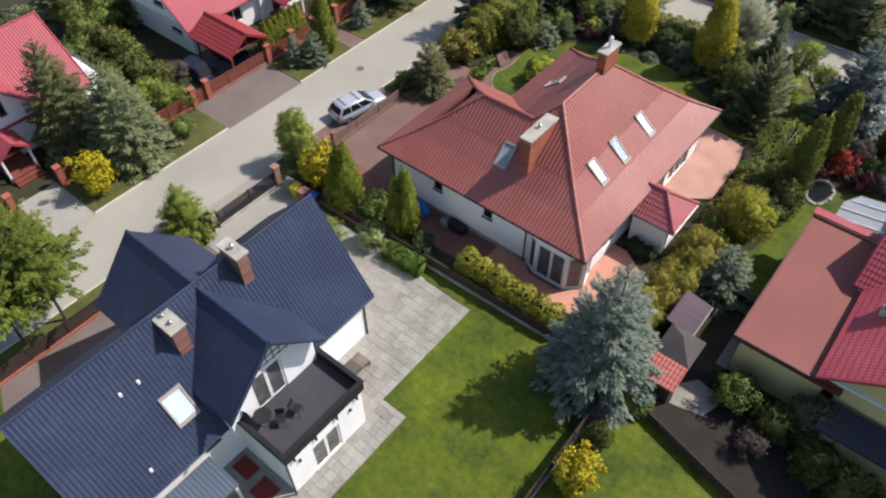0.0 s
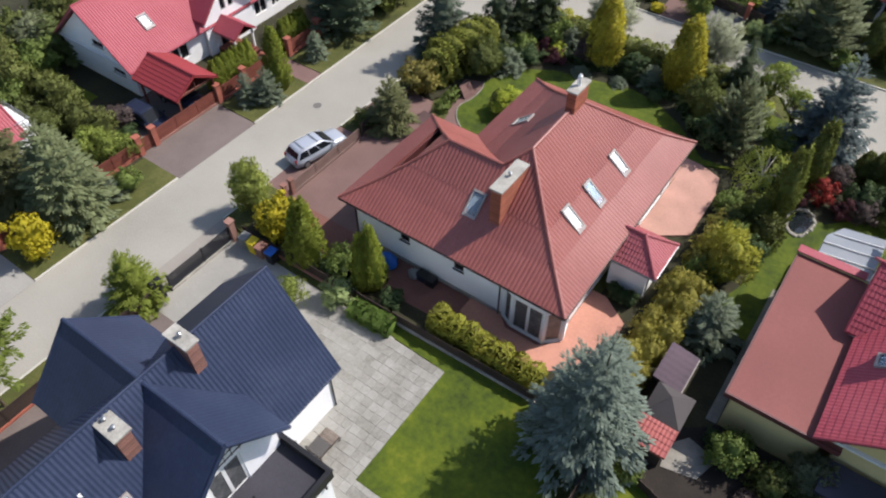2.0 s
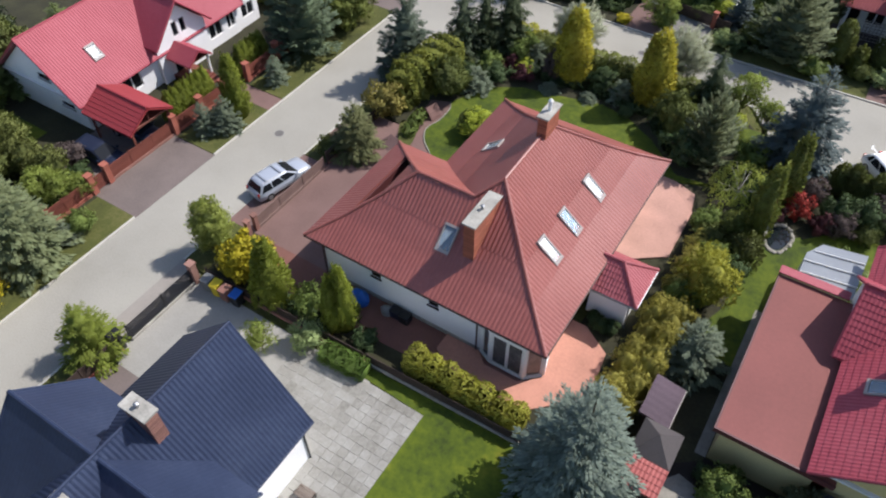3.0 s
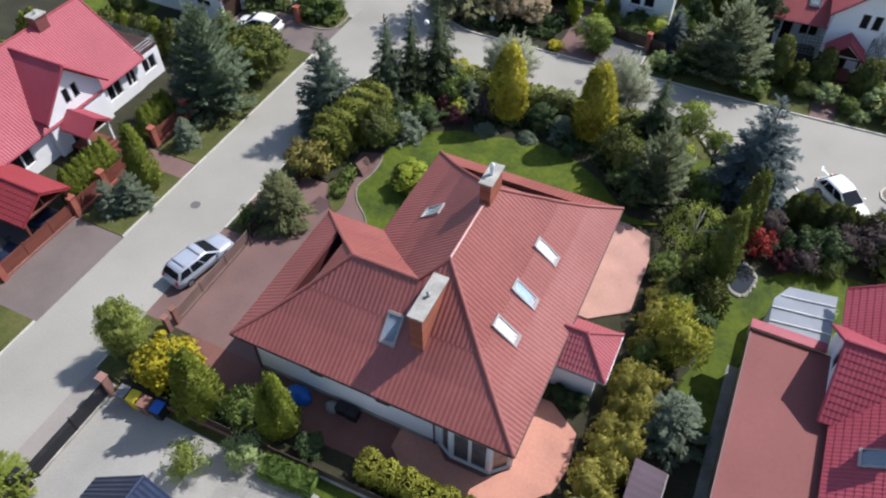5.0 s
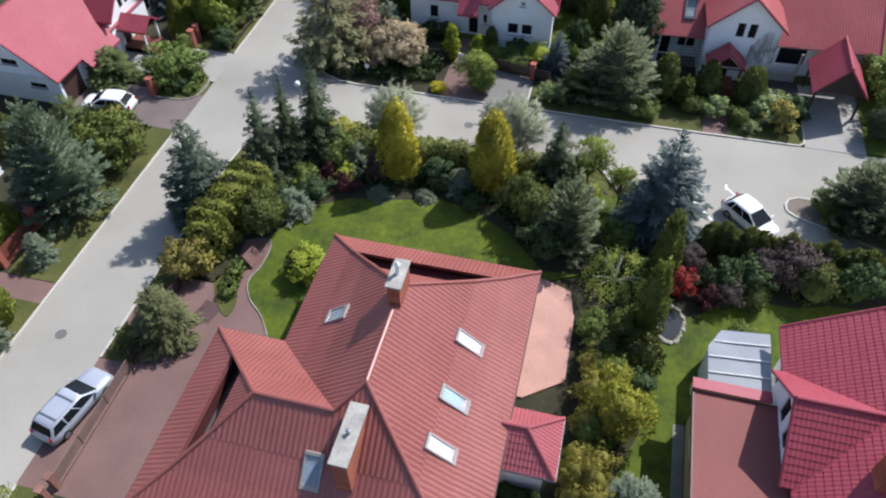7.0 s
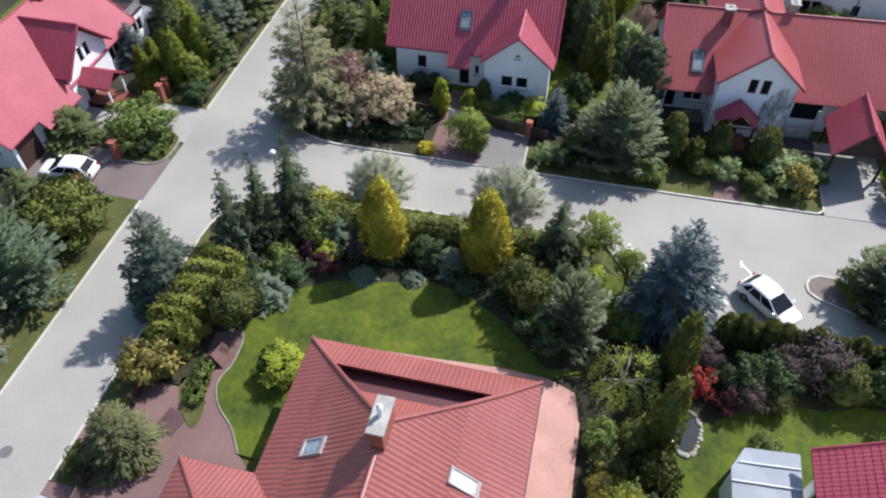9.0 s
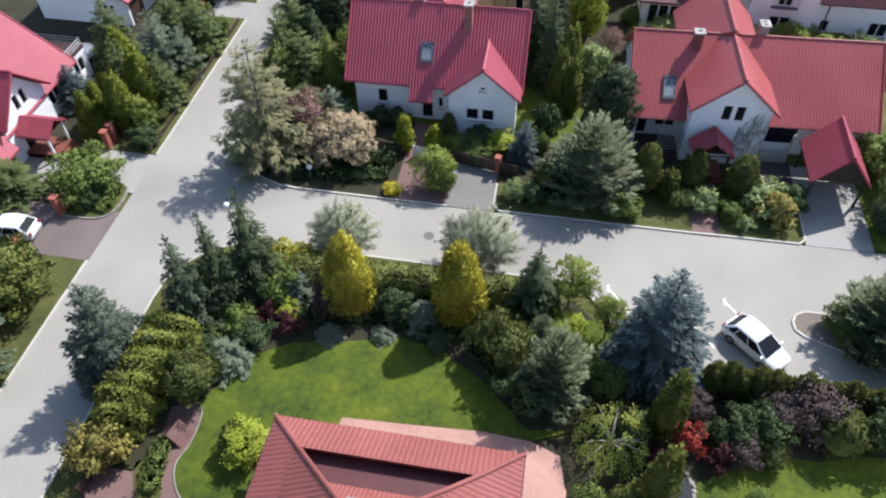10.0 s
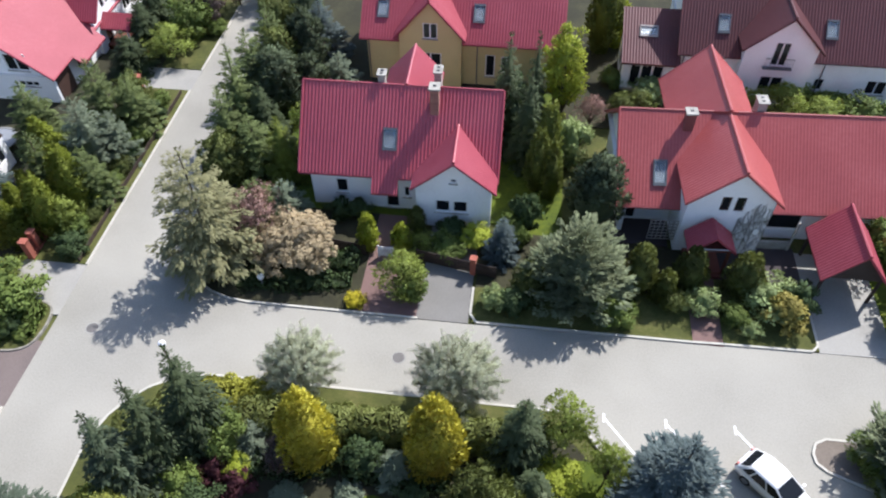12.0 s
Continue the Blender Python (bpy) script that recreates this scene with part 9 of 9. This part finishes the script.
for x, y, h, r, k in ((-43.6, 89.4, 3.4, 2.3, "light"), (-46.5, 93.5, 5.5, 2.0, "spruce_dark"), (-42.6, 95.5, 4.5, 2.0, "purple"), (-40.6, 99.0, 4.0, 2.0, "beech"), (-38.0, 101.0, 5.0, 2.3, "white"), (-35.0, 99.5, 7.0, 2.2, "spruce_green"), (-45.0, 102.0, 6.5, 2.2, "thuja"), (-41.2, 94.0, 1.2, 1.0, "shrub"),
                      (-34.6, 84.9, 6.4, 1.9, "spruce_green"), (-34.0, 88.6, 6.6, 2.0, "spruce_green"), (-30.6, 88.0, 7.4, 2.2, "pine_dark"), (-34.4, 92.6, 6.0, 2.0, "yew"), (-34.2, 77.4, 6.2, 1.9, "spruce_green"), (-29.4, 75.2, 5.8, 1.7, "spruce_fresh"), (-32.0, 79.4, 5.5, 1.9, "spruce_dark")):
    plant(k, x, y, h, r)
# gardens of the northern houses
for x, y, h, r, k in ((-33.2, 82.5, 6.5, 1.9, "spruce_green"), (-32.6, 86.5, 6.0, 2.1, "yew"), (-31.5, 92, 8.0, 2.4, "spruce_dark"), (-33.5, 96, 7, 2.4, "pine_dark"), (-29.5, 84.2, 5.5, 1.9, "pine_dark"), (-28.5, 79.5, 4.5, 1.5, "light"), (-30.0, 70.6, 4.2, 1.8, "spruce_green"), (-28.3, 71.4, 3.4, 1.6, "spruce_grey"),
                      (-24.6, 71.9, 1.7, 0.9, "darkshrub"), (-23.2, 71.9, 1.6, 0.8, "darkshrub"), (-16.6, 71.0, 1.5, 0.9, "darkshrub"), (-19.0, 71.2, 2.3, 0.6, "thujadark"), (-16.6, 70.4, 1.4, 1.0, "darkshrub"), (-14.8, 70.2, 1.7, 1.0, "lime"), (-16.6, 69.2, 1.5, 1.3, "shrub"), (-18.4, 69.4, 1.6, 1.0, "light"), (-12.4, 70.6, 2.4, 1.1, "shrub"), (-11.6, 71.8, 3.4, 1.1, "darkshrub"),
                      (-22.0, 64.3, 0.8, 0.7, "yellow"), (-18.6, 65.2, 2.0, 1.1, "shrub"), (-12.0, 65.2, 1.4, 1.2, "darkshrub"), (-11.0, 66.8, 2.4, 1.4, "yew"), (-5.6, 65.0, 1.6, 1.3, "shrub"), (-2.0, 66.2, 1.8, 0.9, "yew"), (1.6, 65.6, 1.4, 0.9, "shrub"), (2.6, 64.9, 1.0, 0.7, "white"), (6.0, 67.4, 2.0, 1.1, "darkshrub"), (11.8, 66.0, 3.0, 1.6, "pine_dark"), (13.4, 68.5, 4.0, 2.0, "shrub"),
                      (-11.9, 79.0, 8.5, 1.5, "spruce_dark"), (-10.4, 78.2, 6.4, 1.0, "thujaslim"), (-8.6, 79.4, 4.0, 1.6, "white"), (-9.8, 86.0, 7.0, 1.3, "lime"), (-7.0, 84.0, 3.2, 1.3, "beech"), (-4.6, 85.2, 2.6, 1.4, "yew"), (-3.2, 85.8, 2.6, 1.3, "yew"), (-6.0, 95.0, 9.8, 1.4, "thujaslim"), (-27.6, 86.0, 4.0, 1.8, "spruce_grey"), (5.0, 86.2, 2.8, 1.8, "light"), (8.0, 86.6, 3.2, 1.8, "light"), (11.0, 86.2, 2.6, 1.8, "light"), (14.5, 86.5, 2.4, 2.0, "shrub"), (17.0, 85.5, 2.6, 2.0, "darkshrub"), (-13.4, 86.2, 3.0, 1.4, "darkshrub")):
    plant(k, x, y, h, r)
rnd = random.Random(23)
for i in range(11):
    plant(("darkshrub", "shrub", "yew")[i % 3], -42.1 + rnd.uniform(-0.3, 0.2), 66.4 + 1.65 * i, rnd.uniform(1.0, 1.8), rnd.uniform(0.8, 1.1))
hedge((-41.9, 58.9), (-41.9, 61.6), 1.4, 0.8, L_SHRUB, "low spreading green shrubs on the rounded corner", 60, 0.17, 0.3)
hedge((-43.4, 58.8), (-43.4, 61.7), 1.5, 1.0, L_SHRUB, "spreading garden shrubs beside the drive", 60, 0.18, 0.3)
